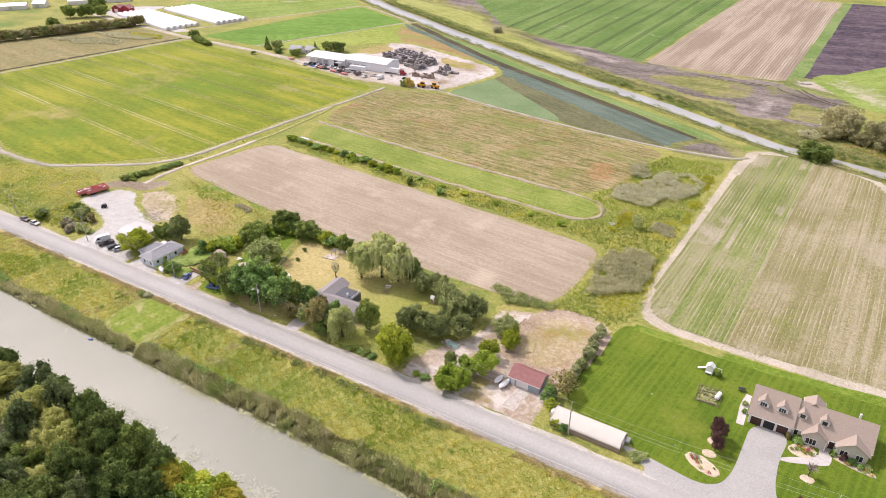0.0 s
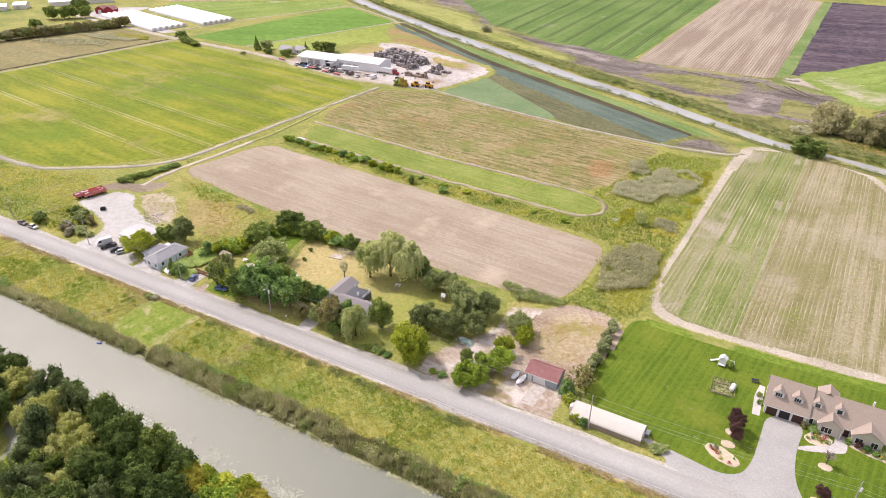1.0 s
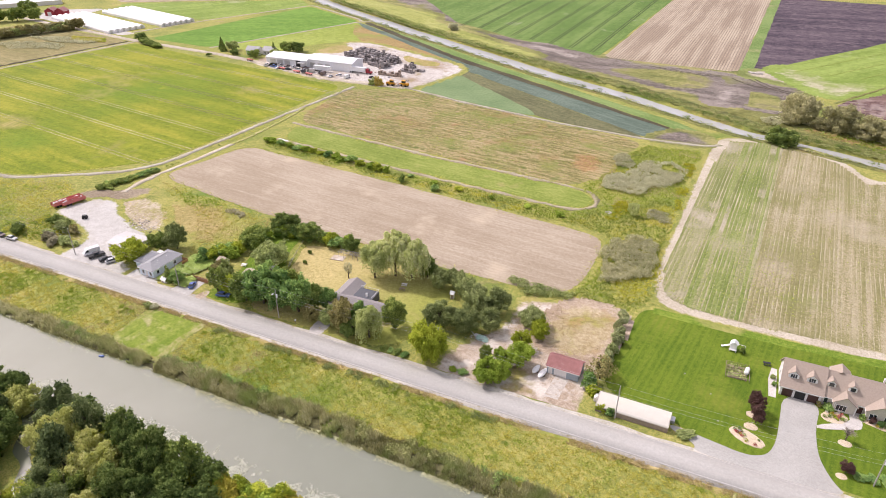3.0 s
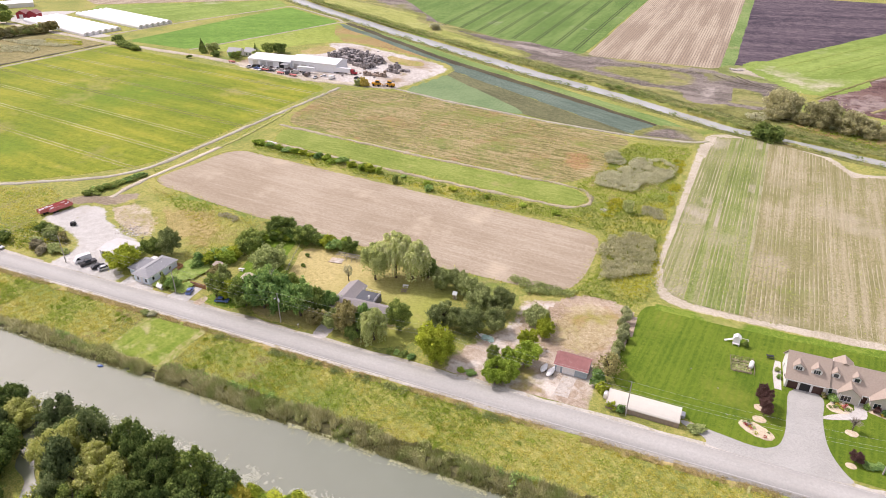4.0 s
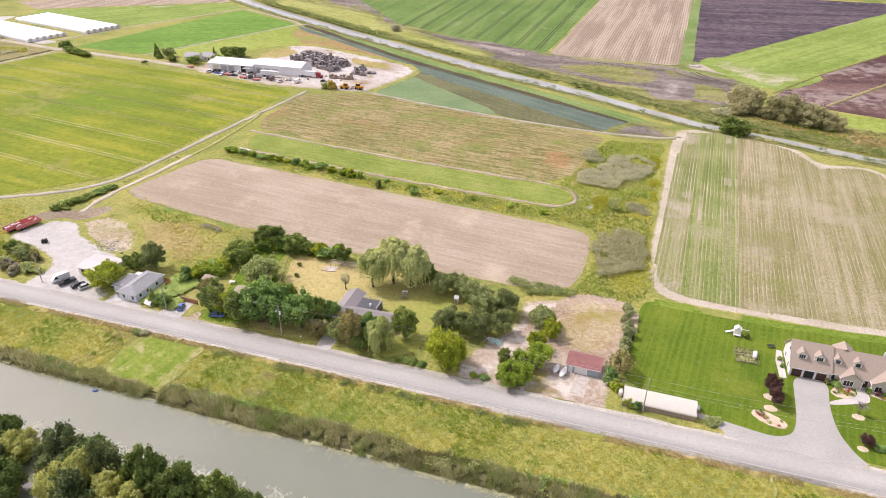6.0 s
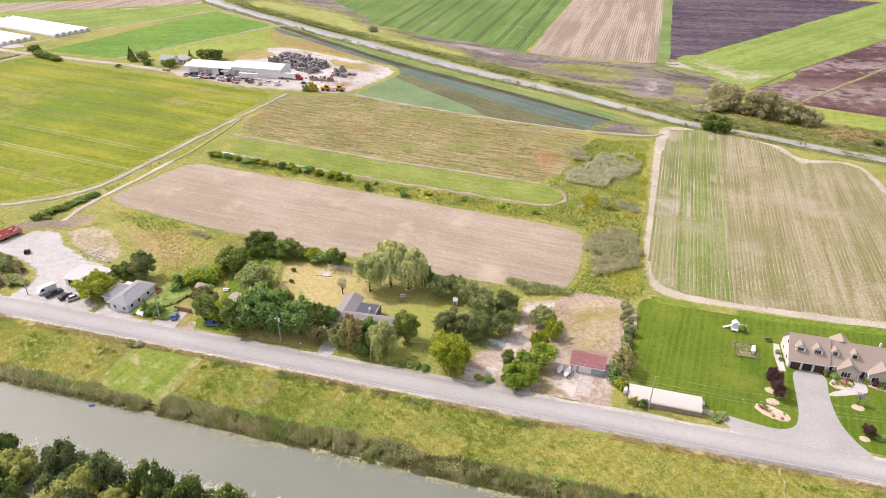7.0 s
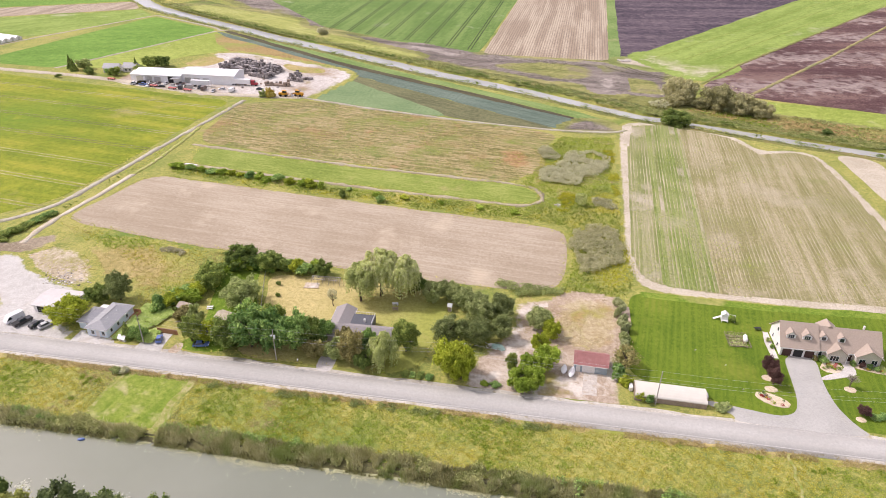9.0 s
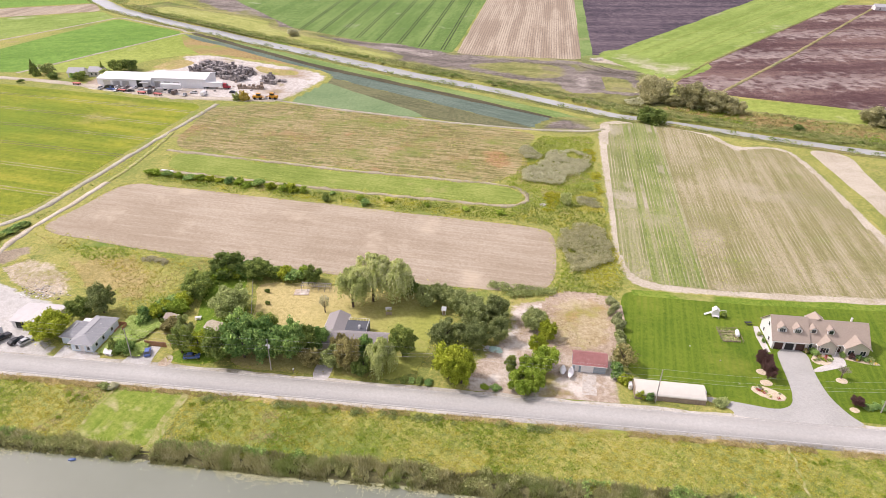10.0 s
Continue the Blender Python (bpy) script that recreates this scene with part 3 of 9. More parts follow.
M["lily_green"] = leaf_mat("green_lily_pad", (0.30, 0.31, 0.16), (0.45, 0.45, 0.26), (0.62, 0.61, 0.42), 0.05)


M["twig"] = plain("grey_twigs", (0.36, 0.31, 0.26), 0.9, vary=0.3, scale=3)
M["bark"] = plain("bark", (0.13, 0.10, 0.075), 0.95, vary=0.35, scale=3, bump=0.5)
# built surfaces
M["shingle_tan"] = plain("tan_shingle", (0.41, 0.335, 0.27), 0.9, vary=0.12, scale=2.5, bump=0.3)
M["shingle_grey"] = plain("grey_shingle", (0.44, 0.435, 0.435), 0.9, vary=0.12, scale=2.5, bump=0.3)
M["white"] = plain("white_siding", (0.76, 0.74, 0.71), 0.6, vary=0.05)
M["cream"] = plain("cream_stone", (0.60, 0.55, 0.48), 0.8, vary=0.12, scale=3)
M["trim"] = plain("white_trim", (0.80, 0.79, 0.77), 0.5, vary=0.03)
M["blue_siding"] = plain("pale_blue_siding", (0.68, 0.77, 0.84), 0.6, vary=0.05)
M["shingle_pale"] = plain("pale_grey_shingle", (0.345, 0.345, 0.35), 0.9, vary=0.13, scale=2.5, bump=0.3)
M["door_brown"] = plain("dark_brown_door", (0.075, 0.035, 0.028), 0.5, vary=0.15)
# near-black colour painting the unlit hollow of open bays, doorways and pickup beds
M["dark"] = plain("dark_interior", (0.03, 0.03, 0.03), 0.8, vary=0.2)
M["red_roof"] = plain("faded_red_roof", (0.35, 0.155, 0.14), 0.6, vary=0.16, scale=0.8, dirt=(0.36, 0.24, 0.20))
M["grey_wall"] = plain("blue_grey_wall", (0.33, 0.39, 0.43), 0.7, vary=0.12)
M["white_metal"] = plain("white_metal", (0.80, 0.81, 0.82), 0.4, vary=0.05, scale=0.6)
M["membrane"] = plain("cream_membrane", (0.63, 0.60, 0.52), 0.85, vary=0.06, scale=0.5, dirt=(0.62, 0.55, 0.43))
M["plank"] = plain("weathered_planks", (0.33, 0.26, 0.20), 0.85, vary=0.25, scale=1.5)
M["fence"] = plain("cedar_fence", (0.42, 0.22, 0.11), 0.8, vary=0.2)
M["pole"] = plain("grey_pole_wood", (0.42, 0.39, 0.35), 0.9, vary=0.15)
M["wire"] = plain("aluminium_wire", (0.55, 0.55, 0.53), 0.45, metal=0.3)
M["steel"] = plain("galvanised_steel", (0.6, 0.6, 0.6), 0.4, metal=0.8)
M["red_paint"] = plain("faded_red_paint", (0.62, 0.19, 0.165), 0.5, vary=0.2, dirt=(0.40, 0.20, 0.15))
M["barn_red"] = plain("barn_red", (0.33, 0.035, 0.045), 0.6)
M["orange"] = plain("machine_orange", (0.62, 0.30, 0.02), 0.5, vary=0.12)
M["rubber"] = plain("rubber", (0.025, 0.025, 0.025), 0.85)
M["rim"] = plain("alloy", (0.55, 0.55, 0.56), 0.35, metal=0.7)
M["car_white"] = plain("white_car_paint", (0.80, 0.80, 0.80), 0.25, vary=0.02, spec=0.6)
M["car_black"] = plain("black_car_paint", (0.02, 0.02, 0.022), 0.2, vary=0.05, spec=0.6)
M["car_silver"] = plain("silver_car_paint", (0.55, 0.56, 0.56), 0.25, metal=0.4, vary=0.02)
M["car_blue"] = plain("blue_car_paint", (0.11, 0.17, 0.40), 0.25, vary=0.04, spec=0.6)
M["car_brown"] = plain("brown_car_paint", (0.14, 0.10, 0.09), 0.3, vary=0.05, spec=0.6)
M["tarp"] = plain("teal_tarp", (0.45, 0.64, 0.56), 0.5, vary=0.35, scale=2.5)
M["crate"] = plain("grey_crate_wood", (0.30, 0.275, 0.265), 0.9, vary=0.4, scale=0.8)
M["crate_dark"] = plain("dark_crate_wood", (0.15, 0.13, 0.12), 0.9, vary=0.4, scale=0.8)
M["crate_pale"] = plain("pale_crate_wood", (0.42, 0.38, 0.35), 0.9, vary=0.3, scale=0.8)
M["rock"] = plain("field_stone", (0.50, 0.46, 0.41), 0.9, vary=0.25, scale=1.5, bump=0.4)
M["roof_dark"] = plain("dark_membrane_roof", (0.10, 0.105, 0.12), 0.6, vary=0.15)
M["poly"] = plain("greenhouse_film", (0.82, 0.81, 0.80), 0.35, vary=0.04, scale=0.2)
M["flower_red"] = leaf_mat("flower_red", (0.25, 0.03, 0.03), (0.50, 0.10, 0.09), (0.70, 0.30, 0.25), 0.1)


M["flower_pale"] = leaf_mat("flower_pale", (0.40, 0.36, 0.34), (0.60, 0.54, 0.52), (0.76, 0.72, 0.70), 0.1)
M["flower_yellow"] = leaf_mat("flower_yellow", (0.35, 0.25, 0.02), (0.6, 0.45, 0.06), (0.75, 0.65, 0.25), 0.1)


M["black"] = plain("black_plastic", (0.03, 0.03, 0.035), 0.5)
m, nd, lk, p = nodes_of("window_glass")
p.inputs["Base Color"].default_value = (0.03, 0.04, 0.045, 1)
p.inputs["Roughness"].default_value = 0.06
p.inputs["Specular IOR Level"].default_value = 0.7
M["glass"] = m


# ---- mesh helpers ----
def part(name, bm, material, parent=None, label=""):
    me = bpy.data.meshes.new(name)
    bm.normal_update()
    bm.to_mesh(me)
    bm.free()
    me.materials.append(material)
    ob = new(name, me)
    if parent:
        ob.parent = parent
    if label:
        ob["label"] = label
    return ob


def quads(name, verts, faces, material, parent=None):
    """One mesh from arrays: verts (n, 3), faces (m, k)."""
    me = bpy.data.meshes.new(name)
    verts, faces = np.asarray(verts, np.float32), np.asarray(faces, np.int32)
    n, k = faces.shape
    me.vertices.add(len(verts))
    me.vertices.foreach_set("co", verts.ravel())
    me.loops.add(n * k)
    me.loops.foreach_set("vertex_index", faces.ravel())
    me.polygons.add(n)
    me.polygons.foreach_set("loop_start", np.arange(0, n * k, k, dtype=np.int32))
    me.update(calc_edges=True)
    me.materials.append(material)
    ob = new(name, me)
    if parent:
        ob.parent = parent
    return ob


def thing(name, x, y, z=0.0, rz=0.0, label="", category="", group="", kind=""):
    ob = new(name)
    ob.matrix_basis = pose(x, y, z, 0, 0, rz)
    return tagged(ob, label, category, group, kind)


def box(bm, x0, x1, y0, y1, z0, z1):
    r = bmesh.ops.create_cube(bm, size=1.0)
    for v in r["verts"]:
        v.co = Vector((x0 + (v.co.x + 0.5) * (x1 - x0), y0 + (v.co.y + 0.5) * (y1 - y0), z0 + (v.co.z + 0.5) * (z1 - z0)))
    return r["verts"]


def boxed(x0, x1, y0, y1, z0, z1, bevel=0.0):
    bm = bmesh.new()
    box(bm, x0, x1, y0, y1, z0, z1)
    if bevel:
        bmesh.ops.bevel(bm, geom=bm.edges[:], offset=bevel, segments=2, affect="EDGES")
    return bm


def tube(bm, p0, p1, r0, r1, n=8):
    p0, p1 = Vector(p0), Vector(p1)
    d = p1 - p0
    q = d.to_track_quat("Z", "Y").to_matrix().to_4x4()
    bmesh.ops.create_cone(bm, cap_ends=True, segments=n, radius1=r0, radius2=r1, depth=d.length, matrix=Matrix.Translation((p0 + p1) / 2) @ q)


def extrude_profile(bm, prof, axis, a0, a1):
    """A closed profile (u, v) pushed from a0 to a1 along axis x or y."""
    f = (lambda u, v, a: (a, u, v)) if axis == "x" else (lambda u, v, a: (u, a, v))
    A = [bm.verts.new(f(u, v, a0)) for u, v in prof]
    B = [bm.verts.new(f(u, v, a1)) for u, v in prof]
    n = len(prof)
    for i in range(n):
        bm.faces.new((A[i], A[(i + 1) % n], B[(i + 1) % n], B[i]))
    bm.faces.new(A[::-1])
    bm.faces.new(B)
    bmesh.ops.recalc_face_normals(bm, faces=bm.faces[:])


# ---- ground ----
CANAL = np.array([(-560, 735), (-519, 672), (-470, 624), (-425, 594), (-377, 564), (-335, 539), (-297, 515), (-264, 497), (-207, 465), (-145, 429), (-122, 418), (-82, 399), (-46, 377), (-16, 360), (22, 348.5), (62, 334), (111, 319), (420, 252)], float)
WATER_Z = -1.5


def canal_dist(x, y):
    best = np.full(np.shape(x), 1e9)
    for (ax, ay), (bx, by) in zip(CANAL[:-1], CANAL[1:]):
        dx, dy = bx - ax, by - ay
        t = np.clip(((x - ax) * dx + (y - ay) * dy) / (dx * dx + dy * dy), 0, 1)
        best = np.minimum(best, np.hypot(x - ax - t * dx, y - ay - t * dy))
    return best


def ground_z(x, y):
    x, y = np.asarray(x, float), np.asarray(y, float)
    wob = 0.8 * np.sin(x * 0.11) + 0.5 * np.sin(x * 0.27 + 1.3)
    yn = y - 0.5 * wob
    z = np.interp(yn, [-4000, 40, 55, 61, 66, 78, 82.6, 84.6, 88.6, 104.5, 105.4], [1.0, 0.8, 0.4, -0.6, -3.0, -3.0, -1.9, -0.9, -0.5, -0.02, 0.0])
    bumps = 0.12 * np.sin(x * 0.9 + y * 0.4) * np.sin(y * 1.1 - x * 0.3) + 0.08 * np.sin(x * 2.1 + 0.7 * y) * np.sin(y * 1.9)
    z = z + bumps * ((y < 104) & (y > 85.5) & ~((x > -178) & (x < -152)))
    d = canal_dist(x, y) / np.interp(x, [-450, -120, -20], [1.0, 0.86, 0.66]) + 0.3 * np.sin(x * 0.071 + y * 0.05) + 0.22 * np.sin(x * 0.19 - y * 0.11 + 1.0)
    zc = np.interp(d, [0, 5.6, 8.0, 11.0], [-3.0, -2.4, -1.2, 0.0])
    return np.where(y > 200, zc, z)


def axis_steps(*spans):
    out = []
    for a, b, s in spans:
        out.append(np.arange(a, b, s))
    return np.concatenate(out + [np.array([spans[-1][1]])])


gx = axis_steps((-4500, -900, 400), (-900, -560, 20), (-560, 440, 2.5), (440, 4400, 360))
gy = axis_steps((-4000, -200, 400), (-200, 30, 20), (30, 110, 1.0), (110, 240, 10), (240, 370, 1.2), (370, 730, 3.0), (730, 1000, 30), (1000, 4600, 360))
X, Y = np.meshgrid(gx, gy)
Z = ground_z(X, Y)
nx_, ny_ = len(gx), len(gy)
idx = np.arange(nx_ * ny_).reshape(ny_, nx_)
gf = np.stack([idx[:-1, :-1], idx[:-1, 1:], idx[1:, 1:], idx[1:, :-1]], -1).reshape(-1, 4)
ground = quads("ground", np.stack([X, Y, Z], -1).reshape(-1, 3), gf, M["rough"])
tagged(ground, "flat farmland of rough yellow-green grass and weeds", "ground", kind="structure")

# water: the wide river beside the road and the narrow canal between the fields
river = quads("water", [(-1500, 58, WATER_Z), (900, 58, WATER_Z), (900, 86.5, WATER_Z), (-1500, 86.5, WATER_Z)], [(0, 1, 2, 3)], M["water"])
tagged(river, "calm grey-brown river reflecting a pale sky", "river", kind="structure")
tang = np.gradient(CANAL, axis=0)
tang /= np.linalg.norm(tang, axis=1)[:, None]
nor = np.stack([-tang[:, 1], tang[:, 0]], 1)
cv = np.concatenate([np.c_[CANAL + nor * 9.6, np.full(len(CANAL), WATER_Z)], np.c_[CANAL - nor * 9.6, np.full(len(CANAL), WATER_Z)]])
n = len(CANAL)
canal = quads("water", cv, [(i, i + n, i + n + 1, i + 1) for i in range(n - 1)], M["canal"])
tagged(canal, "narrow pale canal winding between the farm fields", "canal", kind="structure")


def smooth_outline(pts, rounds=2, step=2.5, jitter=0.35, seed=1):
    """Rounds the corners, then roughens the edge as worn ground is."""
    r = np.random.default_rng(seed)
    p = np.array(pts, float)
    reach = 5.0
    for _ in range(rounds):
        q = np.roll(p, -1, 0)
        L = np.linalg.norm(q - p, axis=1)[:, None] + 1e-9
        c = np.minimum(0.22, reach / L)
        p = np.stack([p + (q - p) * c, q - (q - p) * c], 1).reshape(-1, 2)
        reach *= 0.4
    out = []
    for a, b in zip(p, np.roll(p, -1, 0)):
        k = max(1, int(np.hypot(*(b - a)) / step))
        for i in range(k):
            out.append(a + (b - a) * i / k)
    out = np.array(out)
    if jitter:
        j = r.normal(0, jitter, out.shape)
        for _ in range(3):
            j = 0.5 * j + 0.25 * (np.roll(j, 1, 0) + np.roll(j, -1, 0))
        out = out + 1.5 * j
    return out


EDGES = []


def patch(name, pts, mat, z=0.03, label="", category="field", jitter=0.35, rounds=2, step=2.5):
    """A piece of ground cover with its own thickness, lying on the ground sheet."""
    o = smooth_outline(pts, rounds, step, jitter, seed=len(name) + int(abs(pts[0][0])))
    if jitter >= 0.3:
        EDGES.append(o)
    bm = bmesh.new()
    top = [bm.verts.new((x, y, z)) for x, y in o]
    low = [bm.verts.new((x, y, -0.05)) for x, y in o]
    f = bm.faces.new(top)
    for i in range(len(o)):
        j = (i + 1) % len(o)
        bm.faces.new((low[i], low[j], top[j], top[i]))
    bmesh.ops.triangulate(bm, faces=[f])
    bmesh.ops.recalc_face_normals(bm, faces=bm.faces[:])
    return tagged(part(name, bm, mat), label, category, kind="structure")


def lane(name, pts, width, mat, z=0.06, label="", category="track", jitter=0.25):
    p = np.array(pts, float)
    dense = []
    for a, b in zip(p[:-1], p[1:]):
        k = max(1, int(np.hypot(*(b - a)) / 3.0))
        dense += [a + (b - a) * i / k for i in range(k)]
    dense.append(p[-1])
    d = np.array(dense)
    for _ in range(6):
        d[1:-1] = 0.25 * d[:-2] + 0.5 * d[1:-1] + 0.25 * d[2:]
    r = np.random.default_rng(len(pts) + int(abs(pts[0][0])))
    t = np.gradient(d, axis=0)
    t /= np.linalg.norm(t, axis=1)[:, None]
    nn = np.stack([-t[:, 1], t[:, 0]], 1)
    w = width / 2 + r.normal(0, jitter, (len(d), 1))
    w2 = width / 2 + r.normal(0, jitter, (len(d), 1))
    L, R = d + nn * w, d - nn * w2
    k = len(d)
    v = np.concatenate([np.c_[L, np.full(k, z)], np.c_[R, np.full(k, z)], np.c_[L, np.full(k, -0.05)], np.c_[R, np.full(k, -0.05)]])
    fs = []
    for i in range(k - 1):
        fs += [(i + k, i + k + 1, i + 1, i), (i, i + 1, i + 1 + 2 * k, i + 2 * k), (i + k + 1, i + k, i + 3 * k, i + 3 * k + 1)]
    return tagged(quads(name, v, fs, mat), label, category, kind="structure")


def soft_patch(name, pts, mat, z=0.05, label="", category="dirt", reach=2.0, cell=1.2, ymin=-1e9):
    """Ground cover on a fine grid; "cover" is the distance from its rim in units of reach, positive inside."""
    p = smooth_outline(pts, 2, 2.5, 0.0)
    lo, hi = p.min(0) - 2 * reach, p.max(0) + 2 * reach
    lo[1] = max(lo[1], ymin)
    ax, ay = np.arange(lo[0], hi[0] + cell, cell), np.arange(lo[1], hi[1] + cell, cell)
    gx_, gy_ = np.meshgrid(ax, ay)
    x, y = gx_.ravel(), gy_.ravel()
    inside, dist = np.zeros(len(x), bool), np.full(len(x), 1e9)
    for (x0, y0), (x1, y1) in zip(p, np.roll(p, -1, 0)):
        inside ^= ((y0 > y) != (y1 > y)) & (x < (x1 - x0) * (y - y0) / (y1 - y0 + 1e-12) + x0)
        dx, dy = x1 - x0, y1 - y0
        t = np.clip(((x - x0) * dx + (y - y0) * dy) / (dx * dx + dy * dy + 1e-12), 0, 1)
        dist = np.minimum(dist, np.hypot(x - x0 - t * dx, y - y0 - t * dy))
    sd = np.where(inside, dist, -dist) / reach
    i = np.arange(len(x)).reshape(gx_.shape)
    fs = np.stack([i[:-1, :-1], i[:-1, 1:], i[1:, 1:], i[1:, :-1]], -1).reshape(-1, 4)
    fs = fs[(sd[fs] > -1.5).any(1)]
    ob = quads(name, np.stack([x, y, np.full(len(x), z)], 1), fs, mat)
    at = ob.data.attributes.new("cover", "FLOAT", "POINT")
    at.data.foreach_set("value", sd.astype(np.float32))
    return tagged(ob, label, category, kind="structure")


# near fields
patch("crop_field", [(-467, 371), (-254, 339), (-259, 254), (-263.5, 197), (-290, 169), (-309, 156), (-345, 155), (-362, 160), (-420, 183), (-500, 215)], M["crop"], 0.03, "broad yellow-green soybean field with tractor lines", "field")
patch("tilled_field", [(-250, 186), (-240, 229.5), (-150, 220), (-59, 210.5), (-56.5, 200), (-57.5, 177), (-61, 168), (-73, 164.5), (-105, 165), (-147, 168.5), (-203, 174), (-242, 181)], M["tilled"], 0.03, "bare pale brown tilled field with faint furrows", "field")
patch("weedy_field", [(-244, 283), (-248, 335), (-215, 350), (-161, 342), (-110, 328), (-77, 323.5), (-62, 318), (-78, 251.5), (-150, 258), (-237, 271)], M["weedy"], 0.03, "overgrown field of brown, rusty and green weeds", "field")
patch("grass_strip", [(-236, 266), (-152, 254.5), (-76, 249), (-69, 241), (-70, 233), (-75, 229.5), (-148, 235.5), (-231, 245)], M["strip"], 0.03, "long mown grass strip between two farm tracks", "grass")
lane("track", [(-241, 268), (-152, 256), (-76, 250), (-67.5, 246), (-65, 238), (-67, 231), (-74, 228), (-148, 234), (-233, 243.5)], 2.5, M["track_soft"], 0.06, "pale dirt track looping round the grass strip", jitter=0.4)
lane("track", [(-247, 342), (-255, 254), (-260, 194), (-270, 178), (-289, 165.5), (-309, 152.5), (-346, 151.5), (-364, 157), (-430, 185)], 3.0, M["track"], 0.06, "pale gravel track along the soybean field")
lane("track", [(-248.6, 226), (-247, 238), (-248, 275), (-250, 292)], 2.2, M["worn_grass"], 0.07, "dusty farm track beside the tilled field", jitter=0.2)
lane("track", [(-252, 163), (-253.5, 178), (-251.5, 195), (-250, 207), (-248.4, 228)], 2.6, M["dirt_pale"], 0.075, "pale track leading off from the parking lot", jitter=0.3)
lane("ditch", [(-520, 212), (-503, 232), (-477, 374)], 3.4, M["dark_soil"], 0.07, "dark weedy ditch beside the far track", "ditch", 0.5)
lane("track", [(-512, 205), (-497, 225), (-471, 376)], 3.0, M["track"], 0.06, "pale track on the far edge of the soybean field")
lane("track", [(-218, 354.5), (-174, 342.5), (-108, 329.5), (-62, 325), (-29, 327.5), (-26, 333)], 2.6, M["track"], 0.08, "pale farm track below the cabbage field")
patch("cabbage_field", [(-210, 353), (-211, 408), (-128, 343.5), (-125, 335), (-172, 344)], M["teal_light"], 0.04, "pale green field of young cabbage")
patch("crop_strip", [(-211, 406), (-203, 412), (-60, 326), (-108, 331), (-127, 337)], M["olive_strip"], 0.035, "dull olive strip of thin crop")
patch("cabbage_field", [(-203, 412), (-217, 424), (-352, 513), (-349, 521), (-212, 433), (-150, 400), (-95, 374), (-47, 343), (-45, 330), (-60, 326)], M["teal_dark"], 0.03, "blue-green cabbage field", jitter=0.5)
patch("soil_strip", [(-348, 522.5), (-343, 526), (-212, 438), (-112, 383.5), (-50, 347), (-47, 342), (-113, 377.5), (-212, 431)], M["dark_soil"], 0.04, "dark strip of bare muck soil")
patch("grass_strip", [(-343, 526), (-346, 534), (-199, 441), (-114, 394), (-46, 357), (-34, 345), (-46, 345), (-112, 384), (-212, 438)], M["green_strip"], 0.03, "bright green strip along the canal")
soft_patch("soil_patch", [(-60, 327), (-32, 329), (-35, 341), (-46, 345), (-52, 338)], M["mud_s"], 0.05, "brown bare headland at the field's end", "soil", reach=3.5, cell=1.6)
soft_patch("field_margin", [(-28, 343), (-10, 349.5), (17, 344), (30, 334), (38, 313.5), (53, 318), (64, 314), (67.5, 293), (70, 200), (72, 171), (-26, 171.5), (-34, 176.5), (-35.6, 200), (-34, 227), (-30.5, 312)], M["dirt_pale_s"], 0.03, "pale bare dirt margin round the row crop", "dirt", reach=0.9, cell=1.4)
FIELD_R = [(-22, 341), (-6, 345.5), (14.5, 339), (27.5, 330), (34, 316), (36.5, 308.5), (42.5, 311.5), (54.8, 315.5), (62.5, 310.5), (64.6, 289), (66, 200), (66, 177), (1, 174), (-24, 175.5), (-31, 179.5), (-33.5, 190), (-31.8, 227), (-27, 304)]
patch("row_field", FIELD_R, M["fieldR"], 0.05, "pale soil of a patchy row crop field", "field", rounds=3)
patch("pale_field", [(73, 317), (92, 312), (89.5, 286), (89, 263), (104, 232), (110, 185), (82, 215), (78, 237)], M["dirt_pale"], 0.04, "pale ploughed field beyond a grass strip")
# far fields
soft_patch("mud_flat", [(-420, 690), (-360, 625), (-310, 600), (-290, 566), (-262, 548), (-268, 565), (-300, 610), (-400, 722)], M["mud_s"], 0.04, "dark muddy ground along the green field", "mud", reach=6, cell=4)
soft_patch("canal_bank", [(-440, 622), (-420, 640), (-361, 614), (-303, 588), (-290, 556), (-250, 530), (-208, 500), (-165, 474), (-172, 466), (-207, 483), (-262, 515), (-297, 533), (-340, 560), (-385, 587)], M["lime_s"], 0.066, "yellow-green grass bank along the canal", "bank", reach=4, cell=2.5)
soft_patch("mud_flat", [(-290, 556), (-230, 530), (-168, 508), (-145, 490), (-122, 490), (-93, 484), (-50, 482), (-25, 482), (-2, 478), (14, 462), (6, 436), (-9, 440), (-20, 412), (-36, 405), (-50, 422), (-72, 424), (-100, 440), (-131, 451), (-154, 460), (-190, 488), (-225, 512)], M["mud_s"], 0.03, "dark trampled mud along the field ends", "mud", reach=6, cell=3)
soft_patch("grass_patch", [(-112, 455), (-97, 466), (-78, 471), (-53, 471), (-41, 460), (-44, 433), (-66, 430), (-86, 443)], M["olive_s"], 0.05, "olive grass growing on the muddy flat", "grass", reach=5, cell=2.5)
soft_patch("grass_patch", [(-24, 437), (-13, 443), (2, 434), (3, 405), (-14, 406), (-23, 412)], M["olive_s"], 0.05, "olive grass growing on the muddy flat", "grass", reach=3.5, cell=2)
soft_patch("sand_patch", [(-36, 408), (-32, 436), (-26, 437), (-27, 411)], M["sandmud_s"], 0.06, "pale dried mud beside the canal", "mud", reach=6, cell=2)
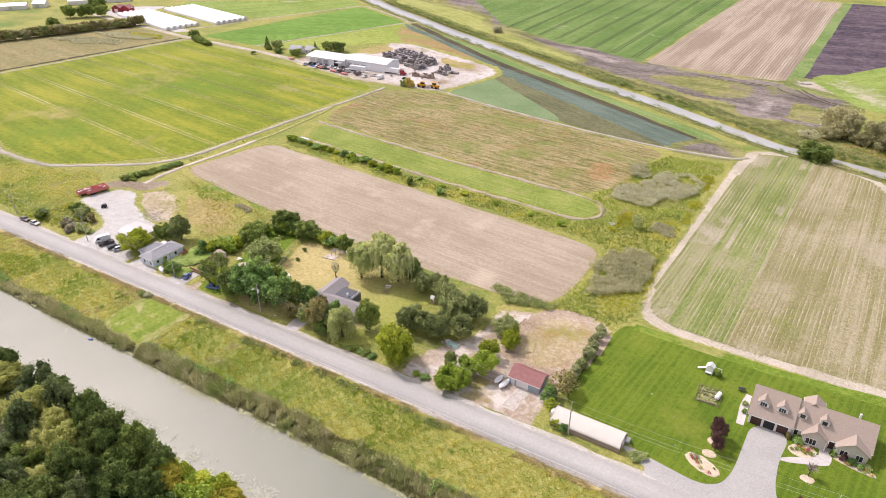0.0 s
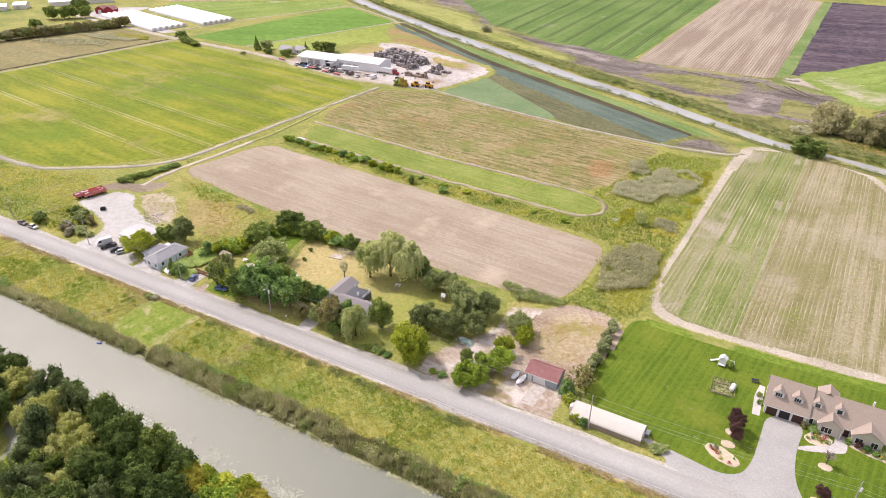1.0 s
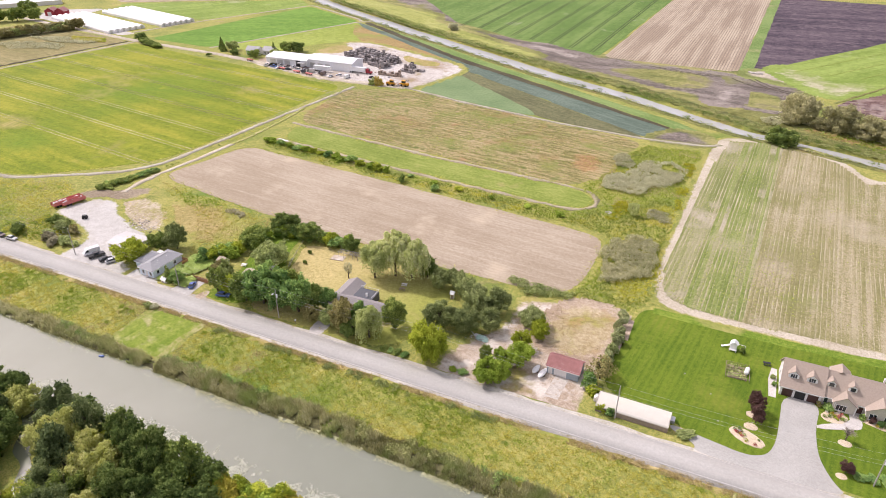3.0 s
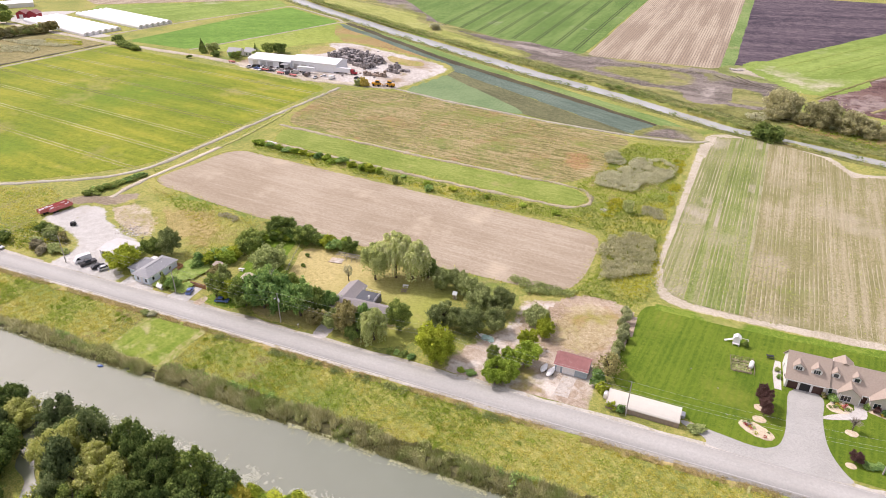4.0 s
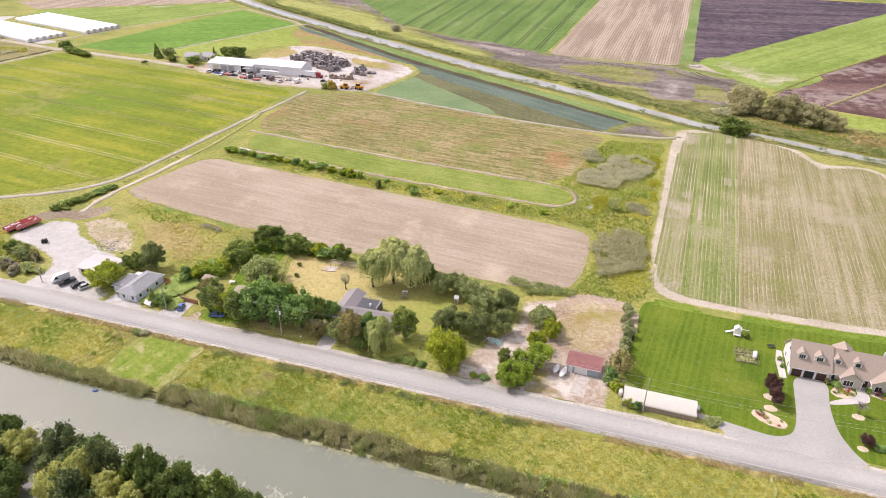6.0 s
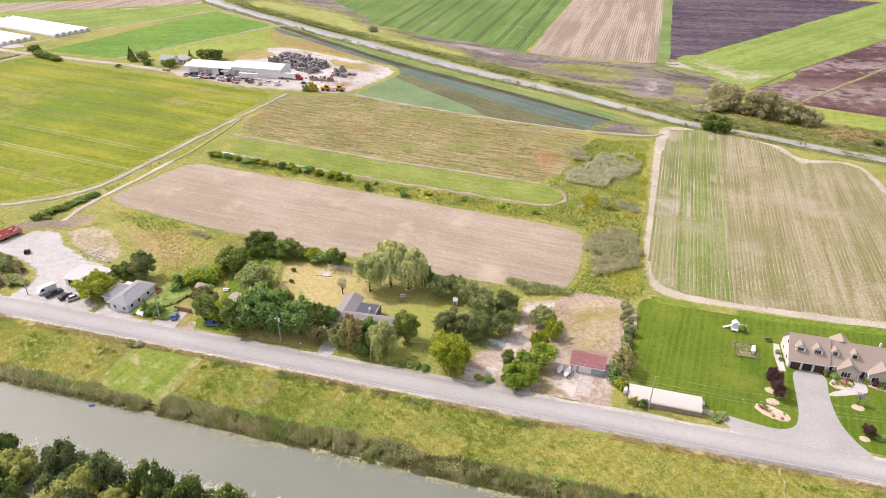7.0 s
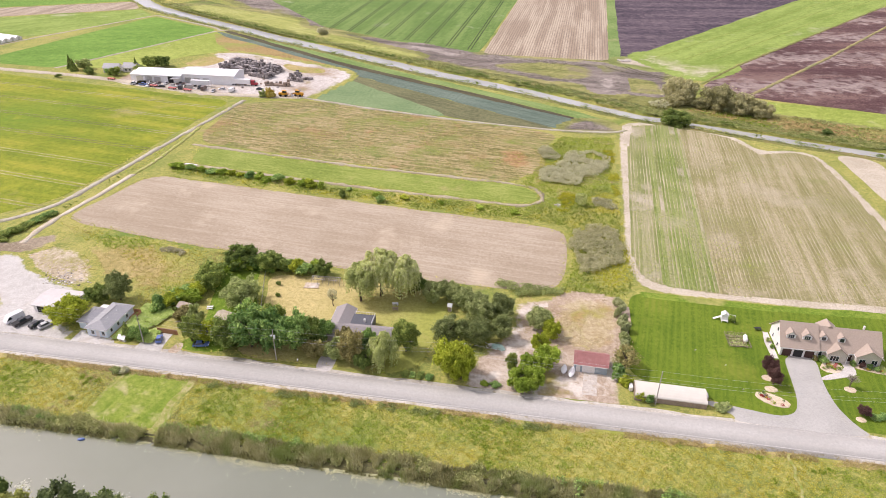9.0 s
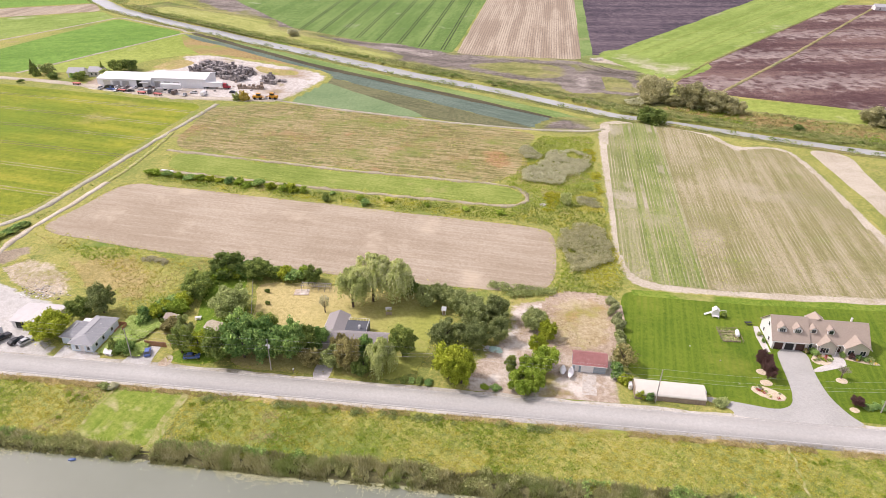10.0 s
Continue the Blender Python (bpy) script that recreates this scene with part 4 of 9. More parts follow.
soft_patch("sand_patch", [(-178, 508), (-160, 496), (-136, 486), (-142, 478), (-164, 490), (-182, 502)], M["sandmud_s"], 0.06, "pale dried mud at the field's end", "mud", reach=6, cell=2)
for a_, b_ in (((-19, 472), (8, 444)), ((-16, 474), (11, 447)), ((-30, 470), (-6, 452)), ((-84, 478), (-34, 473)), ((-80, 475), (-36, 470))):
    lane("tyre_track", [a_, (0.5 * (a_[0] + b_[0]) - 2, 0.5 * (a_[1] + b_[1]) - 4), b_], 0.9, M["dark_soil"], 0.085, "dark tyre track pressed into the mud", "tyre track", 0.15)
patch("row_field", [(-272, 562), (-200, 521), (-124, 490), (-108, 850), (-250, 900), (-400, 720)], M["big_green"], 0.05, "large green field ruled with dark wheel lines", jitter=0.6, step=8)
patch("ploughed_field", [(-121, 490), (-27, 487), (-12, 850), (-108, 850)], M["tan_rows"], 0.055, "tan ploughed field in fine long rows", jitter=0.4, step=8, rounds=1)
patch("grass_strip", [(-27, 487), (-18, 488), (-3, 850), (-12, 850)], M["green_strip"], 0.06, "pale green grass strip between the ploughed fields", rounds=1)
patch("muck_field", [(-19, 492), (1, 517), (195, 812), (225, 850), (-5, 850)], M["muck"], 0.05, "dark purple-brown muck field", jitter=0.6, step=8, rounds=1)
patch("lime_field", [(-3, 515), (16, 474), (32, 453), (66, 497), (272, 790), (314, 850), (220, 852), (140, 734)], M["lime"], 0.055, "bright lime green crop field", jitter=0.6, step=8, rounds=1)
patch("muck_field", [(28, 428), (66, 495), (279, 795), (520, 850), (230, 400), (143, 388), (63, 408)], M["muck2"], 0.05, "dark reddish muck field with pale sandy streaks", jitter=0.6, step=8, rounds=1)
soft_patch("sand_patch", [(-2, 505), (6, 516), (19, 500), (33, 482), (50, 494), (56, 486), (44, 470), (29, 453), (17, 472)], M["sandlime_s"], 0.075, "pale bare sand at the tip of the green field", "sand", reach=7, cell=2)
for dx_ in (-14, 8, 27):
    lane("wheel_line", [(22 + dx_, 505), (138 + dx_, 672), (262 + dx_, 850)], 1.1, M["strip"], 0.09, "dull wheel line through the lime green crop", "wheel line", 0.1)
lane("field_divider", [(58, 418), (136, 528), (242, 686), (330, 815)], 3.0, M["brown_meadow"], 0.08, "grassy strip dividing the muck field", "grass")
lane("field_divider", [(30, 436), (68, 498), (276, 793)], 2.4, M["olive_bank"], 0.08, "grassy strip between green crop and dark soil", "grass")
cw_ = 11.0 * np.interp(CANAL[2:, 0], [-450, -120, -20], [1.0, 0.86, 0.66])[:, None]
lane("canal_bank", CANAL[2:16] + nor[2:16] * (cw_[:14] + 24.0), 38.0, M["olive_bank"], 0.02, "olive and brown rough grass beyond the canal", "bank", jitter=1.5)
lane("canal_bank", CANAL[2:] + nor[2:] * (cw_ + 6.0), 12.0, M["bank_rough"], 0.045, "dark weedy bank along the canal", "bank", jitter=1.2)
lane("canal_bank", CANAL[2:] - nor[2:] * (cw_ + 2.7), 5.0, M["bank_rough"], 0.05, "narrow weedy bank along the canal", "bank", jitter=0.4)
soft_patch("reed_bank", [(8, 380), (22, 368), (45, 355), (72, 345.5), (113, 333.5), (220, 311), (260, 318), (130, 355), (62, 375)], M["rust_s"], 0.04, "rusty brown reeds along the canal bank", "reeds", reach=2.2, cell=2)
patch("pasture", [(20, 402), (62, 406), (143, 386), (260, 390), (260, 350), (130, 356), (60, 376), (20, 390)], M["far_lime"], 0.035, "yellow-green grass bank below the dark field", "grass", jitter=1.0, step=6)
patch("brown_meadow", [(-640, 270), (-610, 380), (-565, 386), (-476, 373), (-503, 222)], M["brown_meadow"], 0.03, "brown meadow with grey-green brush", "meadow", jitter=1.0, step=6)
patch("crop_field", [(-469, 389), (-404, 386), (-354, 526), (-438, 570)], M["far_green"], 0.05, "deep green far crop field", jitter=0.5, step=8, rounds=1)
patch("pasture", [(-402, 386), (-352, 523), (-303, 463), (-330, 442), (-351, 397)], M["far_lime"], 0.04, "pale green far pasture", "field", jitter=0.8, step=6)
patch("scrub_ground", [(-352, 514), (-217, 428), (-224, 427), (-286, 444), (-311, 456), (-330, 478)], M["rust"], 0.045, "rusty brown waste ground behind the yard", "ground", jitter=0.8, step=6)
patch("weed_patch", [(-327, 411), (-321, 440), (-302, 436), (-304, 410)], M["tan_weeds"], 0.065, "weedy ground behind the depot sheds", "weeds", jitter=1.5, step=4)
patch("weed_patch", [(-260, 430), (-222, 420), (-219, 412), (-230, 406), (-247, 413)], M["tan_weeds"], 0.065, "weedy ground in the depot yard", "weeds", jitter=1.2, step=4)
soft_patch("yard", [(-345, 366), (-340, 360), (-272, 346), (-213, 352), (-206, 380), (-199, 408), (-214, 423), (-300, 454), (-318, 448), (-302, 420), (-330, 396), (-346, 392)], M["depot_s"], 0.05, "pale gravel yard of a farm depot", "yard", reach=2.6, cell=2.5)
lane("road", [(-700, 411), (-577, 393), (-474, 378), (-375, 371), (-320, 361), (-272, 350), (-216, 354)], 6.0, M["dirt_pale"], 0.07, "pale pinkish gravel farm road", "road")
patch("crop_field", [(-485, 470), (-442, 575), (-470, 600), (-620, 500), (-600, 470)], M["lime"], 0.04, "bright green far field", jitter=0.6, step=8, rounds=1)
patch("ploughed_field", [(-474, 603), (-500, 640), (-680, 530), (-625, 503)], M["tan_rows"], 0.045, "tan far field strip", jitter=0.6, step=8, rounds=1)
patch("crop_field", [(-505, 645), (-540, 690), (-720, 570), (-684, 533)], M["far_green"], 0.04, "green far field strip", jitter=0.6, step=8, rounds=1)
lane("track", [(-352, 527), (-357, 534), (-440, 577), (-480, 470), (-500, 400)], 3.0, M["track"], 0.075, "pale field track far off")
lane("track", [(-403, 385), (-352, 525), (-343, 530)], 3.0, M["track"], 0.08, "pale field track far off")

# house lots along the road
patch("lawn", [(-37, 166), (-33, 170.5), (6, 169.5), (48, 172), (90, 172), (90, 116.3), (14, 116.3), (-13, 118), (-20, 122.5), (-38.5, 126), (-40, 138)], M["lawn"], 0.05, "bright green striped mown lawn", "lawn", jitter=0.15)
patch("grass_strip", [(-33, 167.6), (6, 166.8), (48, 169.2), (90, 169.2), (90, 173), (48, 172.6), (6, 170.4), (-33, 171)], M["lawn2"], 0.06, "unmown grass strip at the lawn's edge", "grass", jitter=0.2, rounds=0)
patch("driveway", [(4.2, 144.8), (13.2, 144.8), (11.7, 134), (12, 125), (14.5, 118.5), (18, 114.2), (-15, 114.2), (-14.5, 116.8), (-21, 119.6), (-21, 121.3), (-12, 119.7), (-3, 118.2), (1.3, 120.5), (3, 126), (3.5, 133)], M["drive"], 0.08, "wide grey asphalt driveway", "driveway", jitter=0.03, rounds=2)
patch("footpath", [(12.0, 136.4), (12.0, 134.7), (20.8, 138.2), (22.4, 139.5), (22.4, 145), (19.6, 145), (19.6, 140.6)], M["concrete"], 0.10, "pale concrete garden path", "path", jitter=0.02, rounds=1)
patch("footpath", [(0.9, 142.6), (2.7, 142.6), (2.7, 155), (1.3, 155.2), (0.6, 150)], M["concrete"], 0.10, "pale stone path beside the house", "path", jitter=0.04, rounds=0)
patch("lawn", [(-172, 157), (-175, 166), (-160, 164), (-157, 150), (-150, 135), (-150, 117), (-168, 116.5), (-164, 125), (-167, 140)], M["lawn3"], 0.045, "bright green back lawn of the small property", "lawn")
patch("lawn", [(-157, 159.5), (-128, 160.5), (-96, 159), (-93, 148), (-97, 117), (-150, 116.3), (-150, 132), (-151, 145)], M["lot_lawn"], 0.04, "large lawn, sun-dried yellow towards one side and greener under trees", "lawn")
soft_patch("sandy_yard", [(-84, 116.6), (-74, 108), (-45, 108), (-43, 127), (-41.5, 150), (-40, 164), (-56, 164.5), (-66, 158), (-72, 157), (-71, 142), (-80, 130)], M["sand_s"], 0.05, "bare sandy yard with weedy patches", "yard", reach=1.6, ymin=115.4)
soft_patch("weed_patch", [(-59, 139), (-46, 137), (-42.5, 148), (-41.5, 162), (-55, 163.5), (-60, 152)], M["yard_weeds_s"], 0.06, "dry ochre weeds over the sandy yard", "weeds", reach=2.6)
patch("slab", [(-52.8, 117.5), (-48.8, 117.5), (-48.4, 126.5), (-52.0, 126.5)], M["slab"], 0.09, "pale worn concrete apron before the red-roofed shed", "slab", jitter=0.08, rounds=0, step=1.0)
soft_patch("gravel_lot", [(-231, 108), (-203, 108), (-199, 118), (-206, 121), (-215, 126), (-219, 131), (-212, 138), (-219, 139.5), (-226, 142), (-238, 147), (-245, 154), (-255, 154.5), (-260, 146), (-262, 137.5), (-251, 136), (-241, 133.5), (-233, 130), (-229, 124)], M["lot_s"], 0.078, "pale crushed stone parking lot", "lot", reach=1.3, cell=1.0, ymin=114.6)
soft_patch("dirt_patch", [(-268.5, 154), (-263, 160.5), (-252, 164.5), (-245, 172), (-241, 166), (-247, 156), (-255, 153.5), (-262, 152)], M["dark_dirt_s"], 0.065, "dark brown bare dirt", "dirt", reach=1.6)
soft_patch("gravel_lot", [(-245, 154), (-242, 161), (-231, 162), (-217, 151), (-213, 143), (-219, 140), (-228, 143), (-238, 146)], M["sandweed_s"], 0.05, "sandy ground strewn with rubble", "dirt", reach=2.6)
patch("driveway", [(-178.2, 114.3), (-169.8, 114.3), (-170.6, 122.3), (-176.6, 122.3)], M["lot"], 0.07, "grey gravel driveway", "driveway", jitter=0.15, rounds=0, step=1.2)
patch("driveway", [(-168.5, 114.3), (-164.5, 114.3), (-165, 119), (-167, 119)], M["sand"], 0.07, "sandy driveway", "driveway", jitter=0.1)
patch("driveway", [(-125, 114.3), (-119.5, 114.3), (-121, 127), (-124.5, 127)], M["concrete"], 0.07, "pale driveway under the trees", "driveway", jitter=0.1)
soft_patch("brown_meadow", [(-229, 162), (-215, 169), (-200, 167), (-186, 157), (-186, 144), (-200, 144), (-214, 149)], M["tan_weeds_s"], 0.04, "brown and tan weedy ground behind the houses", "meadow", reach=4.0)
soft_patch("weed_patch", [(-86, 276), (-80, 268), (-75, 271), (-76, 284), (-81, 292), (-88, 286)], M["rust_weedy"], 0.045, "rusty patch in the overgrown field", "weeds", reach=5, cell=2)
soft_patch("dirt_patch", [(-22, 484), (-4, 474), (10, 468), (16, 478), (0, 494), (-14, 497)], M["dirt_far"], 0.065, "pale bare dirt at a field corner", "dirt", reach=5, cell=2.5)
patch("forecourt", [(-203, 114.4), (-184, 114.4), (-187, 118.5), (-202, 120)], M["lot"], 0.065, "grey gravel forecourt of the pale blue house", "yard", jitter=0.3, rounds=1, step=1.2)

# road with gravel shoulders
xs = np.arange(-900, 420.1, 5.0)
rr = np.random.default_rng(3)


def road_strip(name, ys, zs, mat, label, jit=(0, 0), kind="road"):
    k = len(xs)
    cols = []
    for j, (yy, zz) in enumerate(zip(ys, zs)):
        w = rr.normal(0, jit[0] if j < len(ys) / 2 else jit[1], k) if max(jit) else 0
        cols.append(np.c_[xs, np.full(k, yy) + w, np.full(k, zz)])
    v = np.concatenate(cols)
    fs = [(j * k + i, j * k + i + 1, (j + 1) * k + i + 1, (j + 1) * k + i) for j in range(len(ys) - 1) for i in range(k - 1)]
    return tagged(quads(name, v, fs, mat), label, kind, kind="structure")


road_strip("road_shoulder", [105.5, 105.7, 115.3, 115.5], [-0.2, 0.06, 0.06, -0.2], M["shoulder"], "pale gravel road shoulder", (0.3, 0.25), "shoulder")
# dry trodden strip between the gravel and the meadow, and a dark brown strip under the reeds
vx = np.arange(-300, 110, 1.5)
for nm_, yy_, lift, mt_, lab_, cat_ in (("verge_strip", (104.0, 105.9), 0.05, "tan_weeds", "dry brown trodden strip along the road's edge", "verge"), ("bank_mud", (81.4, 82.6, 83.6, 84.6, 85.6, 86.4), 0.06, "bank_mud", "dark brown foot of the river bank", "bank")):
    cols_ = []
    for j_, y_ in enumerate(yy_):
        ww_ = y_ + (0.45 * np.sin(vx * 0.31 + 2.0) + 0.35 * np.sin(vx * 0.83) + rr.normal(0, 0.15, len(vx)) if j_ in (0, len(yy_) - 1) and not (nm_ == "verge_strip" and j_) else 0)
        cols_.append(np.stack([vx, y_ + 0 * vx + (ww_ - y_), ground_z(vx, ww_ + 0 * vx) + lift], 1))
    k_ = len(vx)
    tagged(quads(nm_, np.concatenate(cols_), [(j * k_ + i, j * k_ + i + 1, (j + 1) * k_ + i + 1, (j + 1) * k_ + i) for j in range(len(yy_) - 1) for i in range(k_ - 1)], M[mt_]), lab_, cat_, kind="structure")
road_strip("road", [106.9, 106.9, 110.6, 114.1, 114.1], [-0.1, 0.10, 0.18, 0.10, -0.1], M["road"], "worn pale grey asphalt country road")
for yy in (107.25, 113.75):
    road_strip("road_marking", [yy - 0.08, yy + 0.08], [0.125, 0.125], M["paint"], "faded white edge line", kind="marking")

# mown bank between road and river, following the slope
mx, my = np.meshgrid(np.linspace(0, 1, 30), np.linspace(0, 1, 30))
bx = (-174.8 + 19.5 * mx) + 1.8 * (my - 0.5) * (1 - 2 * mx) + 0.5 * np.sin(my * 9)
by = 87.4 + 17.4 * my + 0.4 * np.sin(mx * 14)
bz = ground_z(bx, by) + 0.05
bi = np.arange(900).reshape(30, 30)
bank = quads("mown_bank", np.stack([bx, by, bz], -1).reshape(-1, 3), np.stack([bi[:-1, :-1], bi[:-1, 1:], bi[1:, 1:], bi[1:, :-1]], -1).reshape(-1, 4), M["mown"])
tagged(bank, "mown bright green patch of river bank with worn grass", "grass", kind="structure")
patch("gravel_yard", [(-650, 412), (-600, 402), (-500, 388), (-492, 398), (-600, 424), (-612, 470), (-640, 450)], M["lot"], 0.05, "pale gravel yard before the greenhouses", "yard", jitter=0.8, step=6)
# worn sandy edge of the mown bank
for x0, wdt, lab in ((-155.2, 2.0, "vague worn path down the bank"), (-174.6, 0.7, "dark worn line along the mown bank")):
    t_ = np.linspace(0, 1, 24)
    cx_ = x0 + 0.5 * np.sin(t_ * 9) - 1.2 * (1 - t_)
    yy_ = 85.6 + 19.2 * t_
    va = np.stack([cx_ - wdt / 2, yy_, ground_z(cx_, yy_) + 0.09], 1)
    vb = np.stack([cx_ + wdt / 2, yy_, ground_z(cx_, yy_) + 0.09], 1)
    tagged(quads("footpath", np.concatenate([va, vb]), [(i, i + 24, i + 25, i + 1) for i in range(23)], M["worn_grass"]), lab, "path", kind="structure")
pr = np.stack([np.full(20, -4.9) + 0.3 * np.sin(np.arange(20)), np.linspace(88.5, 105.2, 20)], 1)
va = np.c_[pr + (-0.32, 0), ground_z(pr[:, 0], pr[:, 1]) + 0.28]
vb = np.c_[pr + (0.32, 0), ground_z(pr[:, 0], pr[:, 1]) + 0.28]
tagged(quads("footpath", np.concatenate([va, vb]), [(i, i + 20, i + 21, i + 1) for i in range(19)], M["worn_grass"]), "narrow sandy footpath to the river", "path", kind="structure")



# ---- plants ----
def leaf_quads(pts, nrm, size, r, long=1.6, name="crown", mat=None, parent=None, jitter=0.75):
    """Diamond leaf sprays at pts, facing roughly along nrm."""
    n = len(pts)
    nn = nrm + r.normal(0, jitter, (n, 3))
    nn /= np.linalg.norm(nn, axis=1)[:, None] + 1e-9
    u = np.cross(nn, r.normal(0, 1, (n, 3)))
    u /= np.linalg.norm(u, axis=1)[:, None] + 1e-9
    v = np.cross(nn, u)
    s = (np.asarray(size) * r.uniform(0.65, 1.35, n))[:, None]
    a, b = u * s * 0.5 * long, v * s * 0.5
    verts = np.stack([pts - a, pts + b + nn * s * 0.1, pts + a, pts - b + nn * s * 0.1], 1).reshape(-1, 3)
    return quads(name, verts, np.arange(4 * n).reshape(n, 4), mat, parent)


def lobed_points(r, n, lobes=11, flat=1.0, spread=0.62, lr=(0.34, 0.52)):
    """Points and outward directions on a lumpy crown of radius 1 round (0, 0, 1)."""
    c = r.normal(0, 1, (lobes, 3))
    c /= np.linalg.norm(c, axis=1)[:, None]
    c *= spread * r.uniform(0.45, 1.0, (lobes, 1))
    c[:, 2] = np.clip(c[:, 2], -0.45, 1)
    rad = r.uniform(*lr, lobes)
    P, N = [], []
    per = int(n / lobes * 1.9)
    for k in range(lobes):
        d = r.normal(0, 1, (per, 3))
        d /= np.linalg.norm(d, axis=1)[:, None]
        q = c[k] + d * rad[k] * r.uniform(0.7, 1.12, (per, 1)) * (1 + 0.16 * np.sin(d[:, :1] * 7 + k) * np.sin(d[:, 1:2] * 6) )
        inside = np.zeros(per, bool)
        for j in range(lobes):
            if j != k:
                inside |= np.linalg.norm(q - c[j], axis=1) < rad[j] * 0.72
        keep = ~inside & ((d[:, 2] > -0.75) | (r.random(per) < 0.35))
        P.append(q[keep])
        N.append(d[keep])
    P, N = np.concatenate(P), np.concatenate(N)
    if len(P) > n:
        pick = r.permutation(len(P))[:n]
        P, N = P[pick], N[pick]
    stray = r.random(len(P)) < 0.10
    P[stray] *= r.uniform(1.04, 1.22, (stray.sum(), 1))
    P[:, 2] = 1 + P[:, 2] * flat
    return P, N


def keep_mesh(ob):
    me = ob.data
    bpy.data.objects.remove(ob)
    return me


BLANK = M["lf_green"]
CROWNS = {}
for k in range(4):
    r = np.random.default_rng(40 + k)
    P, N = lobed_points(r, 7600, 44 + 3 * k, spread=0.92, lr=(0.14, 0.29))
    CROWNS["dense", k] = keep_mesh(leaf_quads(P, N, 0.082, r, mat=BLANK, jitter=0.9))
for k in range(3):
    r = np.random.default_rng(60 + k)
    P, N = lobed_points(r, 1700, 13, spread=0.72, lr=(0.26, 0.46))
    CROWNS["bush", k] = keep_mesh(leaf_quads(P, N, 0.16, r, mat=BLANK))
for k in range(2):
    r = np.random.default_rng(70 + k)
    P, N = lobed_points(r, 1000, 14, spread=0.75, lr=(0.20, 0.36))
    CROWNS["thin", k] = keep_mesh(leaf_quads(P, N, 0.085, r, mat=BLANK))
for k in range(3):
    # weeping crown: several plumes, each a fountain of hanging strands
    r = np.random.default_rng(80 + k)
    P, N = [], []
    for s in range(24):
        a0, q0 = r.uniform(0, 2 * math.pi), 0.80 * math.sqrt(r.uniform(0.0, 1.0))
        px_, py_ = q0 * math.cos(a0), q0 * math.sin(a0)
        top = (1.95 - 0.75 * q0 * q0) * r.uniform(0.74, 1.0)
        wide = r.uniform(0.26, 0.46)
        for j in range(36):
            a = r.uniform(0, 2 * math.pi)
            reach, drop = wide * r.uniform(0.3, 1.0), (r.uniform(0.3, 0.8) + (0.45 if r.random() < 0.3 else 0.0)) * (0.6 + 0.8 * q0)
            for f in np.linspace(0.02, 1.0, 11):
                P.append((px_ + math.cos(a) * reach * math.sqrt(f) + r.normal(0, 0.014), py_ + math.sin(a) * reach * math.sqrt(f) + r.normal(0, 0.014), max(0.12, top + 0.10 * math.sin(3.14 * min(1, f * 2)) - drop * f ** 1.5)))
                N.append((math.cos(a) + 0.4 * px_, math.sin(a) + 0.4 * py_, 0.9 - 0.8 * f))
    CROWNS["willow", k] = keep_mesh(leaf_quads(np.array(P), np.array(N), 0.06, r, long=2.6, mat=BLANK, jitter=0.5))
for k in range(3):
    # rounded crown of fine foliage
    r = np.random.default_rng(75 + k)
    P, N = lobed_points(r, 9000, 60, spread=0.88, lr=(0.16, 0.26))
    CROWNS["round", k] = keep_mesh(leaf_quads(P, N, 0.068, r, mat=BLANK, jitter=0.8))
for k in range(2):
    # light crown for trees far off
    r = np.random.default_rng(85 + k)
    P, N = lobed_points(r, 1500, 26, spread=0.88, lr=(0.18, 0.32))
    CROWNS["far", k] = keep_mesh(leaf_quads(P, N, 0.17, r, mat=BLANK, jitter=0.9))
r = np.random.default_rng(90)
P, N = [], []
for i in range(900):
    f = r.uniform(0, 1) ** 0.7
    a = r.uniform(0, 2 * math.pi)
    q = (1 - (1 - f)) * r.uniform(0.6, 1.0) * (0.8 + 0.2 * math.sin(f * 40))
    P.append((q * math.cos(a), q * math.sin(a), 2 * (1 - f)))
    N.append((math.cos(a), math.sin(a), 0.6))
CROWNS["conifer", 0] = keep_mesh(leaf_quads(np.array(P), np.array(N), 0.16, r, long=2.0, mat=BLANK, jitter=0.4))
# branches without leaves
bm = bmesh.new()
r = random.Random(5)
for i in range(34):
    a, e = r.uniform(0, 6.28), r.uniform(0.25, 1.5)
    l = r.uniform(0.35, 0.6)
    z0 = r.uniform(0.3, 0.9)
    p1 = Vector((math.cos(a) * math.cos(e) * l, math.sin(a) * math.cos(e) * l, z0 + math.sin(e) * l))
    tube(bm, (0, 0, z0), p1, 0.016, 0.009, 4)
    for j in range(7):
        d = Vector((math.cos(a) + r.uniform(-1.2, 1.2), math.sin(a) + r.uniform(-1.2, 1.2), r.uniform(-0.1, 1.4))).normalized() * r.uniform(0.18, 0.4)
        q = Vector((0, 0, z0)).lerp(p1, r.uniform(0.45, 1.0))
        tube(bm, q, q + d, 0.008, 0.004, 3)
ob = part("branches", bm, M["twig"])
CROWNS["bare", 0] = keep_mesh(ob)


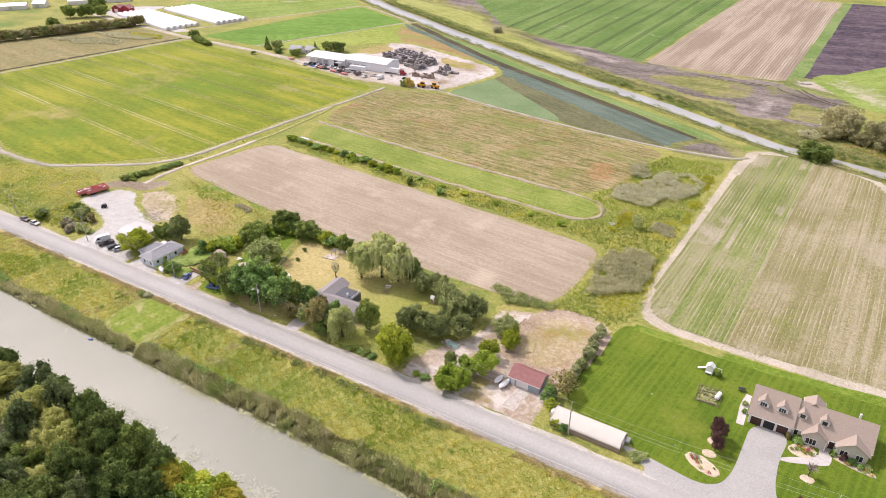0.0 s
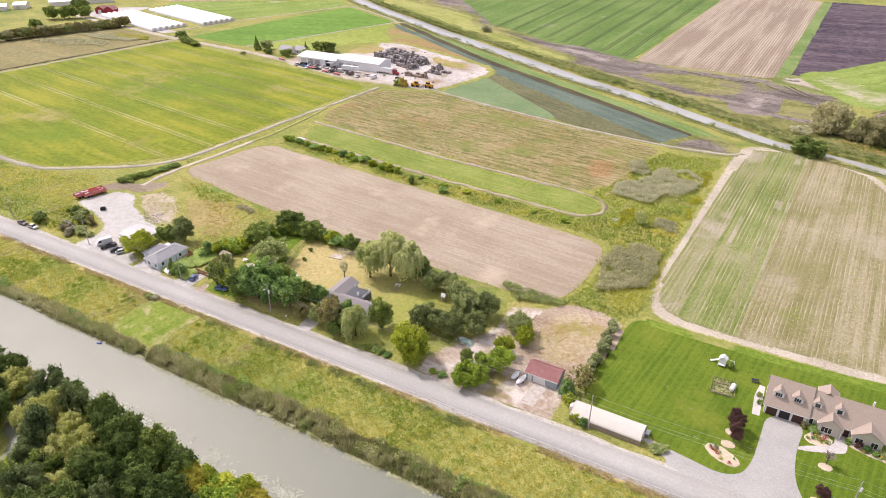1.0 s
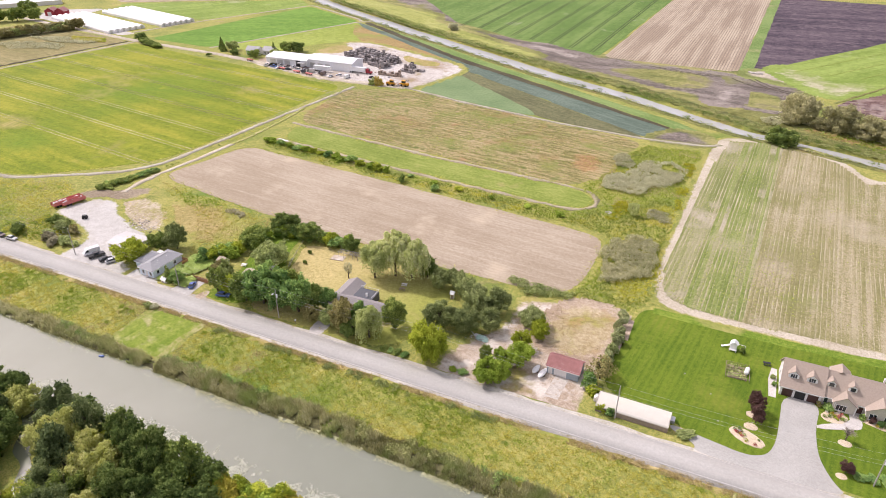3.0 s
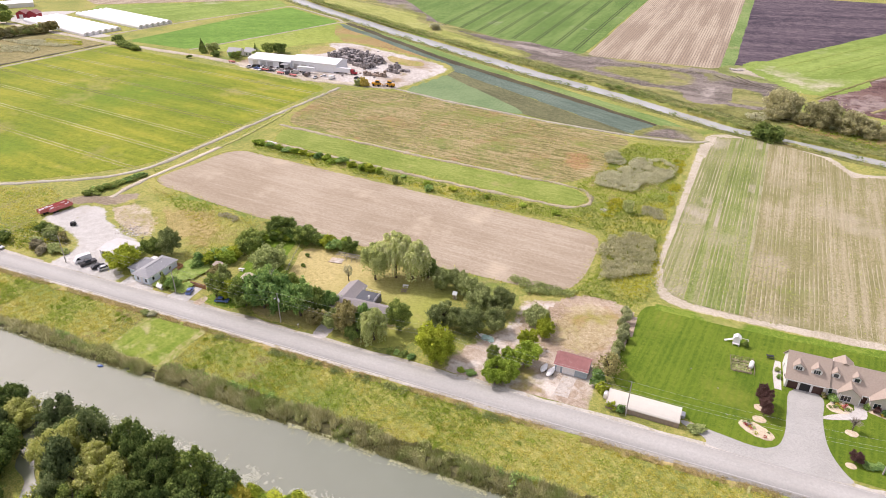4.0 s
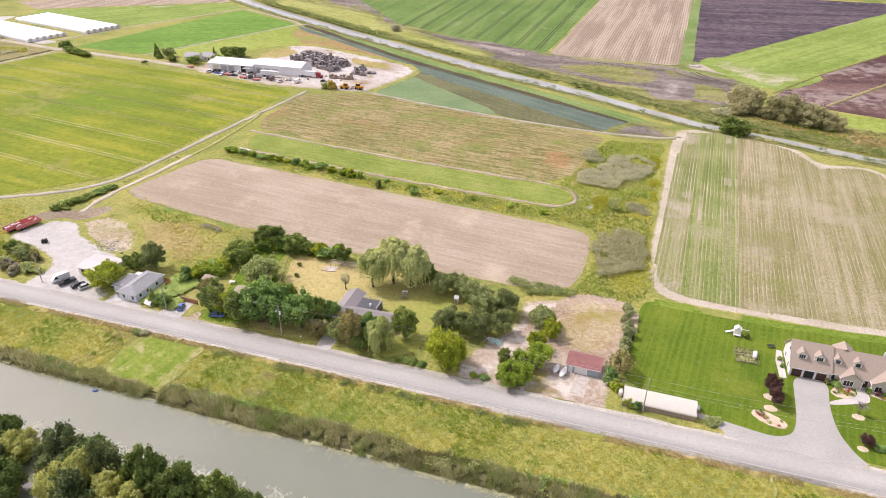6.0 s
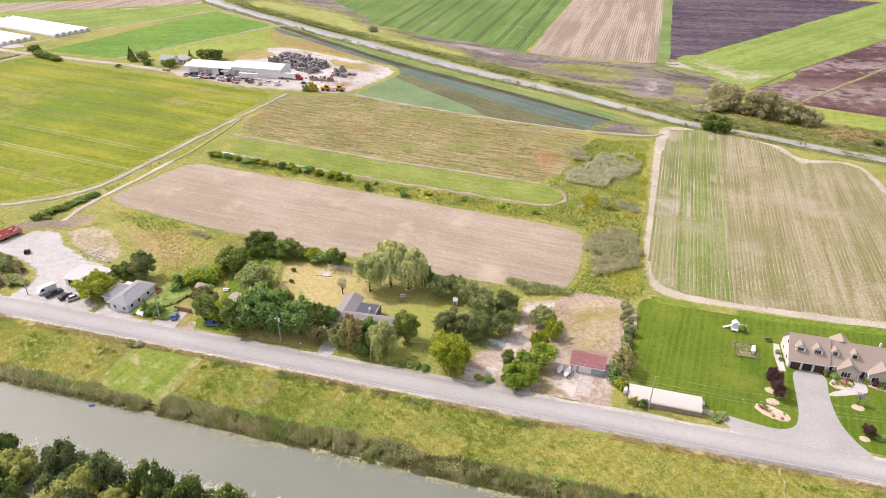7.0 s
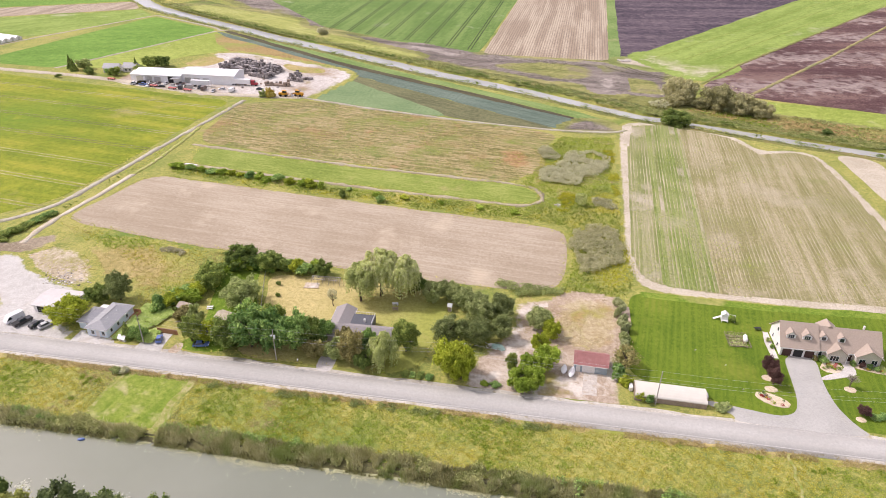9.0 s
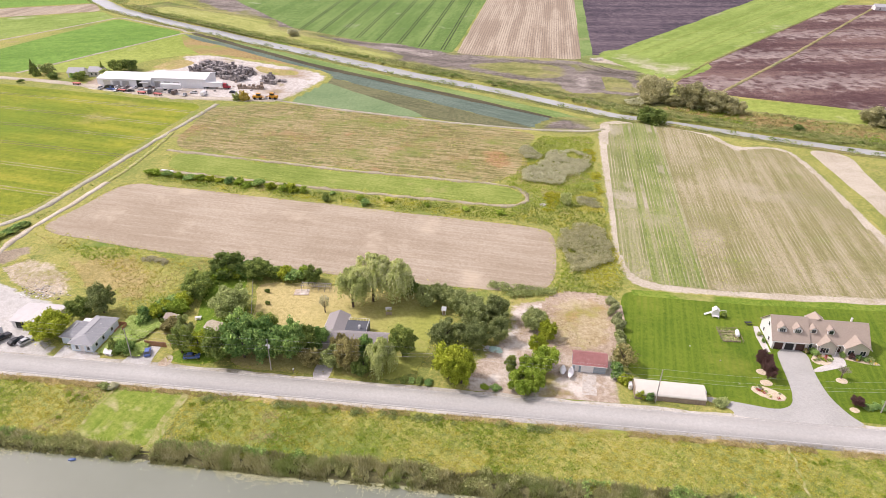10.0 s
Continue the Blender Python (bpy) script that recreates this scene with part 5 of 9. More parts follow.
def trunk_mesh(seed, limbs, lean=0.0):
    r = random.Random(seed)
    bm = bmesh.new()
    p, rad = Vector((0, 0, -0.02)), 0.034
    for i in range(4):
        q = p + Vector((r.uniform(-1, 1) * 0.02 + lean * 0.02, r.uniform(-1, 1) * 0.02, 0.15))
        tube(bm, p, q, rad, rad * 0.82, 7)
        p, rad = q, rad * 0.82
    for i in range(limbs):
        a = i * 6.28 / limbs + r.uniform(-0.4, 0.4)
        z0 = r.uniform(0.25, 0.5)
        mid = Vector((math.cos(a) * 0.12, math.sin(a) * 0.12, z0 + 0.16))
        tube(bm, (0, 0, z0), mid, 0.018, 0.012, 5)
        tube(bm, mid, mid + Vector((math.cos(a) * 0.10, math.sin(a) * 0.10, 0.16)), 0.012, 0.004, 5)
    return keep_mesh(part("trunk", bm, M["bark"]))


TRUNKS = [trunk_mesh(s, 6) for s in (1, 2, 3)]
COUNT = {"n": 0}


def tree(x, y, h, r, kind="dense", mat="lf_green", cb=0.12, label="", category="tree", group="", name="tree", z=None):
    """A trunk with limbs under a crown; h and r are the height and the crown's radius."""
    i = COUNT["n"]
    COUNT["n"] += 1
    ks = [k for k in CROWNS if k[0] == kind]
    me = CROWNS[ks[i % len(ks)]]
    zz = float(ground_z(x, y)) if z is None else z
    t = thing(name, x, y, zz, (i * 77) % 360, label, category, group)
    tr = new("trunk", TRUNKS[i % 3])
    tr.parent = t
    tr.scale = (h * 0.9, h * 0.9, h)
    cr = new("crown", me)
    cr.parent = t
    cr.location = (0, 0, h * cb)
    e = 1.0 + (0.28 if kind == "bush" else 0.12) * math.sin(i * 2.4)
    cr.scale = (r * e, r / e, h * (1 - cb) / 2)
    if kind != "bare":
        cr.material_slots[0].link = "OBJECT"
        cr.material_slots[0].material = M[mat]
    return t


def shrub(x, y, h, r, mat="lf_green", kind="bush", label="", group="", category="shrub", name="shrub"):
    return tree(x, y, h, r, kind, mat, -0.12, label, category, group, name)


L_DARK = "dark green broadleaf tree with a dense crown"
L_GREEN = "leafy green broadleaf tree beside the road"
L_OLIVE = "round grey-olive tree with a dense low crown"
L_YEL = "yellow-green broadleaf tree turning early"
G1 = "trees of the house lots"
hr0 = random.Random(17)
# trees of the lots along the road
for x, y, h, r, kind, mat, cb, lab in [
    (-203.6, 122.3, 8.6, 5.8, "round", "lf_yellow", 0.02, "broad olive-yellow tree beside the parking lot"),
    (-195.7, 136.0, 10.2, 4.2, "round", "lf_grove", 0.05, L_DARK),
    (-201.0, 133.2, 6.6, 3.6, "dense", "lf_dark", 0.05, L_DARK),
    (-166.4, 161.5, 8.5, 5.6, "dense", "lf_dark", 0.02, L_DARK),
    (-156.2, 162, 6.8, 5.2, "dense", "lf_dark", 0.02, L_DARK),
    (-137.3, 161, 6.2, 3.3, "dense", "lf_dark", 0.02, L_DARK),
    (-171, 148, 7.5, 4.6, "dense", "lf_dark", 0.02, L_DARK),
    (-157.5, 141, 8.8, 6.6, "round", "lf_olive", 0.05, "broad silvery olive tree on the back lawn"),
    (-151.5, 120, 9.5, 5.0, "dense", "lf_dark", 0.03, L_GREEN),
    (-145.5, 121, 12.2, 6.0, "dense", "lf_green", 0.03, L_GREEN),
    (-139.0, 121.5, 12.0, 5.4, "dense", "lf_green", 0.03, L_GREEN),
    (-132.8, 122, 12.4, 5.4, "dense", "lf_green", 0.03, L_GREEN),
    (-149.0, 129, 9.0, 4.5, "dense", "lf_green", 0.03, L_GREEN),
    (-142.0, 129, 9.0, 4.5, "dense", "lf_dark", 0.03, L_GREEN),
    (-129.4, 124, 10.0, 3.4, "dense", "lf_dark", 0.03, L_GREEN),
    (-163.4, 120.5, 9.2, 3.3, "dense", "lf_dark", 0.03, "slim dark green tree at the drive"),
    (-165.5, 127, 7.6, 2.6, "dense", "lf_olive", 0.03, "brownish broadleaf tree behind the drive"),
    (-159.1, 121.8, 6.4, 3.2, "dense", "lf_yellow", 0.03, "small bright yellow-green tree"),
    (-126.1, 127, 7.6, 3.0, "dense", "lf_green", 0.03, L_GREEN),
    (-126.5, 119.5, 6.0, 2.9, "dense", "lf_brown", 0.03, "small brownish broadleaf roadside tree"),
    (-120.3, 120.5, 6.4, 3.3, "dense", "lf_olive", 0.03, "small olive broadleaf roadside tree"),
    (-115.6, 120, 10.4, 3.5, "dense", "lf_brown", 0.03, "brown-tinged broadleaf tree at the roadside"),
    (-119.5, 125.5, 7.0, 2.6, "dense", "lf_brown", 0.03, "brownish tree before the house"),
    (-111.5, 124, 8.6, 3.2, "dense", "lf_green", 0.03, L_GREEN),
    (-111.0, 118.5, 6.5, 3.0, "dense", "lf_dark", 0.03, L_GREEN),
    (-106.4, 120, 10.8, 4.6, "willow", "lf_willow", 0.0, "small weeping willow at the roadside"),
    (-101.8, 127, 10.4, 4.2, "round", "lf_dark", 0.03, "round dark tree beside the house"),
    (-88.0, 119.6, 11.6, 5.0, "round", "lf_yellow", 0.02, "large yellow-green maple at the roadside"),
    (-84.6, 118.0, 10.5, 4.2, "round", "lf_yellow", 0.02, "yellow-green maple at the roadside"),
    (-121.2, 149.2, 13.8, 6.2, "willow", "lf_willow", 0.16, "tall weeping willow on the dry lawn"),
    (-115.6, 153.3, 17.2, 6.4, "willow", "lf_willow", 0.2, "tall weeping willow on the dry lawn"),
    (-109.6, 153.8, 16.0, 6.6, "willow", "lf_willow", 0.16, "tall weeping willow on the dry lawn"),
    (-105.5, 157, 9.0, 4.0, "dense", "lf_dark", 0.05, L_DARK),
    (-98.6, 152.2, 8.0, 3.6, "round", "lf_grove", 0.02, L_OLIVE),
    (-94.6, 156.2, 6.4, 3.4, "round", "lf_grove", 0.02, L_OLIVE),
    (-90.8, 152.6, 7.4, 3.6, "round", "lf_grove", 0.02, L_OLIVE),
    (-86.2, 148.6, 9.4, 5.0, "round", "lf_grove", 0.0, L_OLIVE),
    (-83.0, 144.2, 8.8, 4.4, "round", "lf_grove", 0.0, L_OLIVE),
    (-77.0, 147.8, 8.6, 4.6, "round", "lf_grove", 0.0, L_OLIVE),
    (-90.4, 133.4, 8.8, 4.7, "round", "lf_grove", 0.0, L_OLIVE),
    (-82.6, 134.2, 8.8, 4.6, "round", "lf_grove", 0.0, L_OLIVE),
    (-75.6, 138.0, 8.0, 3.9, "round", "lf_grove", 0.0, L_OLIVE),
    (-65.0, 145.2, 6.8, 4.2, "round", "lf_grove", 0.0, L_OLIVE),
    (-61.2, 140.9, 6.0, 3.0, "round", "lf_yellow", 0.0, L_YEL),
    (-62.0, 145.0, 5.0, 1.8, "round", "lf_yellow", 0.0, L_YEL),
    (-64.4, 133.4, 6.4, 2.8, "dense", "lf_yellow", 0.0, L_YEL),
    (-62.4, 126.4, 7.6, 3.6, "dense", "lf_lime", 0.0, L_GREEN),
    (-67.0, 125.2, 5.6, 2.8, "dense", "lf_lime", 0.0, L_GREEN),
    (-69.0, 117.8, 6.2, 3.8, "dense", "lf_lime", 0.0, L_GREEN),
    (-65.2, 118.6, 6.0, 3.2, "dense", "lf_lime", 0.0, L_GREEN),
    (-71.6, 124.4, 5.6, 2.0, "round", "lf_dark", 0.0, "small dark round tree on the sand"),
    (-40.9, 130.5, 7.4, 4.6, "thin", "lf_brown", 0.0, "thin brownish tree at the hedge"),
    (-2.2, 134.8, 6.2, 2.2, "round", "lf_purple", 0.12, "purple-leaved ornamental tree on the lawn"),
    (-1.9, 130.6, 5.6, 2.1, "round", "lf_purple", 0.12, "purple-leaved ornamental tree on the lawn"),
    (17.6, 122.2, 3.2, 1.6, "dense", "lf_purple", 0.05, "small purple-leaved shrub tree"),
    (-182.4, 118.5, 5.6, 2.2, "conifer", "lf_dark", 0.0, "small dark evergreen by the pale blue house"),
    (-179.0, 119, 4.6, 2.6, "dense", "lf_green", 0.0, L_GREEN),
]:
    tree(x, y, h, r, kind, mat, cb, lab, group=G1)
tree(-129.0, 145.1, 7.0, 1.7, "thin", "lf_grey", 0.08, "small half-dead tree on the dry lawn", group=G1)
tree(18.2, 133.2, 5.6, 3.0, "bare", "lf_brown", 0.1, "bare grey ornamental tree on the front lawn", group=G1)
for x, y, h, r, mat in [(-145.6, 162.5, 3.6, 4.0, "lf_green"), (-150.0, 163, 4.0, 3.4, "lf_dark"), (-174.8, 139, 4.2, 3.4, "lf_lime"), (-178.0, 137, 3.2, 2.6, "lf_yellow"), (-173.5, 155, 5.2, 4.0, "lf_dark"),
                        (-171.0, 131, 3.6, 3.0, "lf_brown"), (-40.6, 156.5, 3.6, 1.9, "lf_hedge"), (-40.2, 151.5, 3.4, 2.0, "lf_hedge"), (-39.9, 147.5, 3.8, 2.0, "lf_hedge"), (-40.2, 143, 3.4, 2.1, "lf_grove"),
                        (-40.4, 138.5, 3.8, 2.2, "lf_hedge"), (-41.5, 134.5, 3.2, 2.1, "lf_olive"), (-42.9, 126.3, 4.4, 2.4, "lf_green"), (-41.0, 123.5, 3.0, 2.0, "lf_yellow"), (-40.5, 161, 3.0, 1.8, "lf_hedge"),
                        (-258.6, 120, 4.2, 3.0, "lf_dark"), (-252.5, 131, 3.6, 3.0, "lf_dark"), (-247.6, 130, 3.4, 2.8, "lf_olive"), (-243.0, 127.6, 3.6, 3.0, "lf_grove"), (-238.8, 128.4, 3.6, 2.6, "lf_brown"), (-236.0, 122, 2.6, 2.8, "lf_olive"), (-239.0, 119.2, 2.6, 2.6, "lf_greybush"), (-243.0, 120.5, 3.4, 2.8, "lf_greybush"), (-231.5, 121.5, 1.8, 2.2, "lf_olive"),
                        (-246.5, 123.5, 2.6, 2.4, "lf_olive"), (-177.0, 104.2, 1.6, 1.8, "lf_olive"), (-174.9, 104.4, 1.3, 1.4, "lf_grey"), (-37.2, 118.8, 2.4, 1.8, "lf_yellow"), (-35.2, 117.9, 2.6, 1.4, "lf_green"),
                        (-17.0, 119.0, 1.1, 2.2, "lf_olive"), (-100.0, 117.0, 0.9, 1.3, "lf_dark"), (-97.8, 116.9, 0.8, 1.3, "lf_green"), (-95.6, 116.9, 0.9, 1.4, "lf_dark"), (-93.2, 116.8, 1.0, 1.4, "lf_green"), (-75.5, 116.9, 1.2, 1.7, "lf_green"), (-78.4, 116.9, 0.8, 1.2, "lf_lime")]:
    shrub(x, y, h, r, mat, label="leafy rounded shrub at the lot's edge", group="shrubs of the house lots")
for i in range(26):
    f = i / 25
    px = np.interp(f, [0, 0.3, 0.55, 1.0], [-181, -174, -169, -141]) + hr0.uniform(-1.2, 1.2)
    py = np.interp(f, [0, 0.3, 0.55, 1.0], [133, 143, 161, 163.5]) + hr0.uniform(-1.2, 1.2)
    shrub(px, py, hr0.uniform(2.6, 5.2), hr0.uniform(2.0, 3.4), hr0.choice(["lf_lime", "lf_green", "lf_green", "lf_yellow"]), label="bush of an overgrown property hedge", group="property hedge")
# lone bushes in the weeds and on the verge
for x, y, h, r, mat in [(-51.6, 234, 5.6, 2.4, "lf_willow"), (-150.0, 223, 3.6, 1.8, "lf_dark"), (-133, 221, 2.8, 2.4, "lf_green")]:
    shrub(x, y, h, r, mat, label="single bush in rough grass", group="lone bushes")
# bushes along the strip above the tilled field
hr = random.Random(11)
for f in [0.03, 0.07, 0.1, 0.13, 0.16, 0.185, 0.21, 0.235, 0.26, 0.285, 0.31, 0.345, 0.38, 0.40, 0.43, 0.5, 0.57, 0.64, 0.73, 0.82, 0.9]:
    x = -238 + 178 * f
    shrub(x, 239.0 - 20 * f + hr.uniform(-1, 1), (hr.uniform(1.6, 3.2) if f < 0.45 else hr.uniform(0.9, 1.6)), (hr.uniform(1.8, 3.4) if f < 0.45 else hr.uniform(1.4, 2.6)), hr.choice(["lf_yellow", "lf_lime", "lf_green"]), label="leafy green bush in a field hedgerow", group="hedgerow bushes")
for i in range(17):
    f = i / 16
    shrub(-263.5 + 6.3 * f + 1.4 * (i % 2) + hr.uniform(-0.5, 0.5), 161.5 + 24.0 * f + hr.uniform(-0.6, 0.6), hr.uniform(1.6, 2.6) * (1.05 - 0.4 * f), hr.uniform(1.9, 2.7), "lf_dark" if hr.random() < 0.6 else "lf_green", label="dark low bush beside the farm track", group="hedgerow bushes")
# trees by the canal and beyond
for x, y, h, r, kind, mat, lab in [
    (9.2, 391, 16.5, 9.0, "round", "lf_tan", "large pale willow beside the canal"), (28.5, 380, 16.0, 8.6, "round", "lf_tan", "large pale willow beside the canal"), (42.5, 375, 11.5, 9.0, "round", "lf_tan", "broad pale willow beside the canal"),
    (52.0, 372, 9.0, 6.5, "round", "lf_tan", "broad pale willow beside the canal"), (20.0, 382, 7.0, 5.0, "round", "lf_tan", "pale brush beside the canal"), (-4.1, 377, 6.0, 5.0, "thin", "lf_grey", "grey half-bare tree by the canal"),
    (6.0, 383, 8.0, 5.5, "round", "lf_tan", "pale brush beside the canal"), (1.9, 349, 9.0, 7.6, "dense", "lf_dark", "dark green tree on the canal bank"), (127.2, 364, 9.5, 9.0, "round", "lf_tan", "pale willow beside the canal"),
    (-261.3, 530, 6.0, 4.2, "round", "lf_grey", "grey-brown bush by the far canal"), (-234.0, 350.8, 6.0, 2.6, "dense", "flower_yellow", "golden yellow tree at the depot gate"), (-238.5, 350.5, 4.4, 2.4, "dense", "lf_olive", "olive tree at the depot gate"),
    (80, 347, 3.0, 3.0, "bush", "lf_dark", "dark bush on the canal bank"),
]:
    tree(x, y, h, r * 1.1, kind, mat, -0.16, lab, group="canal trees")
# far farmstead trees and the hedgerow at the edge of the brown meadow
for x, y, h, r, kind, mat in [(-392, 386, 9, 3.0, "conifer", "lf_dark"), (-386, 381, 8, 3, "conifer", "lf_dark"), (-382, 386, 7, 5, "far", "lf_olive"), (-345, 389, 9, 3, "conifer", "lf_dark"), (-352, 376, 6, 4, "far", "lf_dark"), (-338, 381, 6.5, 4.5, "far", "lf_olive"), (-341, 399, 8, 5.5, "far", "lf_dark"), (-334, 404, 8, 5.5, "far", "lf_dark"),
                             (-358, 378, 4, 3, "far", "lf_green"), (-372, 377, 4, 4, "far", "lf_dark"), (-470, 381, 6, 5, "far", "lf_dark"), (-463, 377, 4, 5, "bush", "lf_dark"), (-457, 373, 4, 5, "bush", "lf_dark"), (-450, 371, 4, 5, "bush", "lf_dark"), (-444, 369, 4, 5, "bush", "lf_dark"), (-438, 367, 3.5, 4, "bush", "lf_dark"), (-385, 364, 2.5, 2, "bush", "lf_dark")]:
    tree(x, y, h, r, kind, mat, 0.0, "dark tree of the far farmstead", group="far trees")
for i in range(64):
    f = i / 63
    x, y = -606 + 52 * f + hr.uniform(-2, 2), 262 + 128 * f + hr.uniform(-2, 2)
    tree(x, y, hr.uniform(6, 9.5), hr.uniform(4.2, 6.2), "far", hr.choice(["lf_brown", "lf_tan", "lf_olive", "lf_brown"]), 0.02, "tree of a brown-green field hedgerow", group="far trees")
for x, y, h, r in [(-610, 345, 9, 6), (-640, 380, 12, 8), (-630, 390, 13, 8), (-620, 400, 11, 7), (-655, 420, 12, 8), (-700, 470, 12, 9)]:
    tree(x, y, h, r, "far", "lf_dark", 0.02, "dark far tree near the farm buildings", group="far trees")

# wood on the near bank of the river
wr = random.Random(21)
row = 0
y = 58.5
while y > 14:
    x = -206 + (row % 2) * 3.2
    while x < -100:
        px, py = x + wr.uniform(-1.8, 1.8), y + wr.uniform(-1.6, 1.6)
        limit = -106 if py > 50 else -112
        # a narrow side channel keeps the trees apart
        side = abs((px + 163.0) * 0.63 + (py - 52.0) * 0.78)
        if px < limit and px > -207 + (57 - py) * 0.75 and (side > 4.2 or py > 55):
            u = wr.random()
            pale = min(math.hypot(px - cx, py - cy) for cx, cy in ((-151.7, 50.8), (-147, 53), (-139, 49.5), (-134, 50.5), (-130, 48.7), (-126, 41.6), (-168, 57))) < 3.4
            rusty = math.hypot(px + 153, py - 44) < 3.6
            mat = "lf_brown" if rusty else "lf_woodpale" if pale and u < 0.9 else ("lf_wood" if u < 0.66 else "lf_woodgrey" if u < 0.84 else "lf_dark" if u < 0.96 else "lf_green")
            h = (8.6 if px < -152 else 11.0 if px < -122 else 10.0 if px < -112 else 8.0) * wr.uniform(0.7, 1.15)
            tree(px, py, h, wr.uniform(3.2, 5.2), "round" if wr.random() < 0.5 else "dense", mat, 0.0, "pale willow of the riverside wood" if mat == "lf_woodpale" else "broadleaf tree of the riverside wood", group="riverside wood")
        x += 6.2
    y -= 5.6
    row += 1
for i in range(104):
    if i < 38:
        px = -109 + 29 * (i % 38) / 37 + wr.uniform(-1.2, 1.2)
        py = 58.6 + wr.uniform(-4.0, 2.8) + 0.4 * (px + 107) / 20
        shrub(px, py, wr.uniform(2.0, 4.8), wr.uniform(1.5, 2.9), wr.choice(["lf_yellow", "lf_gold", "lf_gold", "lf_lime"]), label="yellow-green shrub on the near river bank", group="bank shrubs")
    else:
        px, py = wr.uniform(-122, -84), wr.uniform(38, 54)
        shrub(px, py, wr.uniform(1.4, 3.6), wr.uniform(1.6, 3.0), wr.choice(["lf_wood", "lf_dark", "lf_woodgrey", "lf_wood", "lf_lime"]), label="green undergrowth shrub beside the riverside wood", group="bank shrubs")
t_ = np.linspace(0, 1, 16)
cx_, cy_ = -170 + 26 * t_, 58 - 21 * t_ + 0.7 * np.sin(t_ * 11)
w_ = 1.5 + 0.5 * np.sin(t_ * 17)
va = np.stack([cx_ - 0.63 * w_, cy_ - 0.78 * w_, ground_z(cx_, cy_) + 0.25], 1)
vb = np.stack([cx_ + 0.63 * w_, cy_ + 0.78 * w_, ground_z(cx_, cy_) + 0.25], 1)
tagged(quads("water", np.concatenate([va, vb]), [(i, i + 16, i + 17, i + 1) for i in range(15)], M["water"]), "narrow side channel of pale water between the trees", "channel", kind="structure")


def tufts(name, x, y, z, hmin, hmax, width, mat, label, blades=3, seed=1, lean=1.1, category="grass"):
    """Bunches of tapered blades."""
    r = np.random.default_rng(seed)
    n = len(x)
    x, y, z = (np.repeat(a, blades) for a in (x, y, z))
    k = n * blades
    a = r.uniform(0, 2 * np.pi, k)
    h = r.uniform(hmin, hmax, k)
    ox, oy = r.normal(0, width * 0.5, k), r.normal(0, width * 0.5, k)
    dx, dy = np.cos(a) * width * 0.5, np.sin(a) * width * 0.5
    lx, ly = r.normal(0, lean, k) * h, r.normal(0, lean, k) * h
    bx, by = x + ox, y + oy
    v = np.stack([np.stack([bx - dx, by - dy, z - 0.05], 1), np.stack([bx + dx, by + dy, z - 0.05], 1), np.stack([bx + lx + dx * 0.3, by + ly + dy * 0.3, z + h], 1), np.stack([bx + lx - dx * 0.3, by + ly - dy * 0.3, z + h], 1)], 1).reshape(-1, 3)
    ob = quads(name, v, np.arange(4 * k).reshape(k, 4), mat)
    return tagged(ob, label, category, kind="stuff")


gr = np.random.default_rng(31)


def spray(x0, x1, y0, y1, n):
    x, y = gr.uniform(x0, x1, n), gr.uniform(y0, y1, n)
    return x, y


def cover(x, y, f, seed=0.0):
    """Smooth irregular noise from 0 to 1 on a lattice of f cells a metre."""
    g = np.random.default_rng(int(seed * 10) + 900).random((128, 128))
    u, v = x * f + 640, y * f + 640
    i, j = np.floor(u).astype(int), np.floor(v).astype(int)
    a, b = u - i, v - j
    a, b = a * a * (3 - 2 * a), b * b * (3 - 2 * b)
    q = lambda p, s: g[p % 128, s % 128]
    return (q(i, j) * (1 - a) + q(i + 1, j) * a) * (1 - b) + (q(i, j + 1) * (1 - a) + q(i + 1, j + 1) * a) * b


def clumped(x, y, scale, cut, seed=0.0):
    """Keeps points where a slow wave of ground cover is dense."""
    w = 2.6 * (cover(x, y, scale * 0.32, seed) - 0.5) + 1.6 * (cover(x, y, scale * 0.9, seed + 5) - 0.5)
    k = w > cut
    return x[k], y[k]


def meadow(x, y, z, mix, seed, hmin, hmax, width, label, blades=3, lean=1.2, grain=0.07):
    """Grass of several kinds, each gathered in patches of its own: mix is a list of (material, share)."""
    u = 0.55 * cover(x, y, grain, seed) + 0.3 * cover(x, y, grain * 4, seed + 1) + 0.15 * gr.random(len(x))
    order = np.argsort(np.argsort(u)) / max(1, len(u))
    lo = 0.0
    for k_, (mt, share, grow) in enumerate(mix):
        k = (order >= lo) & (order < lo + share)
        lo += share
        if k.sum():
            tufts("meadow_grass", x[k], y[k], z[k], hmin * grow, hmax * grow, width, M[mt], label, seed=int(seed * 10) + 7 * k_, blades=blades, lean=lean)


x, y = spray(-260, 70, 86.6, 104.9, 86000)
k = ~((x > -176) & (x < -154) & (y > 86.9))
x, y = x[k], y[k]
meadow(x, y, ground_z(x, y), [("blade_tan", 0.06, 1.0), ("blade_pale", 0.52, 0.8), ("blade", 0.24, 0.9), ("blade_mid", 0.18, 1.1)], 3.0, 0.05, 0.24, 0.21, "rough yellow-green meadow grass on the river verge", blades=2)
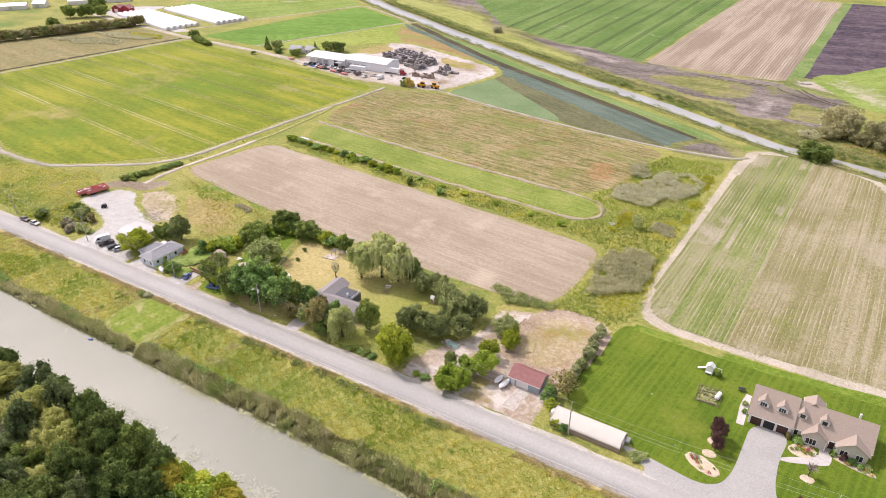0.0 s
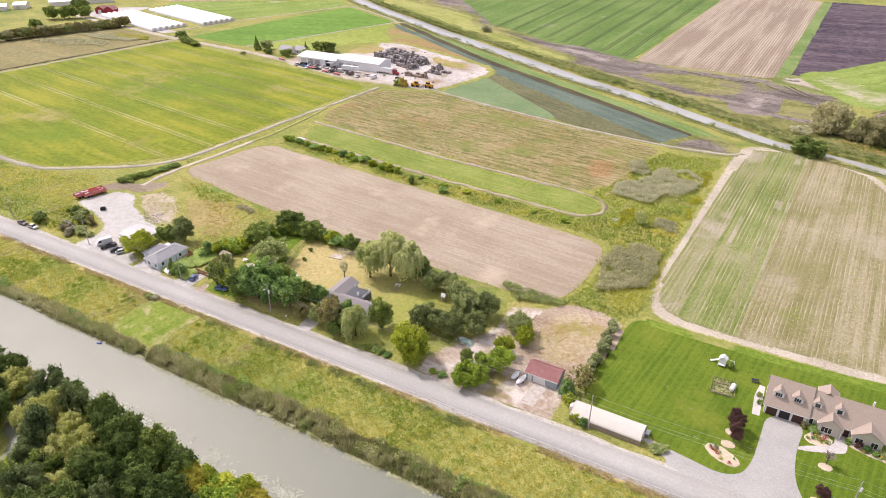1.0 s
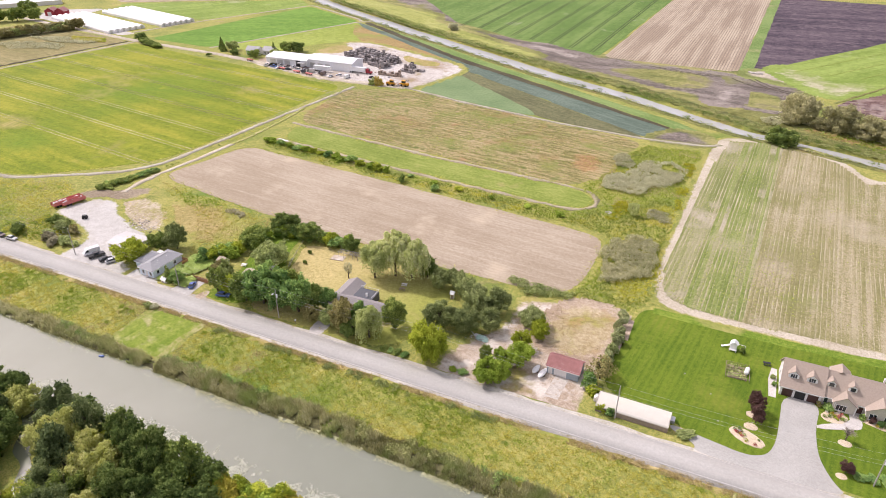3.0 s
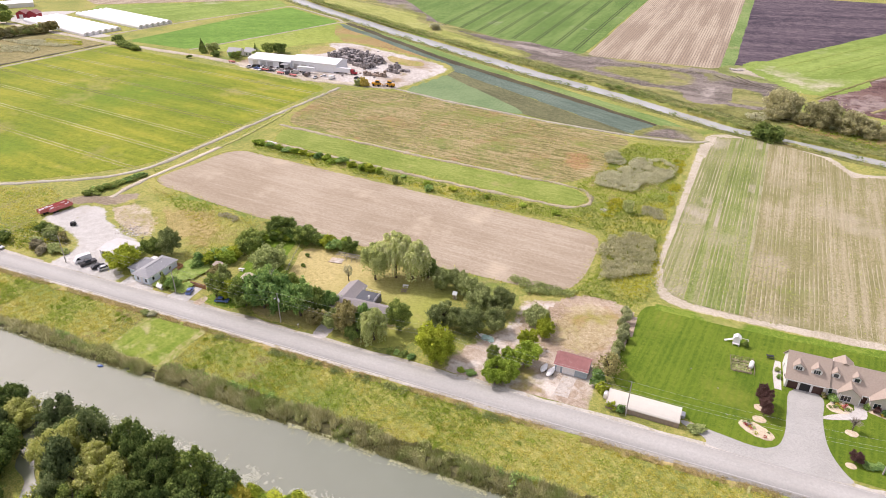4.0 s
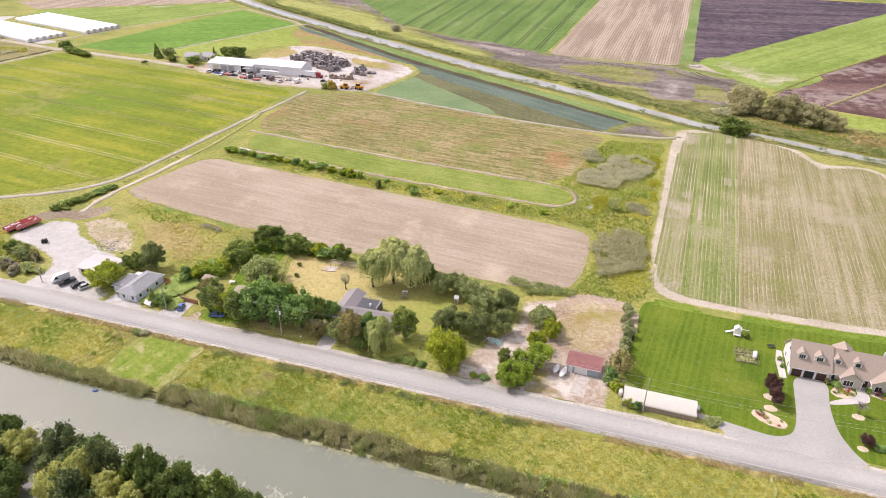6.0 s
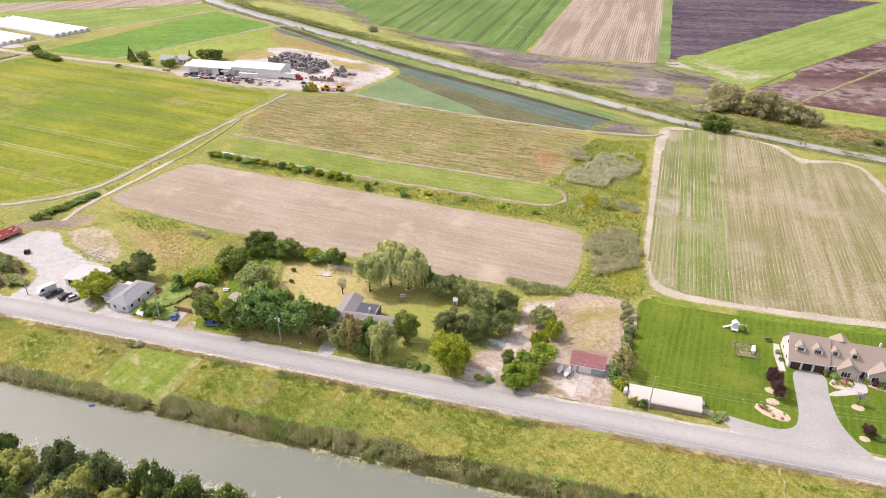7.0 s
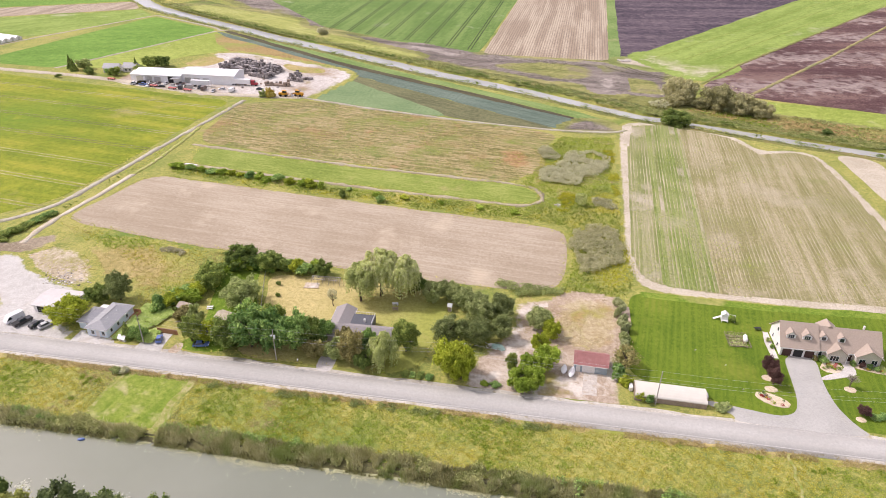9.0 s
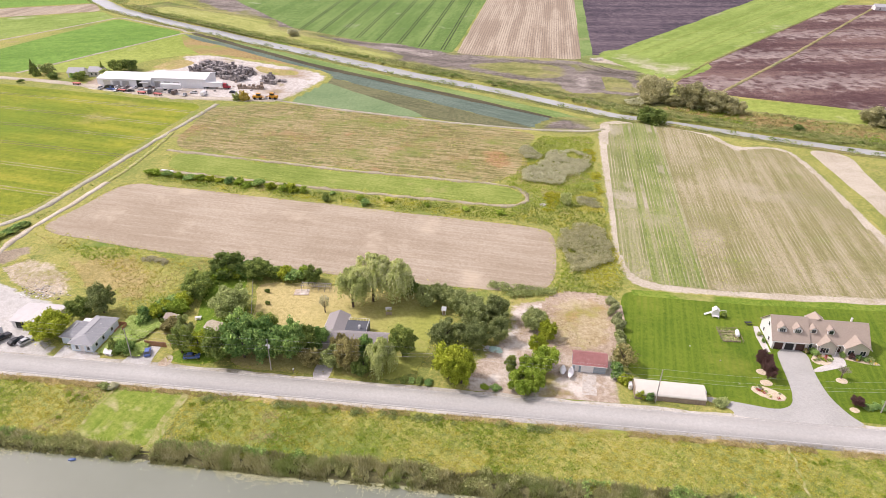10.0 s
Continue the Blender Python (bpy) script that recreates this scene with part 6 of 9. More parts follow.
# isolated weeds and darker clumps in the verge
x, y = spray(-260, 70, 87.5, 104.0, 120)
k = ~((x > -177) & (x < -153)) & (cover(x, y, 0.05, 6.5) > 0.5)
x, y = np.repeat(x[k], 26) + gr.normal(0, 0.42, k.sum() * 26), np.repeat(y[k], 26) + gr.normal(0, 0.38, k.sum() * 26)
tufts("tall_weeds", x, y, ground_z(x, y), 0.15, 0.5, 0.2, M["blade_mid"], "clumps of tall green weeds in the verge grass", seed=12, lean=0.6)
# brown stalks along the road's edge
x, y = spray(-260, 100, 103.9, 105.9, 9000)
k = cover(x, y, 0.22, 7.5) > 0.38
tufts("dry_weeds", x[k], y[k], ground_z(x[k], y[k]) + 0.05, 0.08, 0.35, 0.2, M["blade_tan"], "dry brown stalks along the road's edge", seed=13, lean=0.9)
x, y = spray(-150, -70, 30.0, 61.0, 26000)
tufts("meadow_grass", x, y, ground_z(x, y), 0.15, 0.7, 0.4, M["blade_green"], "tall green grass under the riverside wood", seed=33)
x, y = spray(-260, 70, 87.0, 104.2, 22000)
x, y = clumped(x, y, 0.3, 0.5)
k = ~((x > -176) & (x < -154) & (y > 86.9))
x, y = x[k], y[k]
tufts("tall_weeds", x, y, ground_z(x, y), 0.12, 0.42, 0.24, M["blade_mid"], "taller green weeds in the verge grass", seed=4)


def bank_band(n, lo, hi):
    """Points along the river's edge; the band thins out left of the mown patch and opens below it."""
    x, f = gr.uniform(-260, 70, n), gr.random(n)
    top = np.interp(x, [-260, -178, -172, -156, -152, -140, 70], [87.2, 87.2, 86.2, 86.2, 87.6, 88.4, 89.2]) + 1.6 * (cover(x, x * 0, 0.35, 3.0) - 0.5)
    y = lo + f * (top + hi - lo)
    k = (cover(x, y, 0.55, 4.0) > 0.22) & ~((x > -157.5) & (x < -154))
    return x[k], y[k]


x, y = bank_band(26000, 82.7, 0.0)
k = (x > -156) | (gr.random(len(x)) < 0.4)
x, y = x[k], y[k]
grow = 0.45 + 0.9 * cover(x, y, 0.16, 11.0) * np.clip((y - 82.0) / 2.6, 0.45, 1.0) * np.where(x < -170, 0.72, 1.0)
for lo_, hi_, hm in ((0.0, 0.72, 1.0), (0.72, 0.95, 1.5), (0.95, 9.0, 2.1)):
    k = (grow >= lo_) & (grow < hi_)
    tufts("reeds", x[k], y[k], ground_z(x[k], y[k]), 0.45 * hm, 1.05 * hm, 0.17, M["reed"], "dense brown-green reeds at the water's edge", seed=5 + int(hm * 10), blades=5, lean=0.28, category="reeds")
M["lf_bank"] = leaf_mat("bank_leaves", (0.22, 0.245, 0.09), (0.42, 0.445, 0.17), (0.66, 0.65, 0.32), 0.45)
# leafy brush among the reeds
x, y = bank_band(15000, 83.6, 0.6)
x, y = clumped(x, y, 0.6, 0.3, 1.0)
P = np.repeat(np.stack([x, y, ground_z(x, y) + gr.uniform(0.2, 1.1, len(x))], 1), 6, 0)
d = gr.normal(0, 1, P.shape)
d /= np.linalg.norm(d, axis=1)[:, None]
d[:, 2] = np.abs(d[:, 2])
P = P + d * np.array([0.6, 0.5, 0.7])
k = cover(P[:, 0], P[:, 1], 0.12, 12.0) > 0.55
tagged(leaf_quads(P[k], d[k], 0.24, gr, name="bank_brush", mat=M["lf_green"]), "green leafy bushes along the river bank", "brush", kind="stuff")
P, d = P[~k], d[~k]
tagged(leaf_quads(P, d, 0.24, gr, name="bank_brush", mat=M["lf_bank"]), "low leafy brush along the river bank", "brush", kind="stuff")
# low grey brush along the road's edge
x, y = spray(-150, -60, 102.6, 104.7, 900)
x, y = clumped(x, y, 0.8, 0.3, 2.0)
P = np.repeat(np.stack([x, y, ground_z(x, y) + 0.2], 1), 12, 0)
d = gr.normal(0, 1, P.shape)
d /= np.linalg.norm(d, axis=1)[:, None]
d[:, 2] = np.abs(d[:, 2])
tagged(leaf_quads(P + d * np.array([0.7, 0.6, 0.5]), d, 0.2, gr, name="verge_brush", mat=M["lf_olive"]), "low grey-olive brush along the road's edge", "brush", kind="stuff")
# lily pads
def pads(x, y, smin, smax, mat, label):
    n = len(x)
    s = gr.uniform(smin, smax, n)
    ang = np.arange(6) * np.pi / 3
    v = np.stack([x[:, None] + s[:, None] * np.cos(ang), y[:, None] + s[:, None] * np.sin(ang), np.repeat(WATER_Z + gr.uniform(0.02, 0.09, n)[:, None], 6, 1)], -1).reshape(-1, 3)
    tagged(quads("lily_pads", v, np.arange(6 * n).reshape(n, 6), mat), label, "lily pads", kind="stuff")


x, f = gr.uniform(-230, 70, 34000), gr.exponential(0.42, 34000)
y = 83.3 + 0.4 * np.sin(x * 0.11) - f * (0.5 + 1.6 * cover(x, x * 0, 0.07, 13.0))
k = (cover(x, y, 0.5, 14.0) > 0.36) & (gr.random(len(x)) < np.interp(x, [-170, -120], [0.18, 1.0]))
pads(x[k], y[k], 0.05, 0.15, M["lily_green"], "yellow-green floating pads in a thin band along the bank")
x2, y2 = spray(-185, -66, 61.5, 71.0, 42000)
k = gr.random(len(x2)) < np.clip(1.2 - np.abs(y2 - 65.8) / 3.4, 0, 1) ** 2
x2, y2 = clumped(x2[k], y2[k], 0.8, 0.25, 2.0)
pads(x2, y2, 0.05, 0.17, M["lily"], "pale floating lily pads off the wooded bank")


def in_poly(x, y, poly):
    inside = np.zeros(len(x), bool)
    p = np.array(poly)
    for (ax, ay), (bx_, by_) in zip(p, np.roll(p, -1, 0)):
        c = ((ay > y) != (by_ > y)) & (x < (bx_ - ax) * (y - ay) / (by_ - ay + 1e-12) + ax)
        inside ^= c
    return inside


# rough weeds between the fields
WEEDS = [
    [(-34, 172), (-36, 230), (-34, 318), (-60, 316), (-76, 250), (-64, 240), (-74, 226), (-150, 232), (-232, 241), (-236, 232), (-150, 222), (-58, 213), (-54, 190), (-60, 166), (-40, 166)],
    [(-252, 180), (-200, 172), (-150, 167), (-150, 164), (-175, 167), (-178, 150), (-185, 130), (-196, 145), (-205, 158), (-232, 170)],
    [(-400, 118), (-262, 118), (-262, 150), (-285, 162), (-309, 150), (-346, 149), (-400, 165)],
    [(-252, 292), (-248.5, 240), (-255, 192), (-257, 192), (-252.5, 250), (-248.5, 330)],
    [(-262, 118), (-238, 117.5), (-236, 124), (-245, 133), (-263, 136)],
]
def rim(x, y, poly):
    """Distance inside the outline, negative outside."""
    d = np.full(len(x), 1e9)
    p = np.array(poly, float)
    for (x0, y0), (x1, y1) in zip(p, np.roll(p, -1, 0)):
        dx, dy = x1 - x0, y1 - y0
        t = np.clip(((x - x0) * dx + (y - y0) * dy) / (dx * dx + dy * dy + 1e-12), 0, 1)
        d = np.minimum(d, np.hypot(x - x0 - t * dx, y - y0 - t * dy))
    return np.where(in_poly(x, y, poly), d, -d)


MIXES = [
    [("blade_tan", 0.04, 0.8), ("blade_mid", 0.44, 0.9), ("blade_deep", 0.30, 1.2), ("blade_pale", 0.12, 0.7), ("goldenrod", 0.10, 1.0)],
    [("blade_tan", 0.07, 0.6), ("blade_dry", 0.43, 0.6), ("blade_pale", 0.30, 0.7), ("blade_mid", 0.20, 1.0)],
    [("blade_tan", 0.05, 0.7), ("blade_pale", 0.42, 0.7), ("blade_mid", 0.38, 0.9), ("blade_deep", 0.10, 1.1), ("goldenrod", 0.05, 0.9)],
    [("blade_pale", 0.45, 0.7), ("blade_mid", 0.35, 0.9), ("blade_deep", 0.20, 1.2)],
    [("blade_pale", 0.25, 0.8), ("blade_mid", 0.30, 0.9), ("blade_deep", 0.25, 1.2), ("goldenrod", 0.20, 1.0)],
]
for i, poly in enumerate(WEEDS):
    p = np.array(poly)
    area = 0.5 * abs(np.dot(p[:, 0], np.roll(p[:, 1], 1)) - np.dot(p[:, 1], np.roll(p[:, 0], 1)))
    n = int(area * (5.4 if i == 0 else 4.0 if i != 2 else 2.6))
    x, y = spray(p[:, 0].min() - 2, p[:, 0].max() + 4, p[:, 1].min() - 2, p[:, 1].max() + 2, n * 3)
    k = rim(x, y, poly) + 3.0 * (cover(x, y, 0.12, i + 20.0) - 0.5) + gr.normal(0, 0.8, len(x)) > 0.4
    k &= y > 116.2
    x, y = x[k][:n], y[k][:n]
    meadow(x, y, np.zeros(len(x)), MIXES[i], 20.0 + i, 0.1, 0.62, 0.26, "rough grass and goldenrod between the fields", blades=3, lean=0.9, grain=0.05)
# weeds creeping over the edges of yards and fields
ex = []
for o in EDGES:
    o = o[o[:, 1] < 260]
    if len(o):
        q = np.repeat(o, 7, 0) + gr.normal(0, 0.9, (len(o) * 7, 2))
        ex.append(q[(q[:, 1] > 116.5)])
ex = np.concatenate(ex)
ex = ex[~((ex[:, 0] > -46) & (ex[:, 1] > 160))]
ex = ex[~in_poly(ex[:, 0], ex[:, 1], FIELD_R) & (cover(ex[:, 0], ex[:, 1], 0.25, 3.5) > 0.4)]
tufts("edge_weeds", ex[:, 0], ex[:, 1], np.zeros(len(ex)) + 0.04, 0.05, 0.3, 0.32, M["blade"], "weeds creeping over the edges of yards and fields", seed=95)
M["weed_dry"] = leaf_mat("dry_weed_blades", (0.36, 0.28, 0.13), (0.52, 0.42, 0.20), (0.68, 0.58, 0.33), 0.45)
# weeds in the overgrown field, in loose rows
WF = [(-242, 284), (-246, 332), (-215, 347), (-161, 339), (-110, 325), (-77, 320), (-64, 316), (-79, 254), (-150, 261), (-235, 274)]
x, y = spray(-246, -64, 254, 347, 26000)
k = in_poly(x, y, WF) & (gr.random(len(x)) < 0.25 + 0.75 * (np.sin((y + 0.114 * x) * 2 * np.pi / 4.6 + 5 * cover(x, y, 0.03, 6.0)) > 0))
x, y = clumped(x[k], y[k], 0.8, 0.0, 0.3)
tufts("field_weeds", x, y, np.zeros(len(x)) + 0.03, 0.03, 0.16, 0.3, M["weed_dry"], "dry brown weeds in loose rows", seed=80, blades=3, lean=2.2)
x, y = spray(-246, -64, 254, 347, 12000)
k = in_poly(x, y, WF)
x, y = clumped(x[k], y[k], 0.7, 0.1, 2.3)
tufts("field_weeds", x, y, np.zeros(len(x)) + 0.03, 0.03, 0.18, 0.3, M["blade_mid"], "green weeds spreading through the overgrown field", seed=81, blades=3, lean=2.0)
# dry weeds over the waste ground behind the parking lot
for poly, dens, sd_ in (([(-230, 162), (-214, 169), (-199, 166), (-186, 154), (-189, 142), (-202, 147), (-217, 150), (-232, 160)], 1.6, 96), ([(-246, 155), (-242, 163), (-230, 164), (-216, 152), (-214, 146), (-226, 148), (-238, 150)], 0.9, 97)):
    p = np.array(poly)
    n = int(dens * 1100)
    x, y = spray(p[:, 0].min(), p[:, 0].max(), p[:, 1].min(), p[:, 1].max(), n)
    k = in_poly(x, y, poly)
    x, y = clumped(x[k], y[k], 0.6, -0.3, 4.0)
    tufts("dry_weeds", x, y, np.zeros(len(x)) + 0.05, 0.05, 0.22, 0.24, M["blade_dry"], "dry tan weeds on waste ground", seed=sd_)
# thickets of grey-green brush
THICKETS = [
    ([(-55.3, 207), (-46.5, 215), (-40, 214.6), (-36.6, 208), (-36.5, 195), (-38, 188), (-44, 183.5), (-47, 178.5), (-52.5, 178), (-54, 188), (-56, 195)], 2.2, "lf_greyolive"),
    ([(-71.3, 288), (-68.8, 297.7), (-64.6, 295.5), (-60.4, 288.3), (-63, 281.8), (-68.5, 282.3)], 1.8, "lf_grey"),
    ([(-69.4, 263), (-65.7, 270.6), (-60.4, 275), (-57.7, 286.5), (-53.5, 292.5), (-45, 296), (-41, 289), (-35.5, 288), (-38.3, 275.4), (-42.7, 265.8), (-49, 264.7), (-52, 253.4), (-58, 252.3), (-64, 253), (-68, 255)], 2.3, "lf_grey"),
    ([(-46, 239.5), (-38, 241.4), (-37.4, 232.5), (-44.5, 231.5)], 1.4, "lf_grey"),
    ([(-80, 165), (-72, 162), (-58, 164), (-57, 167), (-70, 168.5), (-80, 168)], 1.8, "lf_olive"),
    ([(-204, 170), (-193, 170.5), (-189, 164), (-199, 166)], 1.3, "lf_greybrown"),
    ([(-38.5, 300), (-34.5, 302), (-34.5, 280), (-37, 280)], 1.1, "goldenrod"),
    ([(-60, 238), (-57, 246), (-51, 242), (-55, 228), (-59, 226)], 1.0, "goldenrod"),
    ([(-37.5, 270), (-35, 270), (-35.5, 246), (-38, 248)], 1.1, "goldenrod"),
]
M["lf_greybrown"] = leaf_mat("leaf_grey_brown", (0.30, 0.285, 0.175), (0.53, 0.50, 0.325), (0.72, 0.69, 0.50), 0.45)
M["lf_greyolive"] = leaf_mat("leaf_grey_olive_pale", (0.36, 0.36, 0.195), (0.62, 0.60, 0.36), (0.80, 0.77, 0.55), 0.48)
for i, (poly, h, mt) in enumerate(THICKETS):
    p = np.array(poly)
    area = 0.5 * abs(np.dot(p[:, 0], np.roll(p[:, 1], 1)) - np.dot(p[:, 1], np.roll(p[:, 0], 1)))
    n = int(area * (2.1 if mt != "goldenrod" else 1.0))
    x, y = spray(p[:, 0].min() - 3, p[:, 0].max() + 3, p[:, 1].min() - 3, p[:, 1].max() + 3, n * 5)
    # ragged outline, and loose bands across it
    k = (rim(x, y, poly) + 3.5 * (cover(x * 0.6, y, 0.3, i + 31.0) - 0.5) > 0) & (cover(x * 0.35, y, 0.32, i + 32.0) + 0.35 * cover(x, y, 0.8, i + 33.0) > (0.24 if i == 0 else 0.4))
    x, y = x[k][:n], y[k][:n]
    q = 22
    C = np.repeat(np.stack([x, y, gr.uniform(0.3, 1.0, len(x)) * h * 0.55 * (0.6 + 0.7 * cover(x, y, 0.25, i + 34.0))], 1), q, 0)
    d = gr.normal(0, 1, C.shape)
    d /= np.linalg.norm(d, axis=1)[:, None]
    d[:, 2] = np.abs(d[:, 2])
    tagged(leaf_quads(C + d * np.array([0.75, 0.75, h * 0.4]), d, 0.25, gr, name="brush_thicket", mat=M[mt]), "stand of yellow goldenrod" if mt == "goldenrod" else "thicket of grey-green brush", "goldenrod" if mt == "goldenrod" else "brush", kind="stuff")

# row crop: low leafy ridges over pale soil
RD = np.array([0.06, 1.0])
RD /= np.linalg.norm(RD)
RN = np.array([RD[1], -RD[0]])
row_field = [o for o in bpy.data.objects if o.name.startswith("row_field") and "patchy" in o.get("label", "")][0]
M["ridge"] = surf("row_crop_ridge", [(0.1, (0.225, 0.21, 0.085)), (0.45, (0.285, 0.26, 0.12)), (0.7, (0.345, 0.30, 0.17)), (0.95, (0.42, 0.365, 0.24))], 0.03, 0.9, 0.5,
                  tint=[(0.022, (0.43, 0.37, 0.26), 0.54, 0.68), (0.017, (0.235, 0.225, 0.09), 0.50, 0.62), (0.04, (0.235, 0.245, 0.085), 0.56, 0.70)], streak=(85, 0.012, 0.35, 0.9), bump=0.9, bscale=2.5)
M["ridge_green"] = surf("row_crop_ridge_green", [(0.1, (0.155, 0.20, 0.048)), (0.5, (0.22, 0.272, 0.075)), (0.9, (0.32, 0.325, 0.14))], 0.03, 0.9, 0.5, tint=[(0.03, (0.37, 0.345, 0.21), 0.60, 0.74)], streak=(86, 0.012, 0.35, 0.7), bump=0.9, bscale=2.5)
M["ridge_mixed"] = surf("row_crop_ridge_mixed", [(0.1, (0.18, 0.21, 0.065)), (0.5, (0.25, 0.268, 0.10)), (0.9, (0.35, 0.33, 0.185))], 0.03, 0.9, 0.5, tint=[(0.028, (0.43, 0.38, 0.28), 0.54, 0.66)], streak=(86, 0.012, 0.35, 0.8), bump=0.9, bscale=2.5)
LP = []
for i in range(-20, 88):
    o = np.array([-36.0, 172.0]) + RN * (i * 1.4)
    s = np.arange(0, 178, 1.1)
    c = o + RD * s[:, None]
    wobble = 0.04 * np.sin(s * 0.15 + i)
    c = c + RN * wobble[:, None]
    ok = in_poly(c[:, 0], c[:, 1], FIELD_R)
    w = np.clip(gr.choice([0.50, 0.58, 0.64, 0.66, 0.68]) + gr.normal(0, 0.06, len(s)) + 0.22 * (cover(c[:, 0], c[:, 1], 0.15, 8.5) - 0.5), 0.3, 0.72)
    # patchy stand: thinner on a broad dry belt and in pale spots
    den = 0.3 + 1.1 * (cover(c[:, 0], c[:, 1], 0.04, 7.0) - 0.2) + 0.5 * (cover(c[:, 0], c[:, 1], 0.3, 8.0) - 0.5)
    h = np.clip(0.06 + 0.09 * den + gr.normal(0, 0.02, len(s)), 0.02, 0.25)
    a = np.c_[c - RN * w[:, None], np.full(len(s), 0.06)]
    t = np.c_[c, 0.05 + h]
    b = np.c_[c + RN * w[:, None], np.full(len(s), 0.06)]
    m_ = len(s)
    Fc = []
    for j in np.nonzero(ok[:-1] & ok[1:])[0]:
        Fc += [(j, j + 1, m_ + j + 1, m_ + j), (m_ + j, m_ + j + 1, 2 * m_ + j + 1, 2 * m_ + j)]
    if Fc:
        quads("crop_row", np.concatenate([a, t, b]), Fc, M["ridge_mixed"] if i < 8 or i in (10, 17, 18, 20) else M["ridge_green"] if i < 17 or i == 19 else M["ridge"], row_field)
    for rep in range(2):
        kk = ok & (gr.random(m_) < 0.06 + 0.34 * np.clip(den, 0, 1) * (c[:, 0] < 2 + 8 * np.sin(c[:, 1] * 0.04)))
        q = c[kk] + RN * gr.normal(0, 0.35, (kk.sum(), 1)) + RD * gr.uniform(-0.6, 0.6, (kk.sum(), 1))
        LP.append(np.c_[q, 0.06 + h[kk] * gr.uniform(0.6, 1.0, kk.sum())])
LP = np.concatenate(LP)
tagged(leaf_quads(LP, np.tile((0, 0, 1.0), (len(LP), 1)), 0.42, gr, name="crop_leaves", mat=M["crop_leaf"], jitter=0.25), "leaves of the row crop", "crop", kind="stuff")
M["tram"] = surf("wheel_line_soil", [(0.2, (0.12, 0.13, 0.04)), (0.5, (0.17, 0.18, 0.06)), (0.8, (0.36, 0.34, 0.17))], 0.02, 0.3, 0.7)
M["tram_pale"] = surf("wheel_line_dry", [(0.2, (0.19, 0.20, 0.05)), (0.5, (0.28, 0.28, 0.09)), (0.8, (0.42, 0.39, 0.20))], 0.02, 0.3, 0.7)
# wheel lines through the soybean and the far green field
for i in range(7):
    y0 = 190 + i * 22.5
    for off in (-1.2, 1.2):
        xa = -481 + 1.0 * i * (-1) if i < 7 else -478
        pts = [(xa, y0 + 31 + off), (-262 + i * 1.3, y0 + off)]
        lane("wheel_line", pts, 0.8, M["tram_pale"] if i < 3 else M["tram"], 0.05, "narrow wheel line through the crop", "wheel line", 0.1)
for i in range(8):
    x0 = -133 - i * 18.5
    for off in (-1.2, 1.2):
        y0 = 494 + (i + 0.5) * 7.4
        lane("wheel_line", [(x0 + off, y0 + 3), (x0 + 8 - i * 2 + off, 850)], 0.9, M["line_green"], 0.09, "dark wheel line through the far green field", "wheel line", 0.1)
# brush along the canal banks
cs = []
for (ax, ay), (bx_, by_) in zip(CANAL[:-1], CANAL[1:]):
    L = math.hypot(bx_ - ax, by_ - ay)
    tx, ty = (bx_ - ax) / L, (by_ - ay) / L
    for side, lo, hi, dens in ((1, 8.6, 10.6, 2.6), (1, 10.5, 21.0, 3.6), (-1, 9.6, 13.5, 1.3)):
        n = int(L * dens)
        s, o = gr.uniform(0, L, n), gr.uniform(lo, hi, n) * side - side * 11.0 * (1 - np.interp(ax, [-450, -120, -20], [1.0, 0.86, 0.66]))
        cs.append(np.stack([ax + tx * s - ty * o, ay + ty * s + tx * o, gr.uniform(0.1, 0.9, n)], 1))
C = np.concatenate(cs)
w = cover(C[:, 0], C[:, 1], 0.10, 9.0) + 0.5 * cover(C[:, 0], C[:, 1], 0.3, 9.5)
C = np.repeat(C[w > 0.5], 8, 0)
C[:, 2] *= 0.45
d = gr.normal(0, 1, C.shape)
d /= np.linalg.norm(d, axis=1)[:, None]
d[:, 2] = np.abs(d[:, 2])
pick = 0.6 * cover(C[:, 0], C[:, 1], 0.06, 41.0) + 0.4 * gr.random(len(C)) < 0.45
# dark shrubs in a broken row right at the water
cs = []
for (ax, ay), (bx_, by_) in zip(CANAL[3:-1], CANAL[4:]):
    L = math.hypot(bx_ - ax, by_ - ay)
    tx, ty = (bx_ - ax) / L, (by_ - ay) / L
    for side, dens in ((1, 0.62), (-1, 0.14)):
        n = int(L * dens)
        s, o = gr.uniform(0, L, n), side * gr.uniform(9.3, 12.5, n) - side * 11.0 * (1 - np.interp(ax, [-450, -120, -20], [1.0, 0.86, 0.66]))
        cs.append(np.stack([ax + tx * s - ty * o, ay + ty * s + tx * o, gr.uniform(0.2, 1.0, n)], 1))
D = np.concatenate(cs)
D = D[cover(D[:, 0], D[:, 1], 0.09, 63.0) > 0.36]
D = np.repeat(D, 46, 0)
e = gr.normal(0, 1, D.shape)
e /= np.linalg.norm(e, axis=1)[:, None]
e[:, 2] = np.abs(e[:, 2])
tagged(leaf_quads(D + e * np.array([1.5, 1.3, 1.1]), e, 0.34, gr, name="canal_shrubs", mat=M["lf_dark"]), "dark green shrubs at the edge of the canal", "shrubs", kind="stuff")
tagged(leaf_quads(C[pick] + d[pick] * np.array([1.6, 1.3, 0.6]), d[pick], 0.42, gr, name="canal_brush", mat=M["lf_olive"]), "green brush along the canal banks", "brush", kind="stuff")
